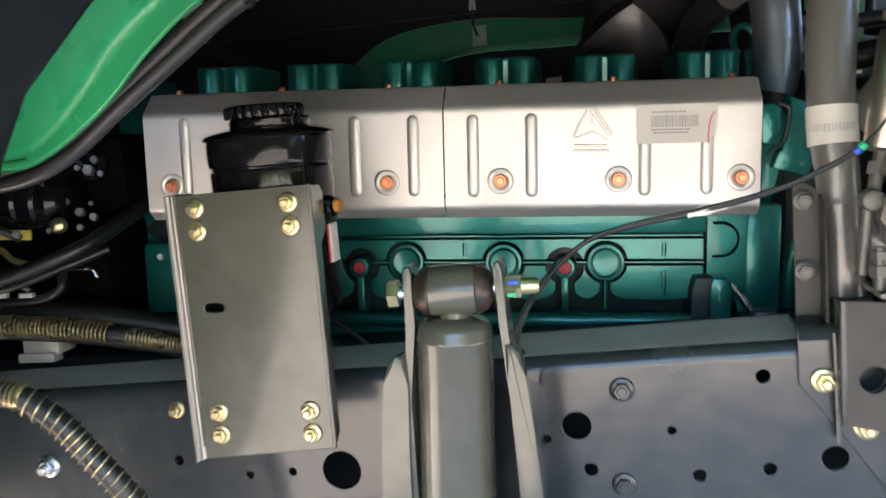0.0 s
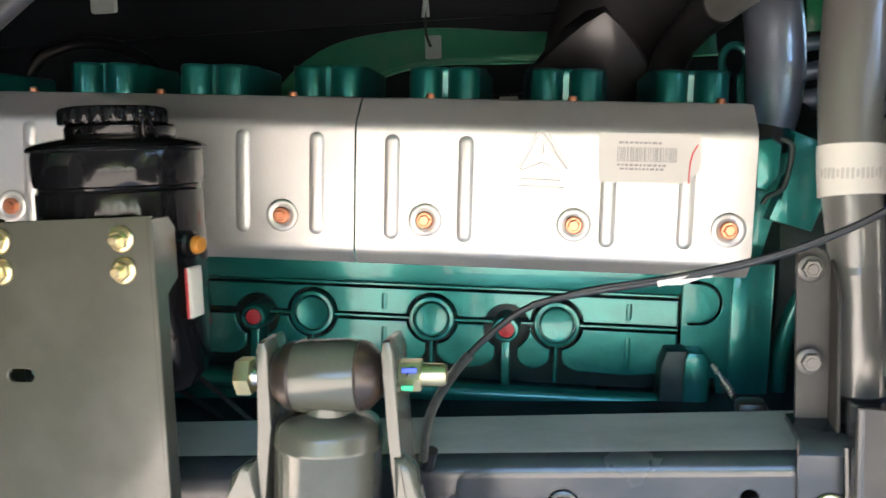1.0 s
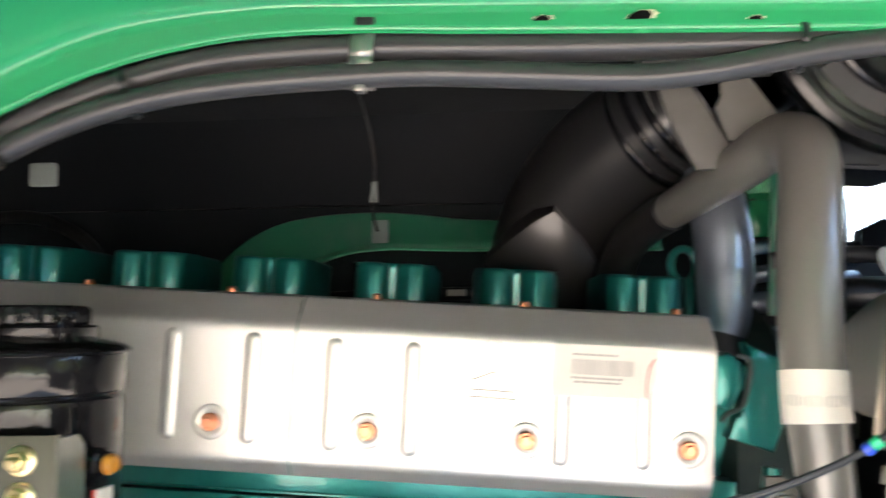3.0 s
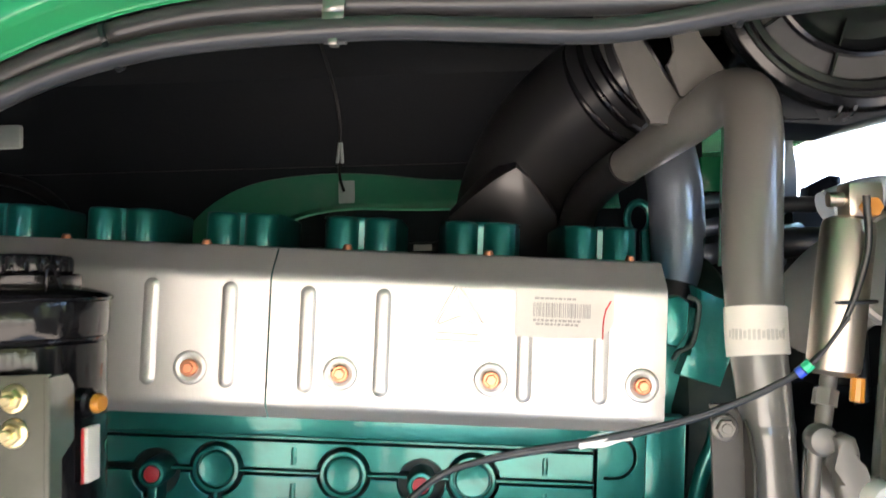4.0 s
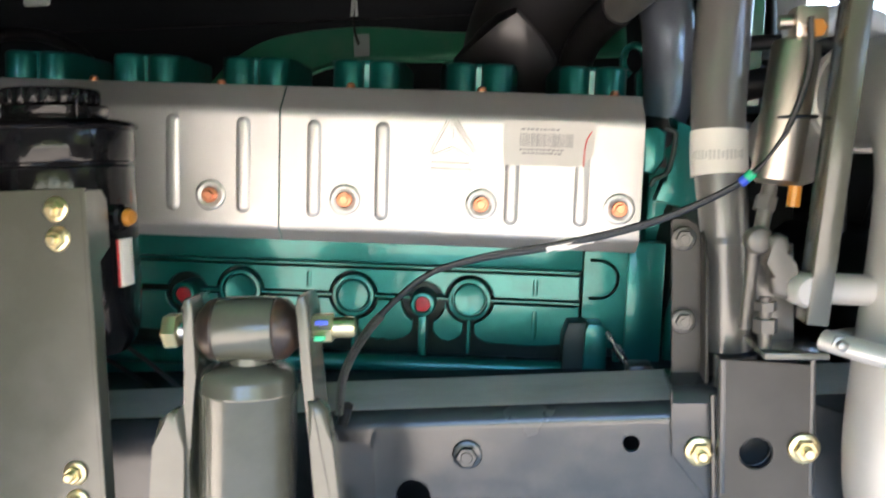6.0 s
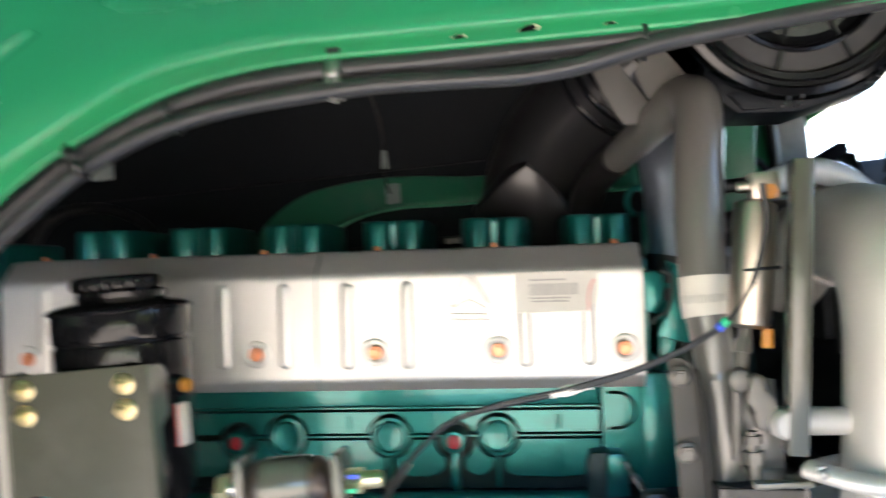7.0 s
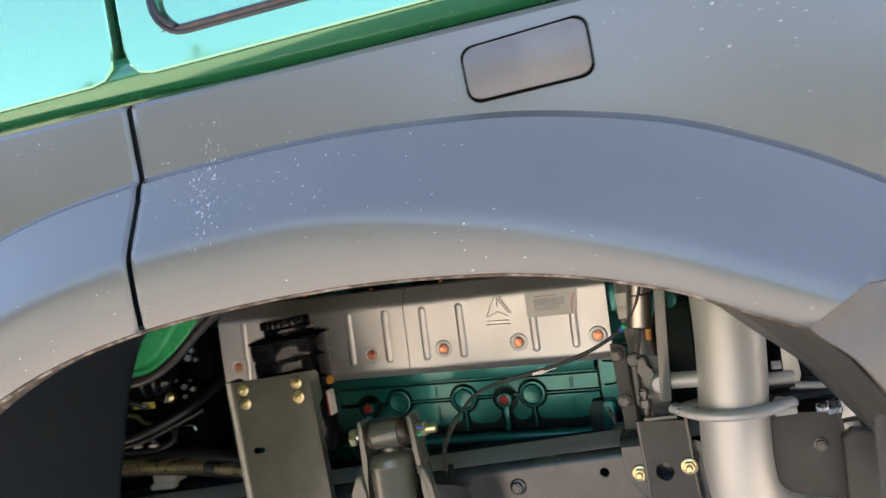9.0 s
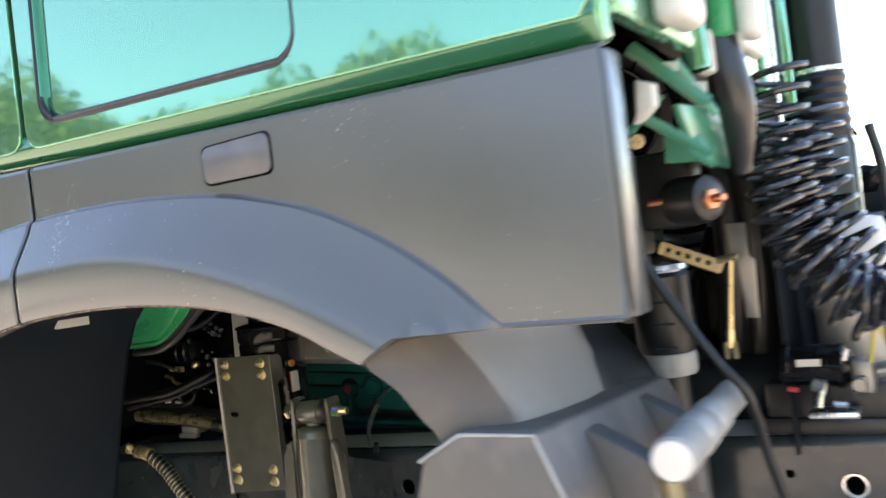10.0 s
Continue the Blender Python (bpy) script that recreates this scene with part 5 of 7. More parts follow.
for x0, x1 in ((GAP + .004, .497), (-.60, GAP - .004)):
    bm = bmesh.new()
    xs = [x0 + (x1 - x0) * k / 60 for k in range(61)]
    sweep(bm, [(x, panel_y(x) - .043 * .84, arch_z(x) - .0004) for x in xs], .0022, 8, 0)
    part("arch_lip", bm, DUST, cab, "dusty edge of the arch")
    bm = bmesh.new()
    cols = []
    for x in xs:
        yp, za = panel_y(x), arch_z(x)
        cols.append([bm.verts.new(p) for p in ((x, yp - .034, za - .0022), (x, yp - .026, za - .0008), (x, yp - .012, za + .0012), (x, yp + .0005, za + .0025))])
    for a, b in zip(cols, cols[1:]):
        for i in range(3):
            bm.faces.new((a[i], a[i + 1], b[i + 1], b[i]))
    skin("arch_return", bm, DUST, cab, .001, (0, 0, -1), "dusty underside of the arch edge")
bm = bmesh.new()
box(bm, (GAP - .014, .196, 1.56), (GAP + .014, .202, 1.652))
prism(bm, [(.196, 1.58), (.160, 1.52), (.160, 1.440), (.168, 1.440), (.168, 1.52), (.203, 1.58)], GAP - .014, GAP + .014, m=YZ)
part("joint_backing", bm, LINER, cab)
bm = bmesh.new()
box(bm, (.779, .222, 1.379), (.787, .262, 1.632), .002)
part("rear_edge_fold", bm, GREY, cab)
# flap with its dark seal
YAW = Matrix.Translation((.320, panel_y(.320) - .0005, 1.6035)) @ Matrix.Rotation(radians(3.1), 4, "Z")
flap_m = YAW @ Matrix(((1, 0, 0, 0), (0, 0, -1, 0), (0, 1, 0, 0), (0, 0, 0, 1)))
bm = bmesh.new()
outer = []
for cx, cz, a0 in ((.0445, .0150, 0), (-.0445, .0118, 90), (-.0440, -.0155, 180), (.0445, -.0150, 270)):
    outer += [(cx + .0112 * math.cos(radians(a0 + 15 * k)), cz + .0110 * math.sin(radians(a0 + 15 * k))) for k in range(7)]
prism(bm, outer, -.003, .0018, m=flap_m)
seal = part("flap_seal", bm, FLATBLACK, cab, "black rubber seal")
bm = bmesh.new()
prism(bm, [(x * .958, y * .91) for x, y in outer], -.002, .0035, m=flap_m, bevel=.0014)
part("flap", bm, LIDGREY, cab, "small grey service flap")

# green side above the sill: two skins with a joint, the rear one with a pressed field
CY = .192
SIDE = Matrix.Translation((-.07, CY - .006, 0)) @ Matrix.Rotation(radians(1.6), 4, "Z") @ Matrix.Translation((.07, 0, 0)) @ facing(0)
field = []
for cx, cz, a0 in ((.408, 2.55, 0), (.03, 2.55, 90), (.010, 1.742, 180), (.402, 1.733, 270)):
    for k in range(7):
        a = radians(a0 + 15 * k)
        field.append((cx + .036 * math.cos(a) + (cz - 1.742) * .03, cz + .036 * math.sin(a)))
plate("rear_door_skin", [(-.0620, 1.706), (-.0590, 1.692), (-.050, 1.6825), (-.036, 1.6790), (.770, 1.6635), (.790, 1.69), (.790, 3.0), (-.03, 3.0)], [field], .012, CABGREEN, cab, SIDE, .0024)
bm = bmesh.new()
prism(bm, [(x, z) for x, z in field], -.012, -.0105, m=SIDE)
part("pressed_field", bm, CABGREEN, cab)
bm = bmesh.new()
low = [p for p in field if p[1] < 1.76]
low = sorted(low, key=lambda p: p[0])
sweep(bm, [SIDE @ Vector((x, z + .0055, -.004)) for x, z in low], .0042, 8, 2)
part("field_seal", bm, RUST, cab, "dark rubber strip along the pressed field")
bm = bmesh.new()
sweep(bm, [SIDE @ Vector((x, z, -.001)) for x, z in field + field[:1]], .0026, 8, 1)
part("field_bead", bm, RUBBER, cab)
plate("front_door_skin", [(-.80, 1.6945), (-.108, 1.6810), (-.092, 1.6835), (-.0815, 1.692), (-.0780, 1.710), (-.045, 3.0), (-.80, 3.0)], [], .012, CABGREEN, cab, SIDE, .0024)
bm = bmesh.new()
cols = []
for k in range(25):
    x = -.80 + 1.585 * k / 24
    z = top_z(x)
    yy = (SIDE @ Vector((x, 0, 0))).y
    prof = [(yy + .004, z + .045), (yy + .003, z + .026), (yy + .0035, z + .0225), (yy + .0045, z + .0205), (yy + .013, z + .0115), (yy + .0215, z + .003), (yy + .024, z + .0015), (yy + .034, z + .0015)]
    cols.append([bm.verts.new((x, y, zz)) for y, zz in prof])
for a, b in zip(cols, cols[1:]):
    for i in range(len(a) - 1):
        bm.faces.new((a[i], a[i + 1], b[i + 1], b[i]))
skin("sill_roll", bm, SILL, cab, label="rolled sill in green darkened for shade, with pale specks")

bm = bmesh.new()
box(bm, (-.80, .232, 1.665), (.78, .242, 3.0))
part("inner_side", bm, GREEN, cab)
# rear wall, roof, front and far side close the cab
bm = bmesh.new()
box(bm, (.770, .262, 1.668), (.795, 2.56, 3.0), .012)
part("rear_wall", bm, CABGREEN, cab)
bm = bmesh.new()
box(bm, (.762, .232, 1.640), (.786, .264, 3.0), .010, 3)
part("rear_pillar", bm, CABGREEN, cab)
for y in (.55, .93, 1.2):
    bm = bmesh.new()
    sweep(bm, [(.785, y, 1.69), (.790, y, 1.74), (.790, y, 2.9)], .016, 18, 4)
    part("pressed_rib", bm, CABGREEN, cab)
bm = bmesh.new()
box(bm, (-1.55, .22, 3.0), (.79, 2.56, 3.05), .01)
part("roof", bm, CABGREEN, cab)
bm = bmesh.new()
box(bm, (-1.56, .22, .55), (-1.50, 2.56, 3.0), .01)
part("front_wall", bm, CABGREEN, cab)
bm = bmesh.new()
box(bm, (-1.5, 2.53, 1.66), (.78, 2.56, 3.0))
part("far_side", bm, CABGREEN, cab)
bm = bmesh.new()
box(bm, (-1.5, .22, 1.10), (-.80, .23, 3.0))
box(bm, (-1.5, 2.52, .9), (-.80, 2.53, 3.0))
part("front_corner", bm, CABGREEN, cab)
# Unseen box added to keep sunlit ground out of the rail's reflection.
bm = bmesh.new()
box(bm, (-1.60, .20, .36), (-.84, .30, 1.10), .02)
part("unseen_bumper", bm, GREY, cab)

# green wheel arch under the floor, near and far
EDGE = ((-.80, 1.312), (-.71, 1.315), (-.66, 1.319), (-.608, 1.343), (-.551, 1.381), (-.500, 1.427), (-.445, 1.468), (-.395, 1.495), (-.29, 1.537), (-.20, 1.555), (-.112, 1.558), (-.02, 1.554), (.085, 1.5500), (.19, 1.5465), (.29, 1.544), (.45, 1.544))
FOLD = ((-.80, 1.322), (-.709, 1.324), (-.669, 1.335), (-.627, 1.362), (-.584, 1.402), (-.540, 1.448), (-.488, 1.485), (-.42, 1.519), (-.30, 1.567), (-.187, 1.581), (-.10, 1.580), (.085, 1.574), (.262, 1.567), (.45, 1.570))


def wheel_arch(y_in, y_out, s):
    """An arch skin: an upright flange up to a fold, then the underside out to the cab's side; s is the way out."""
    bm = bmesh.new()
    cols = []
    for k in range(241):
        x = -.80 + 1.24 * k / 240
        z, zf = curve_at(EDGE, x), curve_at(FOLD, x)
        slope = (curve_at(FOLD, x + .012) - curve_at(FOLD, x - .012)) / .024
        nx, nz = -slope / math.hypot(1, slope), 1 / math.hypot(1, slope)
        w = zf - z
        prof = [(x, y_in + s * .002, z + .012), (x, y_in + s * .0105, z + .001), (x, y_in + s * .0115, z), (x, y_in + s * .0095, z + w * .3), (x, y_in + s * .0055, z + w * .7), (x, y_in + s * .003, zf - .001)]
        for dy, h in ((.0055, .0032), (.012, .0052), (.03, .008), (.08, .012), (.16, .022), (.30, .040), (.45, .056)):
            prof.append((x + nx * h, y_in + s * dy, zf + nz * h))
        prof.append((x + nx * .07, y_out, zf + nz * .07))
        cols.append([bm.verts.new(p) for p in prof])
    for a, b in zip(cols, cols[1:]):
        for i in range(len(a) - 1):
            bm.faces.new((a[i], a[i + 1], b[i + 1], b[i]))
    return bm


arch = skin("wheel_arch", wheel_arch(.862, .225, -1), GREEN, cab, .003, (0, 0, -1), "bright green painted inner wheel arch", angle=62)
for x, z, r, lean in ((.027, 1.5635, .0058, 8), (.093, 1.5625, .0085, 12), (.169, 1.5575, .0048, 4)):
    m = along((x, .8548, z), (0, -1, -.25)) @ Matrix.Rotation(radians(lean), 4, "Z") @ Matrix.Diagonal((1, .48, 1, 1))
    rnd = random.Random(int(x * 1000))
    bm = bmesh.new()
    chip = [r * 1.22 * rnd.uniform(.95, 1.3) for k in range(22)]
    prism(bm, [(chip[k] * math.cos(2 * math.pi * k / 22), chip[k] * math.sin(2 * math.pi * k / 22) - r * .22) for k in range(22)], -.0012, .0007, m=m)
    chipped = part("chipped_rim", bm, CHIP, arch, "chipped pale primer round a punched hole")
    # No opening is cut: a black disc paints the shade inside.
    bm = bmesh.new()
    revolve(bm, [(r, -.0010), (r, .0013), (r * .92, .0015), (r * .88, .0012)], m, 22)
    part("hole_shade", bm, FLATBLACK, chipped, "black disc painted for the shade in a punched hole")
bm = bmesh.new()
sweep(bm, [(-.449, .737, 1.5295), (-.401, .731, 1.5514), (-.356, .725, 1.5714), (-.325, .722, 1.5865)], .0075, 12, 4)
part("arch_crease", bm, GREEN, arch)
bm = bmesh.new()
cols = []
for k in range(61):
    x = -.74 + 1.0 * k / 60
    z = curve_at(((-.74, 1.28), (-.68, 1.38), (-.634, 1.440), (-.573, 1.503), (-.506, 1.542), (-.428, 1.561), (-.305, 1.569), (-.216, 1.564), (-.10, 1.551), (.1, 1.545), (.26, 1.545)), x)
    lz = curve_at(((-.74, 1.06), (-.60, 1.26), (-.50, 1.385), (-.459, 1.434), (-.415, 1.462), (-.348, 1.485), (-.26, 1.494), (-.172, 1.491), (-.10, 1.489), (.26, 1.485)), x)
    w = z - lz
    cols.append([bm.verts.new((x, y, zz)) for y, zz in ((1.935, z + .003), (1.925, z), (1.921, z - w * .16), (1.919, z - w * .20), (1.912, z - w * .62), (1.905, lz + .012), (1.897, lz + .006), (1.890, lz + .0035), (1.8885, lz), (1.893, lz - .002), (1.93, lz + .002))])
for a, b in zip(cols, cols[1:]):
    for i in range(len(a) - 1):
        bm.faces.new((a[i], a[i + 1], b[i + 1], b[i]))
far = skin("far_arch_flange", bm, DEEPGREEN, cab, .003, (0, -1, 0), "green flange of the far wheel arch", angle=25)
bm = bmesh.new()
box(bm, (-.294, 1.905, 1.507), (-.262, 1.913, 1.553), .002)
part("flange_tab", bm, PALE, far, "pale tab riveted to the flange")

# dark floor tunnel over the engine
tn = thing("engine_tunnel", (0, 1.38, 1.75), "black sound-deadened tunnel under the cab floor", "tunnel lining")
bm = bmesh.new()
sheet(bm, [(.868, 1.57), (.870, 1.66), (.90, 1.76), (.98, 1.80), (1.78, 1.80), (1.88, 1.76), (1.90, 1.66), (1.90, 1.58)], -1.45, .40, .01)
part("tunnel_skin", bm, TUNNEL, tn)
bm = bmesh.new()
box(bm, (-1.47, .24, .95), (-1.40, 2.5, 1.80))
part("front_bulkhead", bm, TUNNEL, tn)
# Next four: added dark walls that shut out bright sky and ground.
bm = bmesh.new()
box(bm, (-1.45, 1.935, .35), (.43, 1.96, 1.62))
box(bm, (.43, 1.935, .35), (.585, 1.96, 1.36))
part("far_dark_wall", bm, TUNNEL, tn)
bm = bmesh.new()
box(bm, (.39, .25, 1.89), (.77, 2.52, 1.93))
box(bm, (.39, .85, 1.80), (.41, 1.92, 1.90))
part("floor_underside", bm, TUNNEL, tn)
bm = bmesh.new()
box(bm, (.765, .98, 1.04), (.772, 1.80, 1.70))
part("rear_dark_sheet", bm, TUNNEL, tn)
bm = bmesh.new()
box(bm, (-1.45, .75, .0), (-1.40, 1.95, 1.0))
part("lower_bulkhead", bm, TUNNEL, tn)
for y0, x0 in ((1.30, -.30), (1.55, .02), (1.2, -.6)):
    bm = bmesh.new()
    sweep(bm, [(x0 - .25, y0, 1.79), (x0 - .05, y0, 1.765), (x0 + .12, y0 - .02, 1.75), (x0 + .2, y0, 1.79)], .05, 12, 5)
    part("pressed_swage", bm, TUNNEL, tn)
bh = thing("breather_hose", (-.85, 1.62, 1.40), "black breather hose looped behind the rocker covers", "hose")
bm = bmesh.new()
sweep(bm, [(-1.0, 1.62, 1.42), (-.944, 1.62, 1.506), (-.904, 1.62, 1.527), (-.852, 1.62, 1.536), (-.784, 1.62, 1.525), (-.716, 1.62, 1.484), (-.67, 1.62, 1.40)], .011, 12, 8)
part("hose", bm, RUBBER, bh)
wt = thing("hanging_wire", (-.288, 1.9, 1.53), "thin black wire with two pale crimp sleeves", "wire")
bm = bmesh.new()
sweep(bm, [(-.278, 1.60, 1.79), (-.281, 1.80, 1.72), (-.284, 1.88, 1.66), (-.288, 1.885, 1.60), (-.286, 1.882, 1.555), (-.278, 1.88, 1.528)], .0028, 8, 6)
part("wire", bm, RUBBER, wt)
bm = bmesh.new()
cyl(bm, (-.291, 1.882, 1.585), (-.286, 1.883, 1.625), .0035, seg=8)
cyl(bm, (-.281, 1.882, 1.585), (-.283, 1.883, 1.625), .0035, seg=8)
part("crimp_sleeve", bm, PALE, wt)
bm = bmesh.new()
box(bm, (-.915, 1.75, 1.61), (-.862, 1.765, 1.655), .006)
tagged(part("pale_pad", bm, PALE), "small pale plastic pad on the dark tunnel wall", "pad")

# black front wheel liner
ln = thing("wheel_liner", (-.6, .45, .8), "matt black plastic front wheel liner", "wheel liner")
bm = bmesh.new()
LP = ((-.80, .70), (-.735, .86), (-.690, .98), (-.640, 1.146), (-.575, 1.327), (-.540, 1.388), (-.418, 1.500), (-.525, 1.558), (-.60, 1.60))
cols = []
for y in (.185, .20, .35, .55, .69, .70):
    cols.append([bm.verts.new((x, y, z)) for x, z in LP])
for a, b in zip(cols, cols[1:]):
    for i in range(len(a) - 1):
        bm.faces.new((a[i], a[i + 1], b[i + 1], b[i]))
skin("liner_shell", bm, LINER, ln, .004, (1, 0, 0), angle=60)
bm = bmesh.new()
sweep(bm, [(x + .002, .186, z) for x, z in LP[1:7]], .004, 8, 4)
part("edge_lip", bm, RUBBER, ln)
bm = bmesh.new()
box(bm, (-.522, .490, 1.402), (-.506, .560, 1.420), .001)
tagged(part("white_tag", bm, LABEL), "white paper tag on the black wheel liner", "tag")

# ---- conduits along the arch edge ----
hn = thing("conduit_pair", (0, .85, 1.4), "pair of dark plastic conduits clipped along the wheel arch edge", "conduits")
UP = [(-.80, .89, 1.315), (-.70, .885, 1.322), (-.625, .882, 1.348), (-.548, .88, 1.398), (-.478, .878, 1.443), (-.40, .872, 1.489), (-.34, .866, 1.514), (-.273, .862, 1.534), (-.198, .86, 1.547), (-.095, .86, 1.5500), (.0, .86, 1.5465), (.078, .86, 1.5445), (.15, .861, 1.5440), (.205, .862, 1.5440), (.287, .864, 1.548), (.42, .868, 1.556)]
LO = [(-.80, .885, 1.298), (-.70, .88, 1.303), (-.625, .877, 1.329), (-.548, .875, 1.380), (-.478, .872, 1.423), (-.40, .864, 1.469), (-.34, .858, 1.495), (-.274, .853, 1.5135), (-.197, .852, 1.5245), (-.078, .852, 1.5285), (.0, .852, 1.5250), (.077, .852, 1.5200), (.115, .852, 1.5205), (.152, .852, 1.5245), (.189, .853, 1.5310), (.226, .854, 1.5360), (.288, .856, 1.5410), (.42, .860, 1.549)]
for pts, r in ((UP, .0104), (LO, .0092)):
    bm = bmesh.new()
    sweep(bm, pts, r, 16, 8)
    part("conduit", bm, CONDUIT, hn)
for x, z, a, w in ((-.098, 1.5395, 3, .016), (-.270, 1.5235, -20, .005), (-.378, 1.490, -30, .009), (.198, 1.5375, 8, .005)):
    bm = bmesh.new()
    m = Matrix.Translation((x, .857, z)) @ Matrix.Rotation(radians(a), 4, "Y")
    ringpts = [m @ Vector((0, -.0125 * math.cos(radians(k)) * 1.0, (.0108 + (.010 if x < .1 else .0065) * math.cos(radians(a))) * math.sin(radians(k)))) for k in range(0, 361, 30)]
    ln2 = smooth_path(ringpts, 2)
    cols = [[bm.verts.new(p + m.to_3x3() @ Vector((dx, 0, 0))) for dx in (-w / 2, w / 2)] for p in ln2]
    for p, q in zip(cols, cols[1:]):
        bm.faces.new((p[0], p[1], q[1], q[0]))
    c = skin("clip_band", bm, WORN if w > .01 else RUBBER, hn, .0015, (0, -1, 0))
    if w > .008:
        bm = bmesh.new()
        box(bm, (-.0035, -.010, -.0235), (.0035, .000, -.0185), .001, m=m)
        part("clip_tail", bm, WORN if w > .01 else RUBBER, c)
    if w > .01:
        bm = bmesh.new()
        box(bm, (-.007, -.005, .018), (.007, .000, .031), .001, m=m)
        part("clip_hanger", bm, RUBBER, c)

# ---- rear mudguard and step ----
mg = thing("mudguard", (.57, .45, 1.0), "moulded grey plastic mudguard behind the wheel", "mudguard")
IN = [(.492, .178, 1.374), (.499, .176, 1.349), (.525, .187, 1.322), (.545, .198, 1.288), (.560, .206, 1.262), (.572, .21, 1.20), (.576, .21, 1.05)]
OUT = [(.556, .247, 1.374), (.570, .249, 1.357), (.590, .252, 1.331), (.609, .253, 1.303), (.624, .255, 1.274), (.636, .256, 1.20), (.64, .256, 1.05)]
IN2 = [(.425, 1.345), (.405, 1.308), (.451, 1.262), (.504, 1.212), (.540, 1.160), (.585, 1.098), (.612, 1.05)]
OUT2 = [(.470, 1.352), (.510, 1.335), (.545, 1.315), (.585, 1.268), (.612, 1.220), (.635, 1.150), (.660, 1.05)]
deep = [(x, .77, z) for x, z in OUT2 + IN2[::-1]]
front = OUT + IN[::-1]
ends = [[tuple(Vector(p).lerp(Vector(q), f)) for p, q in zip(front, deep)] for f in (.012, .30, .62, 1.0)]
# Inside painted darker, for the shade under the guard.
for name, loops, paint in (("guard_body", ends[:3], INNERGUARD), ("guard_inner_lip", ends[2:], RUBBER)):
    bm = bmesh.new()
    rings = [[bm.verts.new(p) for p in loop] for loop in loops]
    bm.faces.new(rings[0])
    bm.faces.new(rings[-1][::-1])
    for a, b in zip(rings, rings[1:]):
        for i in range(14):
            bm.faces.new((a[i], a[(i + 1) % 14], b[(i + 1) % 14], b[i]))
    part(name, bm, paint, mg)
bm = bmesh.new()
cols = []
for p, q in zip(smooth_path(IN, 6), smooth_path(OUT, 6)):
    a, b = Vector(p), Vector(q)
    cols.append([bm.verts.new(v) for v in (a + Vector((.004, .012, 0)), a + Vector((.0006, .002, 0)), a.lerp(b, .03) + Vector((0, -.0015, 0)), a.lerp(b, .35) + Vector((0, -.003, 0)), a.lerp(b, .7) + Vector((0, -.002, 0)), a.lerp(b, .97), b + Vector((.001, .003, 0)), b + Vector((0, .012, 0)))])
for a, b in zip(cols, cols[1:]):
    for i in range(len(a) - 1):
        bm.faces.new((a[i], a[i + 1], b[i + 1], b[i]))
skin("guard_band", bm, BAND, mg, .003, (0, -1, 0), "dusty outer face, browned for warm ground light", angle=40)
bm = bmesh.new()
cols = []
far_edge = [(.562, .58, 1.372), (.570, .59, 1.330), (.583, .59, 1.295), (.597, .585, 1.262), (.612, .58, 1.225), (.625, .58, 1.16), (.63, .58, 1.05)]
for p, q in zip(smooth_path(OUT, 6), smooth_path(far_edge, 6)):
    a, b = Vector(p) + Vector((.001, .004, 0)), Vector(q)
    cols.append([bm.verts.new(a.lerp(b, f) + Vector((h, 0, 0))) for f, h in ((0, 0), (.06, .006), (.3, .013), (.6, .015), (.9, .006), (1, 0))])
for a, b in zip(cols, cols[1:]):
    for i in range(len(a) - 1):
        bm.faces.new((a[i], a[i + 1], b[i + 1], b[i]))
skin("guard_back", bm, GUARDBACK, mg, .003, (1, 0, 0), "rounded back of the guard, in a paler grey as if lit", angle=60)
stp = thing("step_block", (.62, .4, 1.0), "grey plastic step corner with stiffening fins", "step")
bm = bmesh.new()
prof0 = [(.540, 1.246), (.591, 1.276), (.675, 1.275), (.704, 1.205), (.722, 1.0), (.50, 1.0), (.525, 1.2)]
prof1 = [(.595, 1.200), (.612, 1.222), (.660, 1.222), (.690, 1.16), (.71, 1.0), (.635, 1.0), (.605, 1.15)]
a = [bm.verts.new((x, .198, z)) for x, z in prof0]
b = [bm.verts.new((x - .01, .700, z + .012)) for x, z in prof1]
fs = [bm.faces.new(a), bm.faces.new(b[::-1])] + [bm.faces.new((a[i], a[(i + 1) % 7], b[(i + 1) % 7], b[i])) for i in range(7)]
bmesh.ops.bevel(bm, geom=list(bm.edges), offset=.006, segments=3, affect="EDGES", profile=.5)
part("step_shell", bm, GUARD, stp)
# Pale strip for the scuffed edge and the highlight along it.
bm = bmesh.new()
sweep(bm, [(x, .1985, z) for x, z in ((.5365, 1.2425), (.590, 1.2725), (.675, 1.2725), (.7025, 1.206))], .0022, 8, 0)
part("pale_edge", bm, ROD, stp, "pale scuffed front edge, its bluish highlight painted in")
for y, x0, z0 in ((.335, .672, 1.244), (.555, .652, 1.232)):
    bm = bmesh.new()
    prism(bm, [(x0 - .02, z0 + .002), (x0 + .012, z0 + .004), (x0 + .075, z0 - .030), (x0 + .078, z0 - .12), (x0, z0 - .12)], -.018, .018, m=facing(y), bevel=.004)
    part("fin", bm, GUARD, stp)
rod = thing("mudguard_rod", (.78, .29, 1.2), "round grey plastic sleeved mounting rod", "rod")
r0, r1 = Vector((.781, .285, 1.226)), Vector((.742, .70, 1.204))
bm = bmesh.new()
Lr = (r1 - r0).length
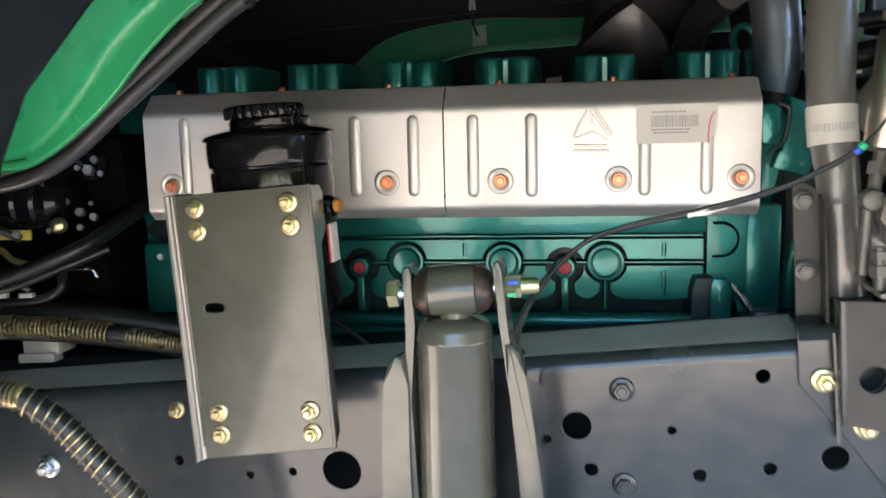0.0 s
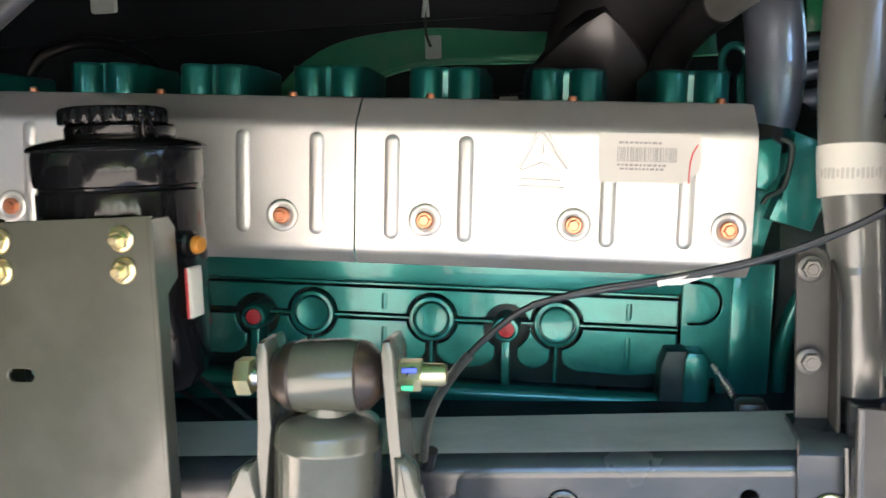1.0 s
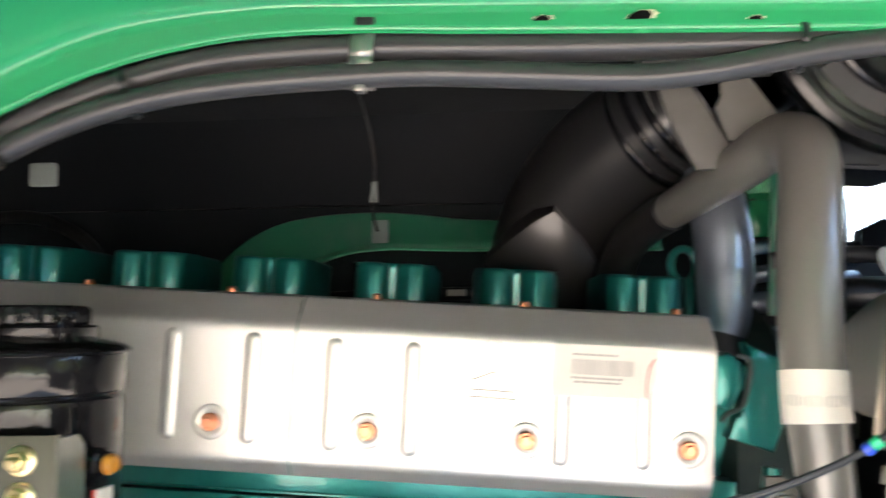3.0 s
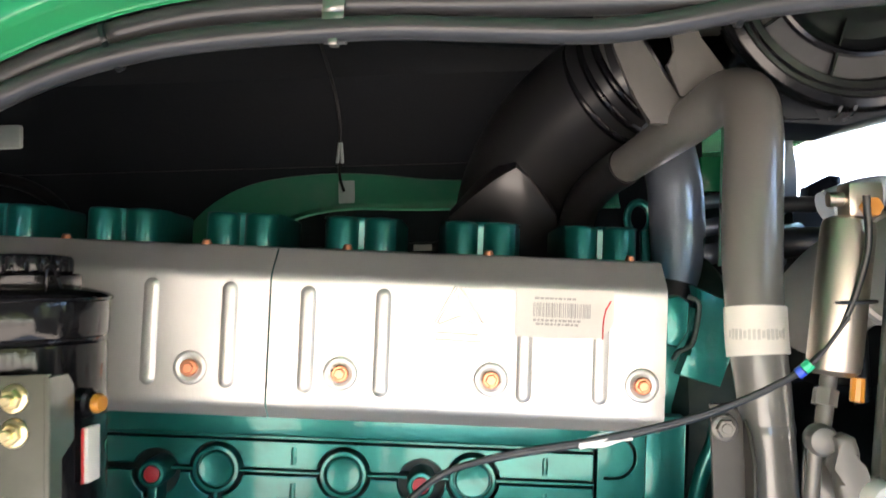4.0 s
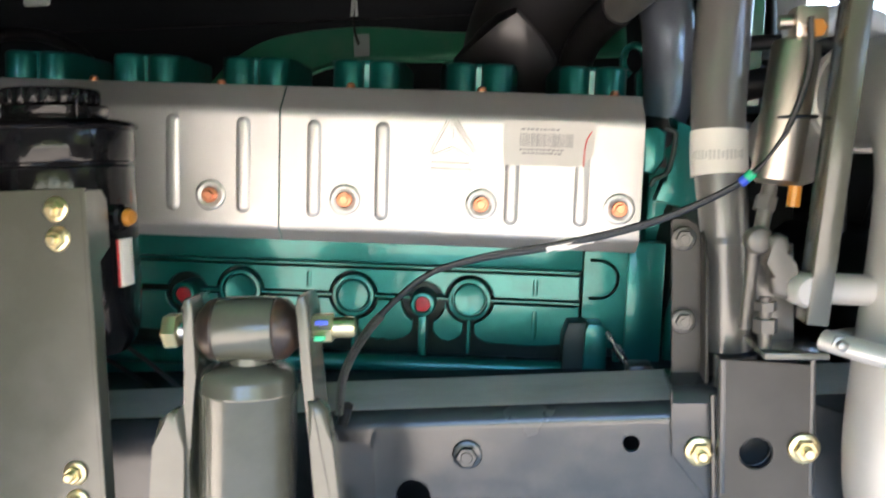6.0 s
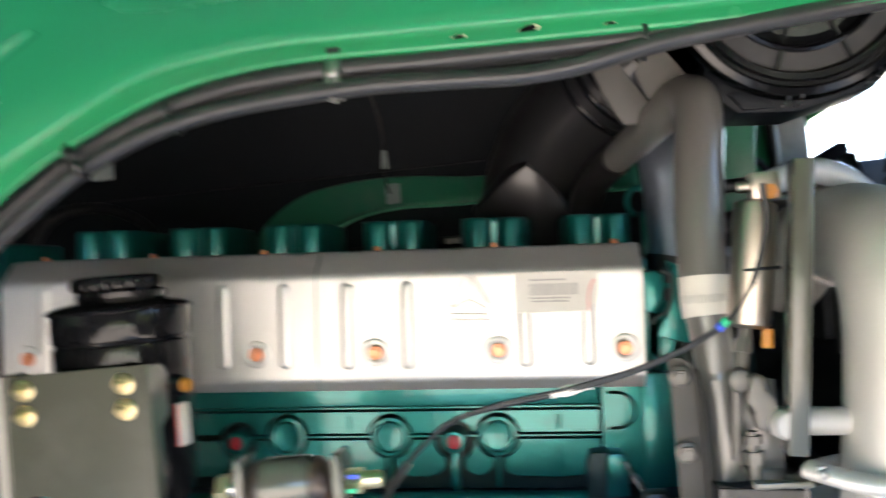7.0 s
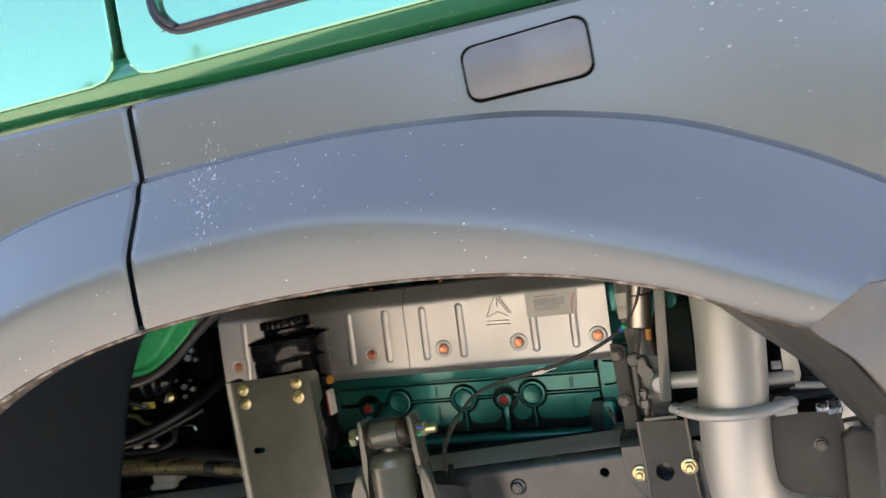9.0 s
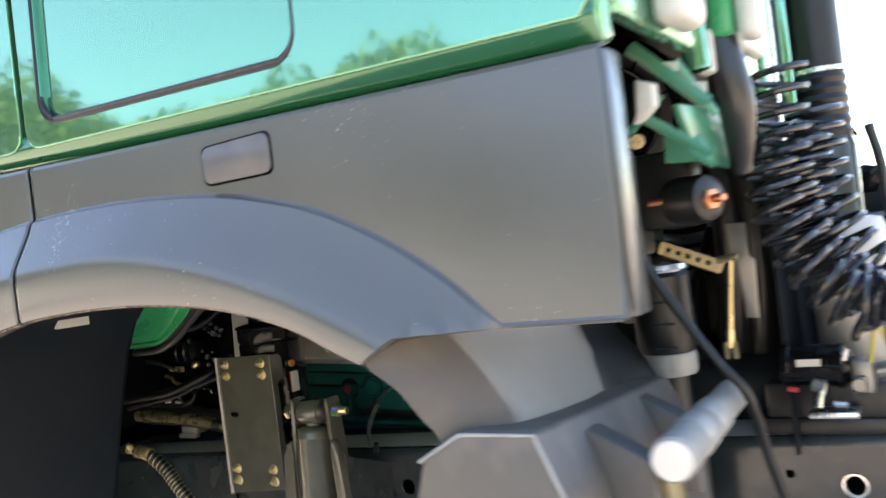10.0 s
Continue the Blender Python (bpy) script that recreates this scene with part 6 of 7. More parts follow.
revolve(bm, [(.0190, 0), (.0235, .004), (.0240, .085), (.0215, .090), (.0205, .094), (.0205, .102), (.0225, .106), (.0250, .112), (.0250, .165), (.0215, .170), (.0205, .178), (.0240, .184), (.0245, .26), (.0215, .265), (.0225, Lr)], along(r0, r1 - r0), 32)
part("sleeve", bm, ROD, rod)
bm = bmesh.new()
revolve(bm, [(.0195, -.0022), (.0205, -.0010), (.0205, .002)], along(r0, r1 - r0), 32)
part("end_cap", bm, LABEL, rod, "cream plastic end cap")
bm = bmesh.new()
cyl(bm, (.772, .31, 1.17), (.772, .30, 1.205), .012, seg=6)
part("rod_nut", bm, ZINC, rod, "yellow zinc nut")

# ---- behind the cab ----
asp = thing("cab_air_spring", (.62, .82, 1.15), "black cab air spring on a grey cup", "air spring")
bm = bmesh.new()
revolve(bm, [(.043, 1.252), (.0475, 1.262), (.0485, 1.30), (.0475, 1.34), (.048, 1.375), (.043, 1.382)], Matrix.Translation((.619, .82, 0)), 36)
part("bellows", bm, RUBBER, asp)
bm = bmesh.new()
revolve(bm, [(.026, 1.212), (.041, 1.215), (.044, 1.222), (.0445, 1.25), (.040, 1.254)], Matrix.Translation((.619, .82, 0)), 32)
part("piston_cup", bm, ROD, asp)
bm = bmesh.new()
revolve(bm, [(.045, 1.382), (.047, 1.386), (.045, 1.394), (.02, 1.398)], Matrix.Translation((.619, .82, 0)), 32)
cyl(bm, (.59, .79, 1.39), (.59, .79, 1.408), .012, seg=12)
part("top_plate", bm, BRIGHT, asp)
for z in (1.335, 1.30, 1.262):
    bm = bmesh.new()
    box(bm, (.612, .7705, z), (.650, .7725, z + .0035))
    part("moulded_mark", bm, FRAME, asp)
bm = bmesh.new()
cyl(bm, (.621, .82, 1.0), (.619, .82, 1.214), .030, seg=20)
part("damper_tube", bm, RUBBER, asp)
cmn = thing("cab_mount", (.73, .6, 1.42), "black cab mount bush with a brass-coloured bolt", "cab mount")
bm = bmesh.new()
revolve(bm, [(.018, -.035), (.030, -.030), (.033, -.02), (.033, .02), (.030, .03), (.018, .035)], along((.744, .61, 1.487), (1, -.5, 0)), 28)
box(bm, (.66, .62, 1.452), (.74, .70, 1.56), .01)
box(bm, (.655, .58, 1.42), (.672, .66, 1.56), .004)
part("bush_housing", bm, RUBBER, cmn)
bm = bmesh.new()
prism(bm, [(.0145 * math.cos(radians(60 * k)), .0145 * math.sin(radians(60 * k))) for k in range(6)], -.004, .014, m=along((.766, .594, 1.485), (1, -.5, 0)), bevel=.001)
revolve(bm, [(.006, 0), (.006, .03), (.004, .032)], along((.766, .594, 1.485), (1, -.5, 0)), 12)
part("mount_bolt", bm, COPPER, cmn, "brass-coloured bolt")
bm = bmesh.new()
cyl(bm, (.690, .60, 1.49), (.712, .595, 1.49), .005, seg=10)
part("bolt_shank", bm, COPPER, cmn, "brass-coloured bolt")
bm = bmesh.new()
cyl(bm, (.69, .58, 1.575), (.694, .565, 1.573), .010, seg=12)
part("bolt_cap", bm, ZINC, cmn)
lk = thing("levelling_link", (.74, .76, 1.25), "yellow zinc levelling link on a perforated arm", "link")
lm = Matrix.Translation((.643, .765, 1.423)) @ Matrix.Rotation(radians(24), 4, "Y")
plate("perforated_arm", rounded(0, -.009, .100, .011, .003, 3), [circle(.014 + .016 * k, .001, .0048, 12) for k in range(5)], .003, ZINC, lk, lm @ facing(0), .0004)
bm = bmesh.new()
cyl(bm, (.750, .765, 1.398), (.734, .765, 1.280), .0042, seg=10)
cyl(bm, (.733, .765, 1.262), (.735, .765, 1.288), .0062, seg=6)
cyl(bm, (.728, .765, 1.395), (.758, .765, 1.397), .006, seg=10)
box(bm, (.724, .76, 1.245), (.729, .77, 1.270))
box(bm, (.737, .76, 1.245), (.742, .77, 1.270))
part("link_rod", bm, ZINC, lk)
bm = bmesh.new()
prism(bm, [(.740, 1.448), (.768, 1.446), (.768, 1.395), (.776, 1.388), (.772, 1.300), (.754, 1.302), (.752, 1.39), (.742, 1.398)], 0, .004, m=facing(.80), bevel=.001)
part("valve_bracket", bm, WORN, lk)
bc = thing("breather_cable", (.7, .6, 1.1), "black hose hanging beside the cab air spring", "hose")
bm = bmesh.new()
sweep(bm, [(.660, .60, 1.468), (.664, .60, 1.439), (.678, .60, 1.398), (.707, .60, 1.345), (.754, .60, 1.270), (.782, .605, 1.232), (.791, .62, 1.190), (.792, .66, 1.12), (.80, .72, 1.02)], .0068, 12, 8)
part("hose", bm, RUBBER, bc)
bm = bmesh.new()
cyl(bm, (.655, .60, 1.490), (.662, .60, 1.450), .0085, seg=12)
part("hose_end", bm, BRIGHT, bc)


def helix(path, r, turns, tube, phase=0.0, steps=14):
    """A coiled line round a path."""
    line = smooth_path(path, 24)
    n = int(turns * steps)
    pts, x = [], None
    for k in range(n + 1):
        f = k / n * (len(line) - 1)
        i = min(int(f), len(line) - 2)
        p = line[i].lerp(line[i + 1], f - i)
        d = (line[min(i + 2, len(line) - 1)] - line[max(i - 1, 0)]).normalized()
        if x is None:
            x = Vector((1, 0, 0))
        x = (x - d * x.dot(d)).normalized()
        y = d.cross(x)
        a = 2 * math.pi * k / steps + phase
        pts.append(p + r * (math.cos(a) * x + math.sin(a) * y))
    bm = bmesh.new()
    sweep(bm, pts, tube, 8, 0)
    return bm


ch = thing("coiled_air_lines", (.87, .8, 1.3), "black coiled air lines hanging behind the cab", "air lines")
AXIS = ((.846, .78, 1.665), (.841, .78, 1.600), (.838, .78, 1.540), (.841, .78, 1.474), (.860, .78, 1.405), (.900, .78, 1.345), (.955, .785, 1.315), (1.08, .80, 1.325))
for k, (o, r, turns, cut) in enumerate((((0, 0, 0), .0355, 15, 0), ((.016, .05, -.02), .038, 13.5, 1), ((-.016, -.035, .0), .035, 11.5, 2), ((.034, .085, .01), .037, 13, 1), ((-.004, .03, -.03), .041, 10.5, 2))):
    path = [Vector(o) + Vector(p) for p in AXIS[cut:]]
    part("coil", helix(path, r, turns, .0052, k * 1.7, 16), COIL, ch)
bm = bmesh.new()
sweep(bm, [(.797, .62, 1.74), (.800, .62, 1.715), (.804, .62, 1.677), (.810, .62, 1.639), (.814, .625, 1.600), (.810, .64, 1.560), (.802, .66, 1.520)], lambda t: .010 + .016 * math.sin(min(1, .10 + t * .95) * 2.8), 20, 8)
part("sleeve_hose", bm, HOSE, ch)
sk = thing("intake_stack", (.835, 1.3, 1.0), "black air intake stack with a bellows joint", "intake stack")
sx = Matrix.Translation((.836, 1.3, 0))
bm = bmesh.new()
revolve(bm, [(.047, 1.715), (.047, 2.6)], sx, 32)
part("stack_tube", bm, RUBBER, sk)
bm = bmesh.new()
revolve(bm, [(.046 + (.004 if k % 2 else 0), 1.585 + .0105 * k) for k in range(13)], sx, 32)
part("bellows", bm, RUBBER, sk)
bm = bmesh.new()
revolve(bm, [(.048, 1.712), (.0505, 1.713), (.0505, 1.722), (.048, 1.723)], sx, 32)
part("clamp_ring", bm, BRIGHT, sk)
bm = bmesh.new()
revolve(bm, [(.050, 1.05), (.050, 1.565), (.046, 1.585)], Matrix.Translation((.838, 1.3, 0)), 32)
part("lower_pipe", bm, FRAME, sk)
bm = bmesh.new()
sweep(bm, [(.912, 1.3, 1.60), (.925, 1.3, 1.52), (.93, 1.3, 1.40), (.93, 1.3, 1.1)], .010, 10, 5)
part("guard_rod", bm, FRAME, sk)
gr = thing("grab_rail", (.80, 1.0, 1.5), "bright metal strip standing behind the cab", "rail")
bm = bmesh.new()
sweep(bm, [(.806, 1.0, 1.95), (.806, 1.0, 1.775), (.805, 1.0, 1.68), (.805, 1.0, 1.56)], .0085, 12, 3, flat=lambda t: (1.0, .5))
part("strip", bm, BRIGHT, gr)
tk = thing("silver_tank", (.87, 1.15, 1.2), "pale grey cylinder behind the coiled lines", "tank")
bm = bmesh.new()
revolve(bm, [(.03, 0), (.06, .008), (.066, .02), (.066, .24), (.06, .255), (.03, .262)], Matrix.Translation((.868, 1.12, 1.17)), 32)
part("tank_body", bm, SILVER, tk)
pm = thing("tilt_pump", (.80, .97, 1.10), "black cylinder pump with bright fittings on the chassis rail", "pump")
bm = bmesh.new()
revolve(bm, [(.030, 0), (.036, .004), (.037, .012), (.037, .016), (.035, .018), (.035, .088), (.0375, .090), (.0375, .100), (.030, .104), (.024, .112)], along((.758, .99, 1.195), (1, -.05, -.06)), 32)
part("pump_body", bm, BLACK, pm)
bm = bmesh.new()
box(bm, (.788, .952, 1.195), (.826, .954, 1.207))
part("pump_label", bm, LABEL, pm)
bm = bmesh.new()
box(bm, (.868, .965, 1.145), (.900, 1.02, 1.200), .005)
box(bm, (.872, .952, 1.150), (.890, .970, 1.176), .003)
part("valve_block", bm, WORN, pm)
for p, q, r, sg in (((.905, .98, 1.18), (.94, .98, 1.185), .014, 14), ((.88, .94, 1.165), (.88, .958, 1.165), .010, 8), ((.815, .945, 1.128), (.825, .96, 1.168), .007, 8), ((.81, .96, 1.165), (.828, .958, 1.160), .012, 8), ((.86, .95, 1.205), (.866, .95, 1.222), .006, 8), ((.84, .945, 1.135), (.86, .945, 1.133), .006, 8)):
    bm = bmesh.new()
    cyl(bm, p, q, r, seg=sg)
    part("pump_fitting", bm, WORN if r > .008 else BRIGHT, pm)
bm = bmesh.new()
box(bm, (.80, .94, 1.11), (.875, .985, 1.122), .003)
part("pump_foot", bm, BRIGHT, pm)
bm = bmesh.new()
sweep(bm, [(.90, .95, 1.20), (.915, .94, 1.26), (.93, .95, 1.22), (.94, .96, 1.19)], .0035, 10, 6)
part("pale_line", bm, YELLOW, pm, "pale yellow air line")
bm = bmesh.new()
cyl(bm, (.770, .955, 1.158), (.786, .955, 1.156), .0045, seg=12)
part("red_plug", bm, REDINK, pm, "red plastic plug")
bm = bmesh.new()
box(bm, (.70, .992, 1.07), (.96, 1.07, 1.10), .006)
box(bm, (.72, 1.0, 1.09), (.95, 1.06, 1.16), .01)
part("pump_base", bm, RUBBER, pm)
rb = thing("cab_rear_bracket", (.80, .4, 1.55), "green painted bracket and struts at the cab's lower rear", "bracket")
bm = bmesh.new()
prism(bm, [(.47, 1.60), (.86, 1.62), (.84, 1.56), (.72, 1.525), (.58, 1.53), (.50, 1.565)], .772, .782, m=YZ, bevel=.003)
part("gusset", bm, DEEPGREEN, rb)
bm = bmesh.new()
prism(bm, [(.740, 1.536), (.792, 1.532), (.790, 1.556), (.778, 1.572), (.742, 1.577)], 0, .035, m=facing(.56), bevel=.003)
part("mount_plate", bm, DEEPGREEN, rb)
for p, q, r in (((.738, .45, 1.674), (.820, .45, 1.591), .0085), ((.740, .45, 1.592), (.816, .45, 1.534), .0065), ((.722, .46, 1.575), (.765, .46, 1.612), .005), ((.770, .52, 1.66), (.802, .56, 1.59), .006), ((.778, .50, 1.545), (.806, .50, 1.522), .004)):
    bm = bmesh.new()
    sweep(bm, [p, Vector(p).lerp(Vector(q), .5), q], r, 10, 2, flat=lambda t: (.55, 1.0))
    part("strut", bm, DEEPGREEN, rb)
# Pale triangles added for bright spots between the struts, not known parts.
for tab in (((.770, 1.652), (.786, 1.648), (.784, 1.630)), ((.800, 1.622), (.816, 1.618), (.815, 1.596))):
    bm = bmesh.new()
    prism(bm, list(tab), 0, .003, m=facing(.47), bevel=.0005, seg=1)
    part("bright_spot", bm, WHITEBLOCK, rb, "pale triangle put in for a bright spot between the struts")
pb = thing("cab_latch_block", (.80, .45, 1.66), "pale moulded plastic block on the cab's rear wall", "block")
bm = bmesh.new()
box(bm, (.798, .345, 1.668), (.838, .43, 1.85), .015, 3)
part("block_body", bm, WHITEBLOCK, pb)
bm = bmesh.new()
box(bm, (.798, .70, 1.690), (.822, .84, 1.88), .011, 3)
part("block_body", bm, WHITEBLOCK, pb)
bm = bmesh.new()
box(bm, (.779, .575, 1.645), (.802, .63, 1.703), .006, 2)
part("block_body", bm, WHITEBLOCK, pb)
bm = bmesh.new()
box(bm, (.797, .59, 1.690), (.828, .65, 1.86), .012, 3)
part("green_cap", bm, GREEN, pb, "green plastic cover")
bm = bmesh.new()
box(bm, (.829, .60, 1.684), (.860, .65, 1.86), .013, 3)
part("block_body", bm, WHITEBLOCK, pb)
bm = bmesh.new()
prism(bm, [(.748, 1.630), (.768, 1.622), (.767, 1.596), (.752, 1.584), (.741, 1.580), (.750, 1.598)], -.012, .012, m=facing(.43), bevel=.003)
part("block_tongue", bm, WHITEBLOCK, pb)

# ---- things in front of the engine, low at the truck's nose ----
dh = thing("spring_hose", (-.62, .8, .85), "dark hose in a bright wire spring with a brass end", "hose")
hp = [(-.716, .79, 1.066), (-.675, .792, 1.062), (-.632, .80, 1.025), (-.607, .805, .990), (-.577, .81, .950), (-.552, .82, .90), (-.53, .83, .82), (-.52, .84, .78)]
bm = bmesh.new()
sweep(bm, hp, .0140, 14, 8)
part("hose", bm, RUBBER, dh)
part("wire_spring", helix(hp[1:], .0152, 27, .0013), ZINC, dh, "bright wire spring")
bm = bmesh.new()
for k in range(7):
    p = Vector((-.708 + .0065 * k, .791, 1.069 - .0012 * k))
    revolve(bm, [(.0125, -.002), (.0158, -.001), (.0158, .001), (.0125, .002)], along(p, (1, 0, -.2)), 18, True)
tagged(part("end_coil", bm, ZINC, dh), "yellow zinc spring turns", kind="stuff")
bm = bmesh.new()
cyl(bm, (-.745, .79, 1.074), (-.71, .79, 1.07), .010, seg=14)
part("brass_end", bm, ZINC, dh)
bm = bmesh.new()
cyl(bm, (-.725, .79, 1.07), (-.725, .775, 1.09), .007, seg=10)
part("bleed_nipple", bm, ZINC, dh)
cw = thing("corrugated_conduit", (-.8, 1.05, 1.05), "brass-coloured corrugated conduit in front of the engine", "conduit")
bm = bmesh.new()
sp = smooth_path([(-1.02, 1.04, 1.098), (-.889, 1.038, 1.093), (-.78, 1.04, 1.084), (-.68, 1.05, 1.066), (-.60, 1.06, 1.047), (-.52, 1.08, 1.02)], 16)
for k in range(len(sp) - 1):
    if 41 < k < 46:
        continue
    r = .0158 if k < 44 else .0132
    revolve(bm, [(r - .0032, -.0016), (r - .0004, -.0011), (r, -.0004), (r, .0004), (r - .0004, .0011), (r - .0032, .0016)], along(sp[k], sp[k + 1] - sp[k]), 16, False)
tagged(part("corrugation", bm, BRASSHOSE, cw), "brass-coloured rings", kind="stuff")
bm = bmesh.new()
sweep(bm, sp, .0108, 12, 0)
part("tube_core", bm, RUBBER, cw)
bm = bmesh.new()
sweep(bm, [Vector(p) + Vector((0, .03, .012)) for p in sp[::8]], .018, 12, 3)
part("sheath", bm, RUBBER, cw)
bm = bmesh.new()
sweep(bm, [Vector(p) + Vector((0, .02, -.018)) for p in sp[::8]], .010, 12, 3)
part("sheath", bm, RUBBER, cw)
sol = thing("steering_gear", (-.85, 1.1, 1.1), "black steering gear and pump cluster with bright fittings", "steering gear")
bm = bmesh.new()
revolve(bm, [(.03, 0), (.042, .006), (.045, .02), (.045, .070), (.049, .073), (.0495, .083), (.045, .087), (.044, .105), (.047, .108), (.047, .116), (.042, .120), (.040, .138), (.030, .149), (.016, .152)], along((-.958, 1.135, 1.268), (1, -.10, -.03)), 40)
part("gear_drum", bm, BLACK, sol)
# Housing painted flat black for the deep shade behind the fittings.
bm = bmesh.new()
box(bm, (-.98, 1.14, 1.10), (-.77, 1.3, 1.235), .02)
box(bm, (-.82, 1.17, 1.24), (-.74, 1.3, 1.36), .02)
part("gear_housing", bm, FLATBLACK, sol)
bm = bmesh.new()
revolve(bm, [(.012, 0), (.026, .004), (.027, .035), (.018, .042)], along((-.795, 1.19, 1.315), (.15, -1, .1)), 24)
part("valve_cap", bm, BLACK, sol)
for pts, r in (([(-.832, 1.145, 1.352), (-.815, 1.14, 1.338), (-.80, 1.14, 1.322), (-.782, 1.14, 1.312)], .004), ([(-.842, 1.10, 1.300), (-.826, 1.095, 1.286), (-.818, 1.10, 1.262), (-.824, 1.10, 1.243)], .0045), ([(-.900, 1.06, 1.152), (-.870, 1.055, 1.148), (-.848, 1.055, 1.139), (-.846, 1.055, 1.122)], .003)):
    bm = bmesh.new()
    sweep(bm, pts, r, 10, 5)
    part("bright_line", bm, BRIGHT, sol, "bright metal line")
bm = bmesh.new()
revolve(bm, [(.004, -.013), (.010, -.009), (.0125, 0), (.010, .009), (.004, .013)], along((-.807, 1.085, 1.231), (.3, -1, .2)), 18)
part("ball_end", bm, ZINC, sol, "pale zinc ball end")
for p, r in (((-.821, 1.15, 1.325), .0075), ((-.797, 1.15, 1.336), .0065), ((-.786, 1.15, 1.306), .0085), ((-.806, 1.15, 1.312), .005), ((-.775, 1.15, 1.322), .006), ((-.812, 1.14, 1.345), .005), ((-.768, 1.15, 1.300), .005), ((-.840, 1.11, 1.236), .006), ((-.775, 1.13, 1.236), .0065), ((-.790, 1.12, 1.245), .007), ((-.715, 1.20, 1.160), .0055), ((-.865, 1.07, 1.222), .006), ((-.812, 1.12, 1.262), .0055), ((-.797, 1.125, 1.222), .0055), ((-.772, 1.12, 1.258), .0035), ((-.832, 1.10, 1.222), .005)):
    bm = bmesh.new()
    prism(bm, [(r * math.cos(radians(60 * j)), r * math.sin(radians(60 * j))) for j in range(6)], 0, r * 1.8, m=along(p, (.3, -1, .25)), bevel=.001, seg=1)
    part("bright_fitting", bm, WORN, sol)
bm = bmesh.new()
sweep(bm, [(-.91, 1.079, 1.223), (-.88, 1.078, 1.222), (-.852, 1.08, 1.2195)], .0075, 8, 4, flat=lambda t: (.25, 1))
part("yellow_tag", bm, YELLOW, sol, "yellow tag")
bm = bmesh.new()
sweep(bm, [(-.92, 1.07, 1.205), (-.893, 1.065, 1.200), (-.878, 1.065, 1.186), (-.855, 1.065, 1.179)], .0045, 10, 6)
part("brass_pipe", bm, ZINC, sol)
for pts, r in (([(-1.05, 1.02, 1.145), (-.93, 1.025, 1.157), (-.874, 1.03, 1.163), (-.803, 1.05, 1.181), (-.755, 1.09, 1.205), (-.73, 1.16, 1.235), (-.72, 1.24, 1.26)], .0115),
               ([(-1.05, 1.03, 1.120), (-.93, 1.035, 1.140), (-.86, 1.04, 1.150), (-.80, 1.06, 1.168), (-.74, 1.10, 1.19)], .0065),
               ([(-1.0, 1.05, 1.128), (-.894, 1.05, 1.124), (-.83, 1.05, 1.127), (-.795, 1.05, 1.140), (-.792, 1.055, 1.155), (-.80, 1.07, 1.172)], .0070),
               ([(-.97, 1.10, 1.32), (-.90, 1.09, 1.338), (-.83, 1.11, 1.33), (-.78, 1.15, 1.36), (-.75, 1.2, 1.42)], .008),
               ([(-.98, 1.06, 1.25), (-.93, 1.055, 1.245), (-.89, 1.06, 1.232), (-.865, 1.075, 1.215)], .006)):
    bm = bmesh.new()
    sweep(bm, pts, r, 12, 7)
    part("hose", bm, RUBBER, sol)
bm = bmesh.new()
sweep(bm, [(-.80, 1.08, 1.165), (-.775, 1.08, 1.1645), (-.758, 1.08, 1.162), (-.752, 1.08, 1.150)], .0018, 8, 4)
part("wire_hook", bm, BRIGHT, sol)
for x, z in ((-.885, 1.137), (-.842, 1.136)):
    bm = bmesh.new()
    box(bm, (x - .011, 1.036, z - .0035), (x + .011, 1.044, z + .0035), .001)
    part("pale_clip", bm, SILVER, sol)
bm = bmesh.new()
box(bm, (-.900, 1.085, 1.034), (-.838, 1.13, 1.060), .003)
box(bm, (-.905, 1.078, 1.024), (-.842, 1.10, 1.038), .002)
part("clamp_block", bm, SILVER, sol, "worn aluminium clamp block")
fan = thing("fan_shroud", (-.75, 1.4, 1.0), "black fan ring and belt drive ahead of the engine", "fan shroud")
bm = bmesh.new()
revolve(bm, [(.26, 0), (.28, .01), (.28, .10), (.25, .11), (.24, .02)], along((-.95, 1.52, 1.10), (1, 0, 0)), 48)
part("shroud_ring", bm, LINER, fan)
bm = bmesh.new()
revolve(bm, [(.05, 0), (.10, .01), (.10, .05), (.04, .06)], along((-.78, 1.36, 1.20), (1, 0, 0)), 32)
part("drive_pulley", bm, LINER, fan)
for y, z in ((1.33, 1.10), (1.30, 1.15)):
    bm = bmesh.new()
    sweep(bm, [(-.56, y - .19, z + .0), (-.452, y - .20, z - .045), (-.393, y - .20, z - .085), (-.34, y - .2, z - .13)], .003, 10, 5)
    part("oil_line", bm, RUBBER, fan)

# Unseen dark block added to hide sunlit ground between the rails.
gb = thing("gearbox", (.9, 1.4, .5), "unseen dark gearbox block and cross member that close the view between the rails", "gearbox")
bm = bmesh.new()
box(bm, (.46, 1.12, .55), (1.35, 1.68, 1.18), .05, 3)
part("gear_case", bm, LINER, gb)
bm = bmesh.new()
box(bm, (1.2, 1.0, .78), (1.32, 1.8, 1.0), .01)
part("cross_member", bm, FRAME, gb)
# Made-up dark risers that cover the sky behind the engine.
hh = thing("gap_filler_hose", (.68, 1.2, 1.2), "fat black hoses added to fill a bright gap behind the engine", "hose")
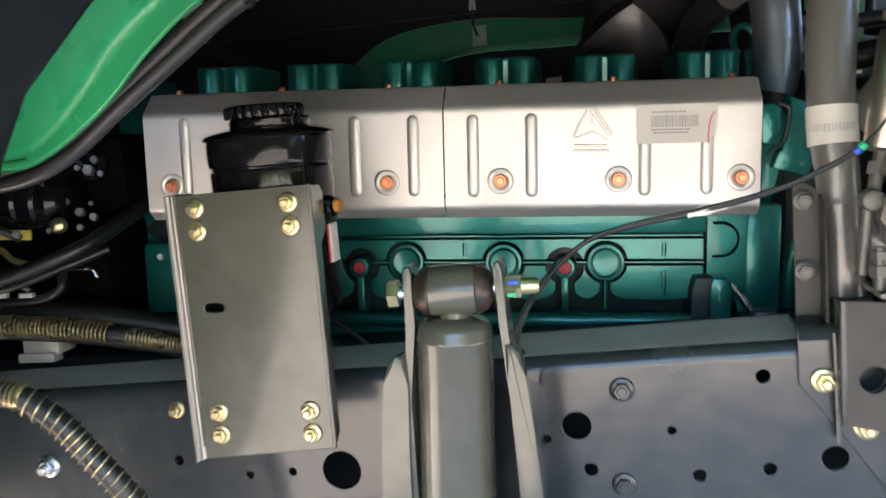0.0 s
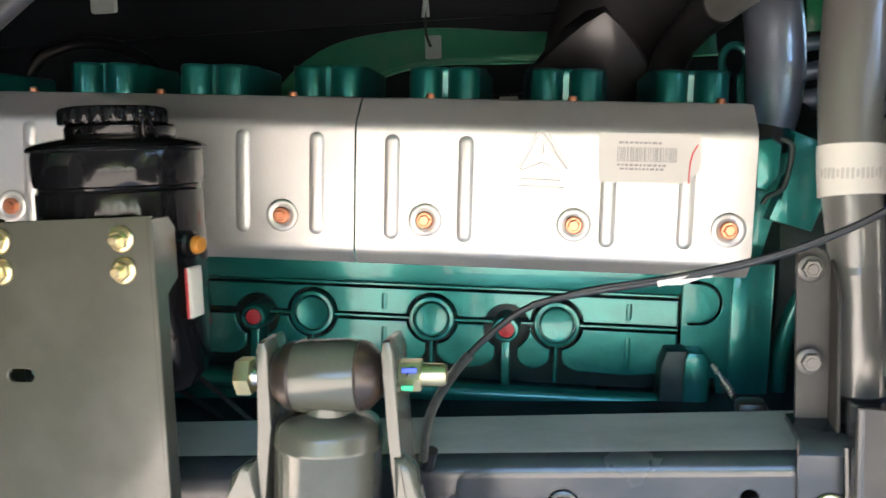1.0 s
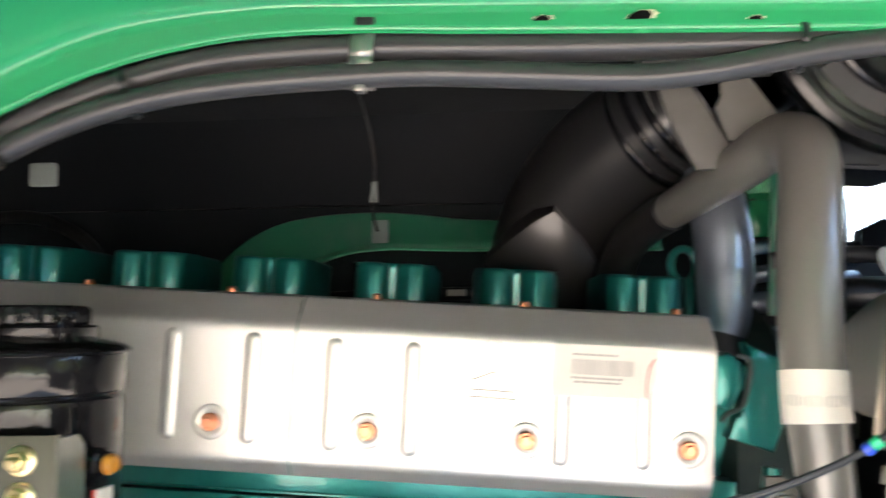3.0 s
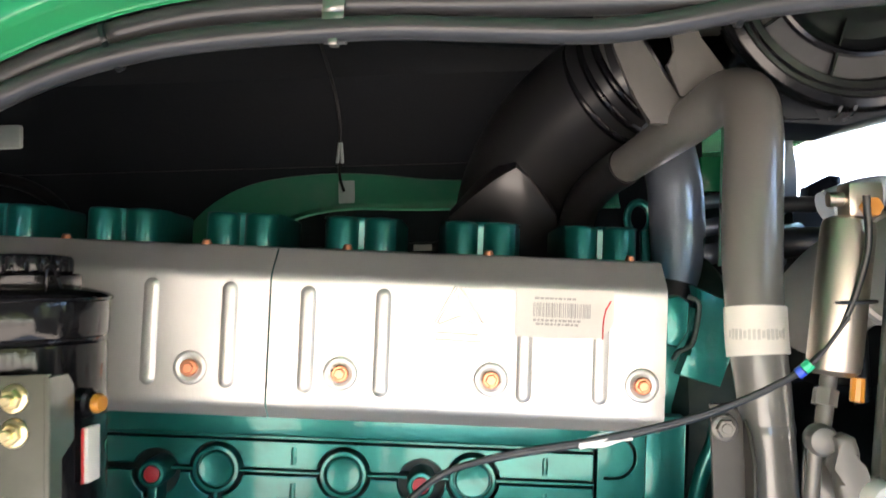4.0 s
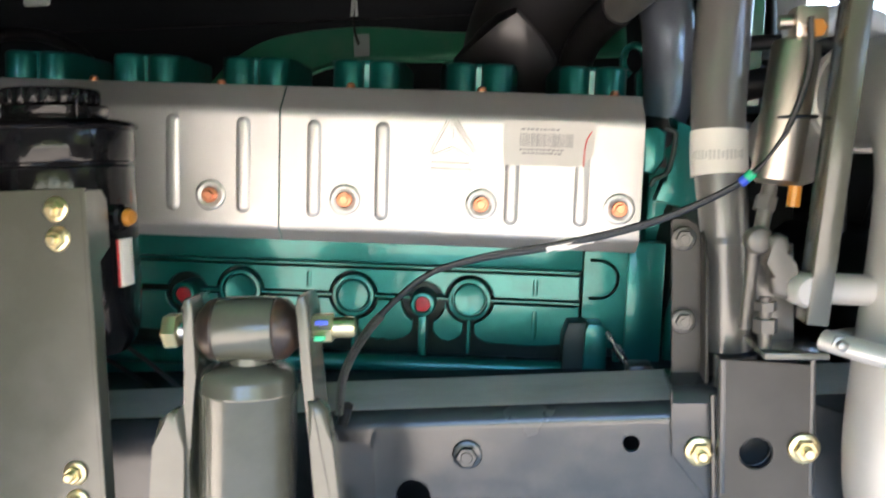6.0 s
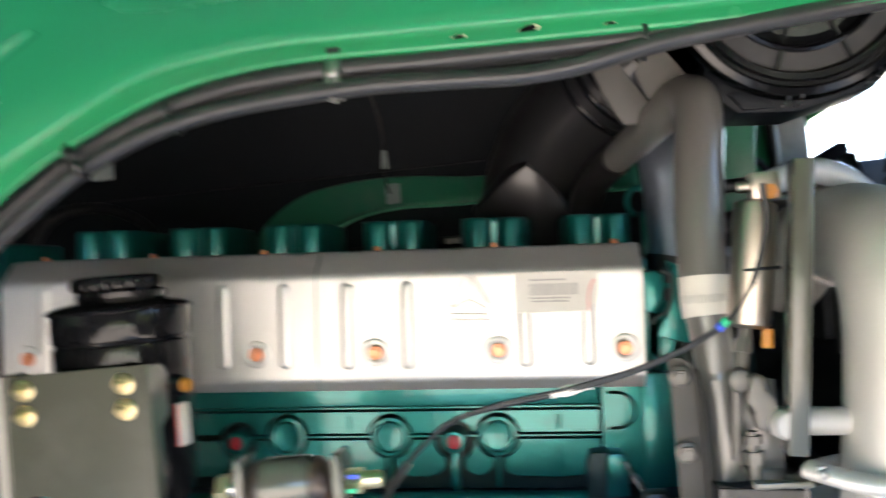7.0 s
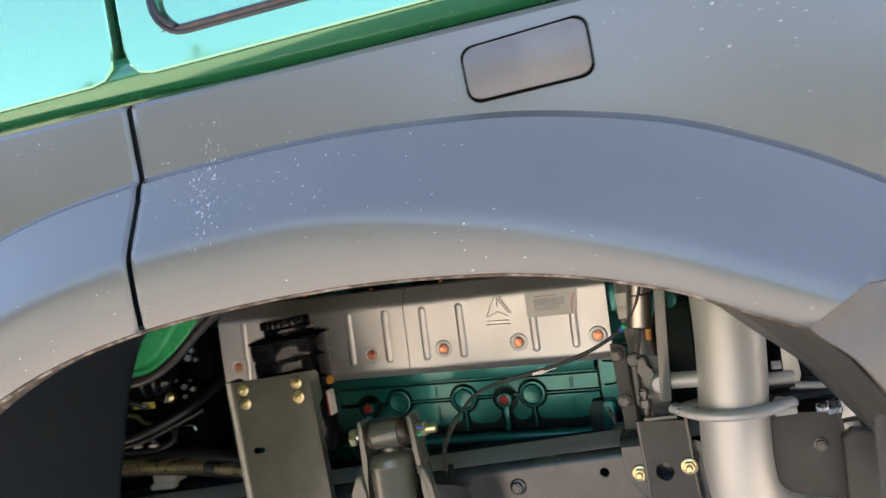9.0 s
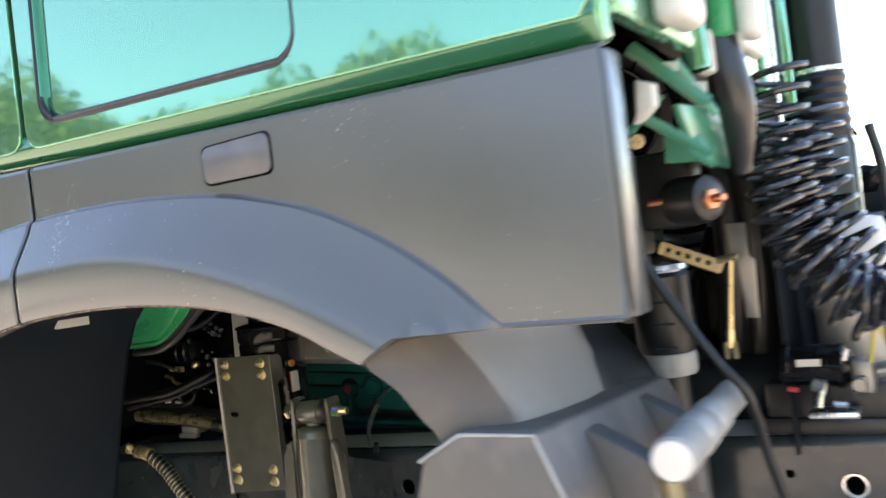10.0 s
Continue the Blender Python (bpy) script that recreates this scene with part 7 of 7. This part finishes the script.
for x, y, r in ((.645, 1.23, .036), (.700, 1.20, .030)):
    bm = bmesh.new()
    sweep(bm, [(x - .02, y + .02, 1.16), (x, y, 1.30), (x + .004, y, 1.45), (x - .004, y + .01, 1.56), (x - .02, y + .05, 1.69)], r, 18, 6)
    part("riser", bm, HOSE, hh)
# Dark backing added to close the bright gap between the pipes.
vb = thing("rear_filler_box", (.4, 1.65, 1.0), "black filler box with grey pipes, a dark backing behind the engine", "valve box")
bm = bmesh.new()
box(bm, (.295, 1.63, .95), (.50, 1.72, 1.465), .012, 2)
box(bm, (.297, 1.64, 1.44), (.395, 1.70, 1.535), .010, 2)
part("box_body", bm, LINER, vb)
for x0, x1, y, z, r in ((.30, .43, 1.57, 1.452, .010), (.31, .45, 1.56, 1.415, .013), (.30, .42, 1.57, 1.372, .016), (.30, .44, 1.56, 1.325, .012)):
    bm = bmesh.new()
    sweep(bm, [(x0, y, z), ((x0 + x1) / 2, y - .012, z + .008), (x1, y + .02, z - .004), (x1 + .05, y + .06, z)], r, 12, 5)
    part("valve_pipe", bm, CHARGE, vb, "blue-grey pipe")
bm = bmesh.new()
box(bm, (.335, 1.555, 1.475), (.372, 1.575, 1.530), .003)
part("green_lug", bm, GREEN, vb, "green painted lug")
fb = thing("far_bracket_beam", (.75, 1.95, 1.45), "black beam with a box, green plate and grey plate behind the engine", "bracket")
bm = bmesh.new()
box(bm, (.43, 1.93, 1.405), (1.15, 2.02, 1.500), .012, 2)
box(bm, (.70, 1.95, .95), (.76, 2.01, 1.41), .006)
part("beam", bm, LINER, fb)
bm = bmesh.new()
prism(bm, [(.622, 1.478), (.695, 1.478), (.690, 1.538), (.668, 1.540), (.628, 1.520)], 0, .05, m=facing(1.97), bevel=.004)
part("box", bm, BLACK, fb)
bm = bmesh.new()
prism(bm, [(.755, 1.470), (.86, 1.470), (.90, 1.53), (.84, 1.545), (.77, 1.52)], 0, .06, m=facing(1.98), bevel=.01)
part("valve", bm, BLACK, fb)
bm = bmesh.new()
prism(bm, [(.435, 1.46), (.545, 1.46), (.552, 1.605), (.44, 1.60)], 0, .006, m=facing(1.99), bevel=.002)
part("green_plate", bm, GREEN, fb, "bright green painted plate")
bm = bmesh.new()
sweep(bm, [(.44, 1.965, 1.585), (.47, 1.96, 1.555), (.51, 1.96, 1.53), (.55, 1.965, 1.475)], .007, 10, 5)
sweep(bm, [(.548, 1.97, 1.47), (.553, 1.97, 1.54), (.548, 1.975, 1.66)], .013, 12, 4)
part("hose", bm, RUBBER, fb)
bm = bmesh.new()
prism(bm, [(.566, 1.46), (.632, 1.46), (.632, 1.57), (.622, 1.66), (.566, 1.66)], 0, .006, m=facing(2.0), bevel=.002)
part("grey_plate", bm, ROD, fb, "pale grey plate")
# Made-up dark block and hoses that hide bright ground behind the cab.
eq = thing("rear_clutter_block", (.9, 1.65, 1.0), "dark block with hoses standing in for clutter behind the cab", "hydraulic unit")
bm = bmesh.new()
box(bm, (.45, 1.62, .80), (1.30, 1.90, 1.42), .03, 2)
box(bm, (.50, 1.52, 1.0), (.72, 1.64, 1.36), .02, 2)
box(bm, (.95, 1.50, 1.05), (1.2, 1.64, 1.30), .02, 2)
part("unit_body", bm, LINER, eq)
rnd = random.Random(3)
for k in range(7):
    x = .52 + .08 * k
    bm = bmesh.new()
    sweep(bm, [(x, 1.45, 1.02), (x + rnd.uniform(-.05, .05), 1.40 + rnd.uniform(-.08, .05), 1.15), (x + rnd.uniform(-.06, .06), 1.42, 1.28), (x + rnd.uniform(-.08, .08), 1.50, 1.42 + rnd.uniform(-.05, .05))], rnd.uniform(.010, .02), 12, 6)
    part("clutter_hose", bm, RUBBER, eq)
# Unseen dark block, so no bright ground shows through the rail holes.
pan = thing("oil_pan", (-.2, 1.4, .4), "unseen dark oil pan block that closes the view under the engine", "oil pan")
bm = bmesh.new()
box(bm, (-1.1, 1.14, .50), (.46, 1.76, .98), .04, 3)
part("pan_body", bm, LINER, pan)
bm = bmesh.new()
box(bm, (-1.08, 1.12, .98), (.45, 1.78, 1.02), .006)
part("pan_flange", bm, LINER, pan)

# ---- trees at the edge of the yard ----
tree = thing("tree", (0, -16, 0), "leafy green roadside tree at the edge of the yard", "tree", "trees round the yard")
rnd = random.Random(11)
bm = bmesh.new()
sweep(bm, [(0, -16, 0), (.05, -16, .8), (0, -15.95, 1.7), (.1, -16, 2.6)], lambda t: .14 - .09 * t, 10, 4)
for k in range(5):
    a = 1.25 * k
    sweep(bm, [(0, -16, 1.2 + .2 * k), (.4 * math.cos(a), -16 + .4 * math.sin(a), 1.8 + .2 * k), (.9 * math.cos(a), -16 + .9 * math.sin(a), 2.3 + .2 * k)], lambda t: .06 - .045 * t, 8, 3)
part("trunk", bm, BARK, tree)
vs, fc_ = [], []
for k in range(5200):
    u = Vector((rnd.gauss(0, 1), rnd.gauss(0, 1), rnd.gauss(0, 1))).normalized()
    lump = 1 + .28 * noise.noise(u * 2.3)
    c = Vector((0, -16, 2.4)) + Vector((u.x * 1.5, u.y * 1.5, u.z * 1.15)) * lump * rnd.uniform(.55, 1.0)
    a, b2 = Vector((rnd.gauss(0, 1), rnd.gauss(0, 1), rnd.gauss(0, 1))).normalized(), Vector((rnd.gauss(0, 1), rnd.gauss(0, 1), rnd.gauss(0, 1))).normalized()
    s = rnd.uniform(.05, .11)
    i = len(vs)
    vs += [c + a * s, c + b2 * s * .6, c - a * s, c - b2 * s * .6]
    fc_.append((i, i + 1, i + 2, i + 3))
me = bpy.data.meshes.new("crown")
me.from_pydata(vs, [], fc_)
me.materials.append(LEAF)
crown = new("crown", me)
WORLD_OF[crown.name] = Matrix()
hang(crown, tree)
for k in range(44):
    ang = radians(-200 + 9.1 * k)
    if abs(math.sin(ang / 2 + .78)) < .02:
        continue
    rr = rnd.uniform(15, 19)
    x, y = rr * math.cos(ang), rr * math.sin(ang)
    if y > 2:
        continue
    s = rnd.uniform(1.30, 1.48)
    t = copy_thing(tree, Matrix.Translation((x, y, 0)) @ Matrix.Rotation(rnd.uniform(0, 6), 4, "Z"))
    t.scale = (s, s, s * rnd.uniform(.9, 1.2))
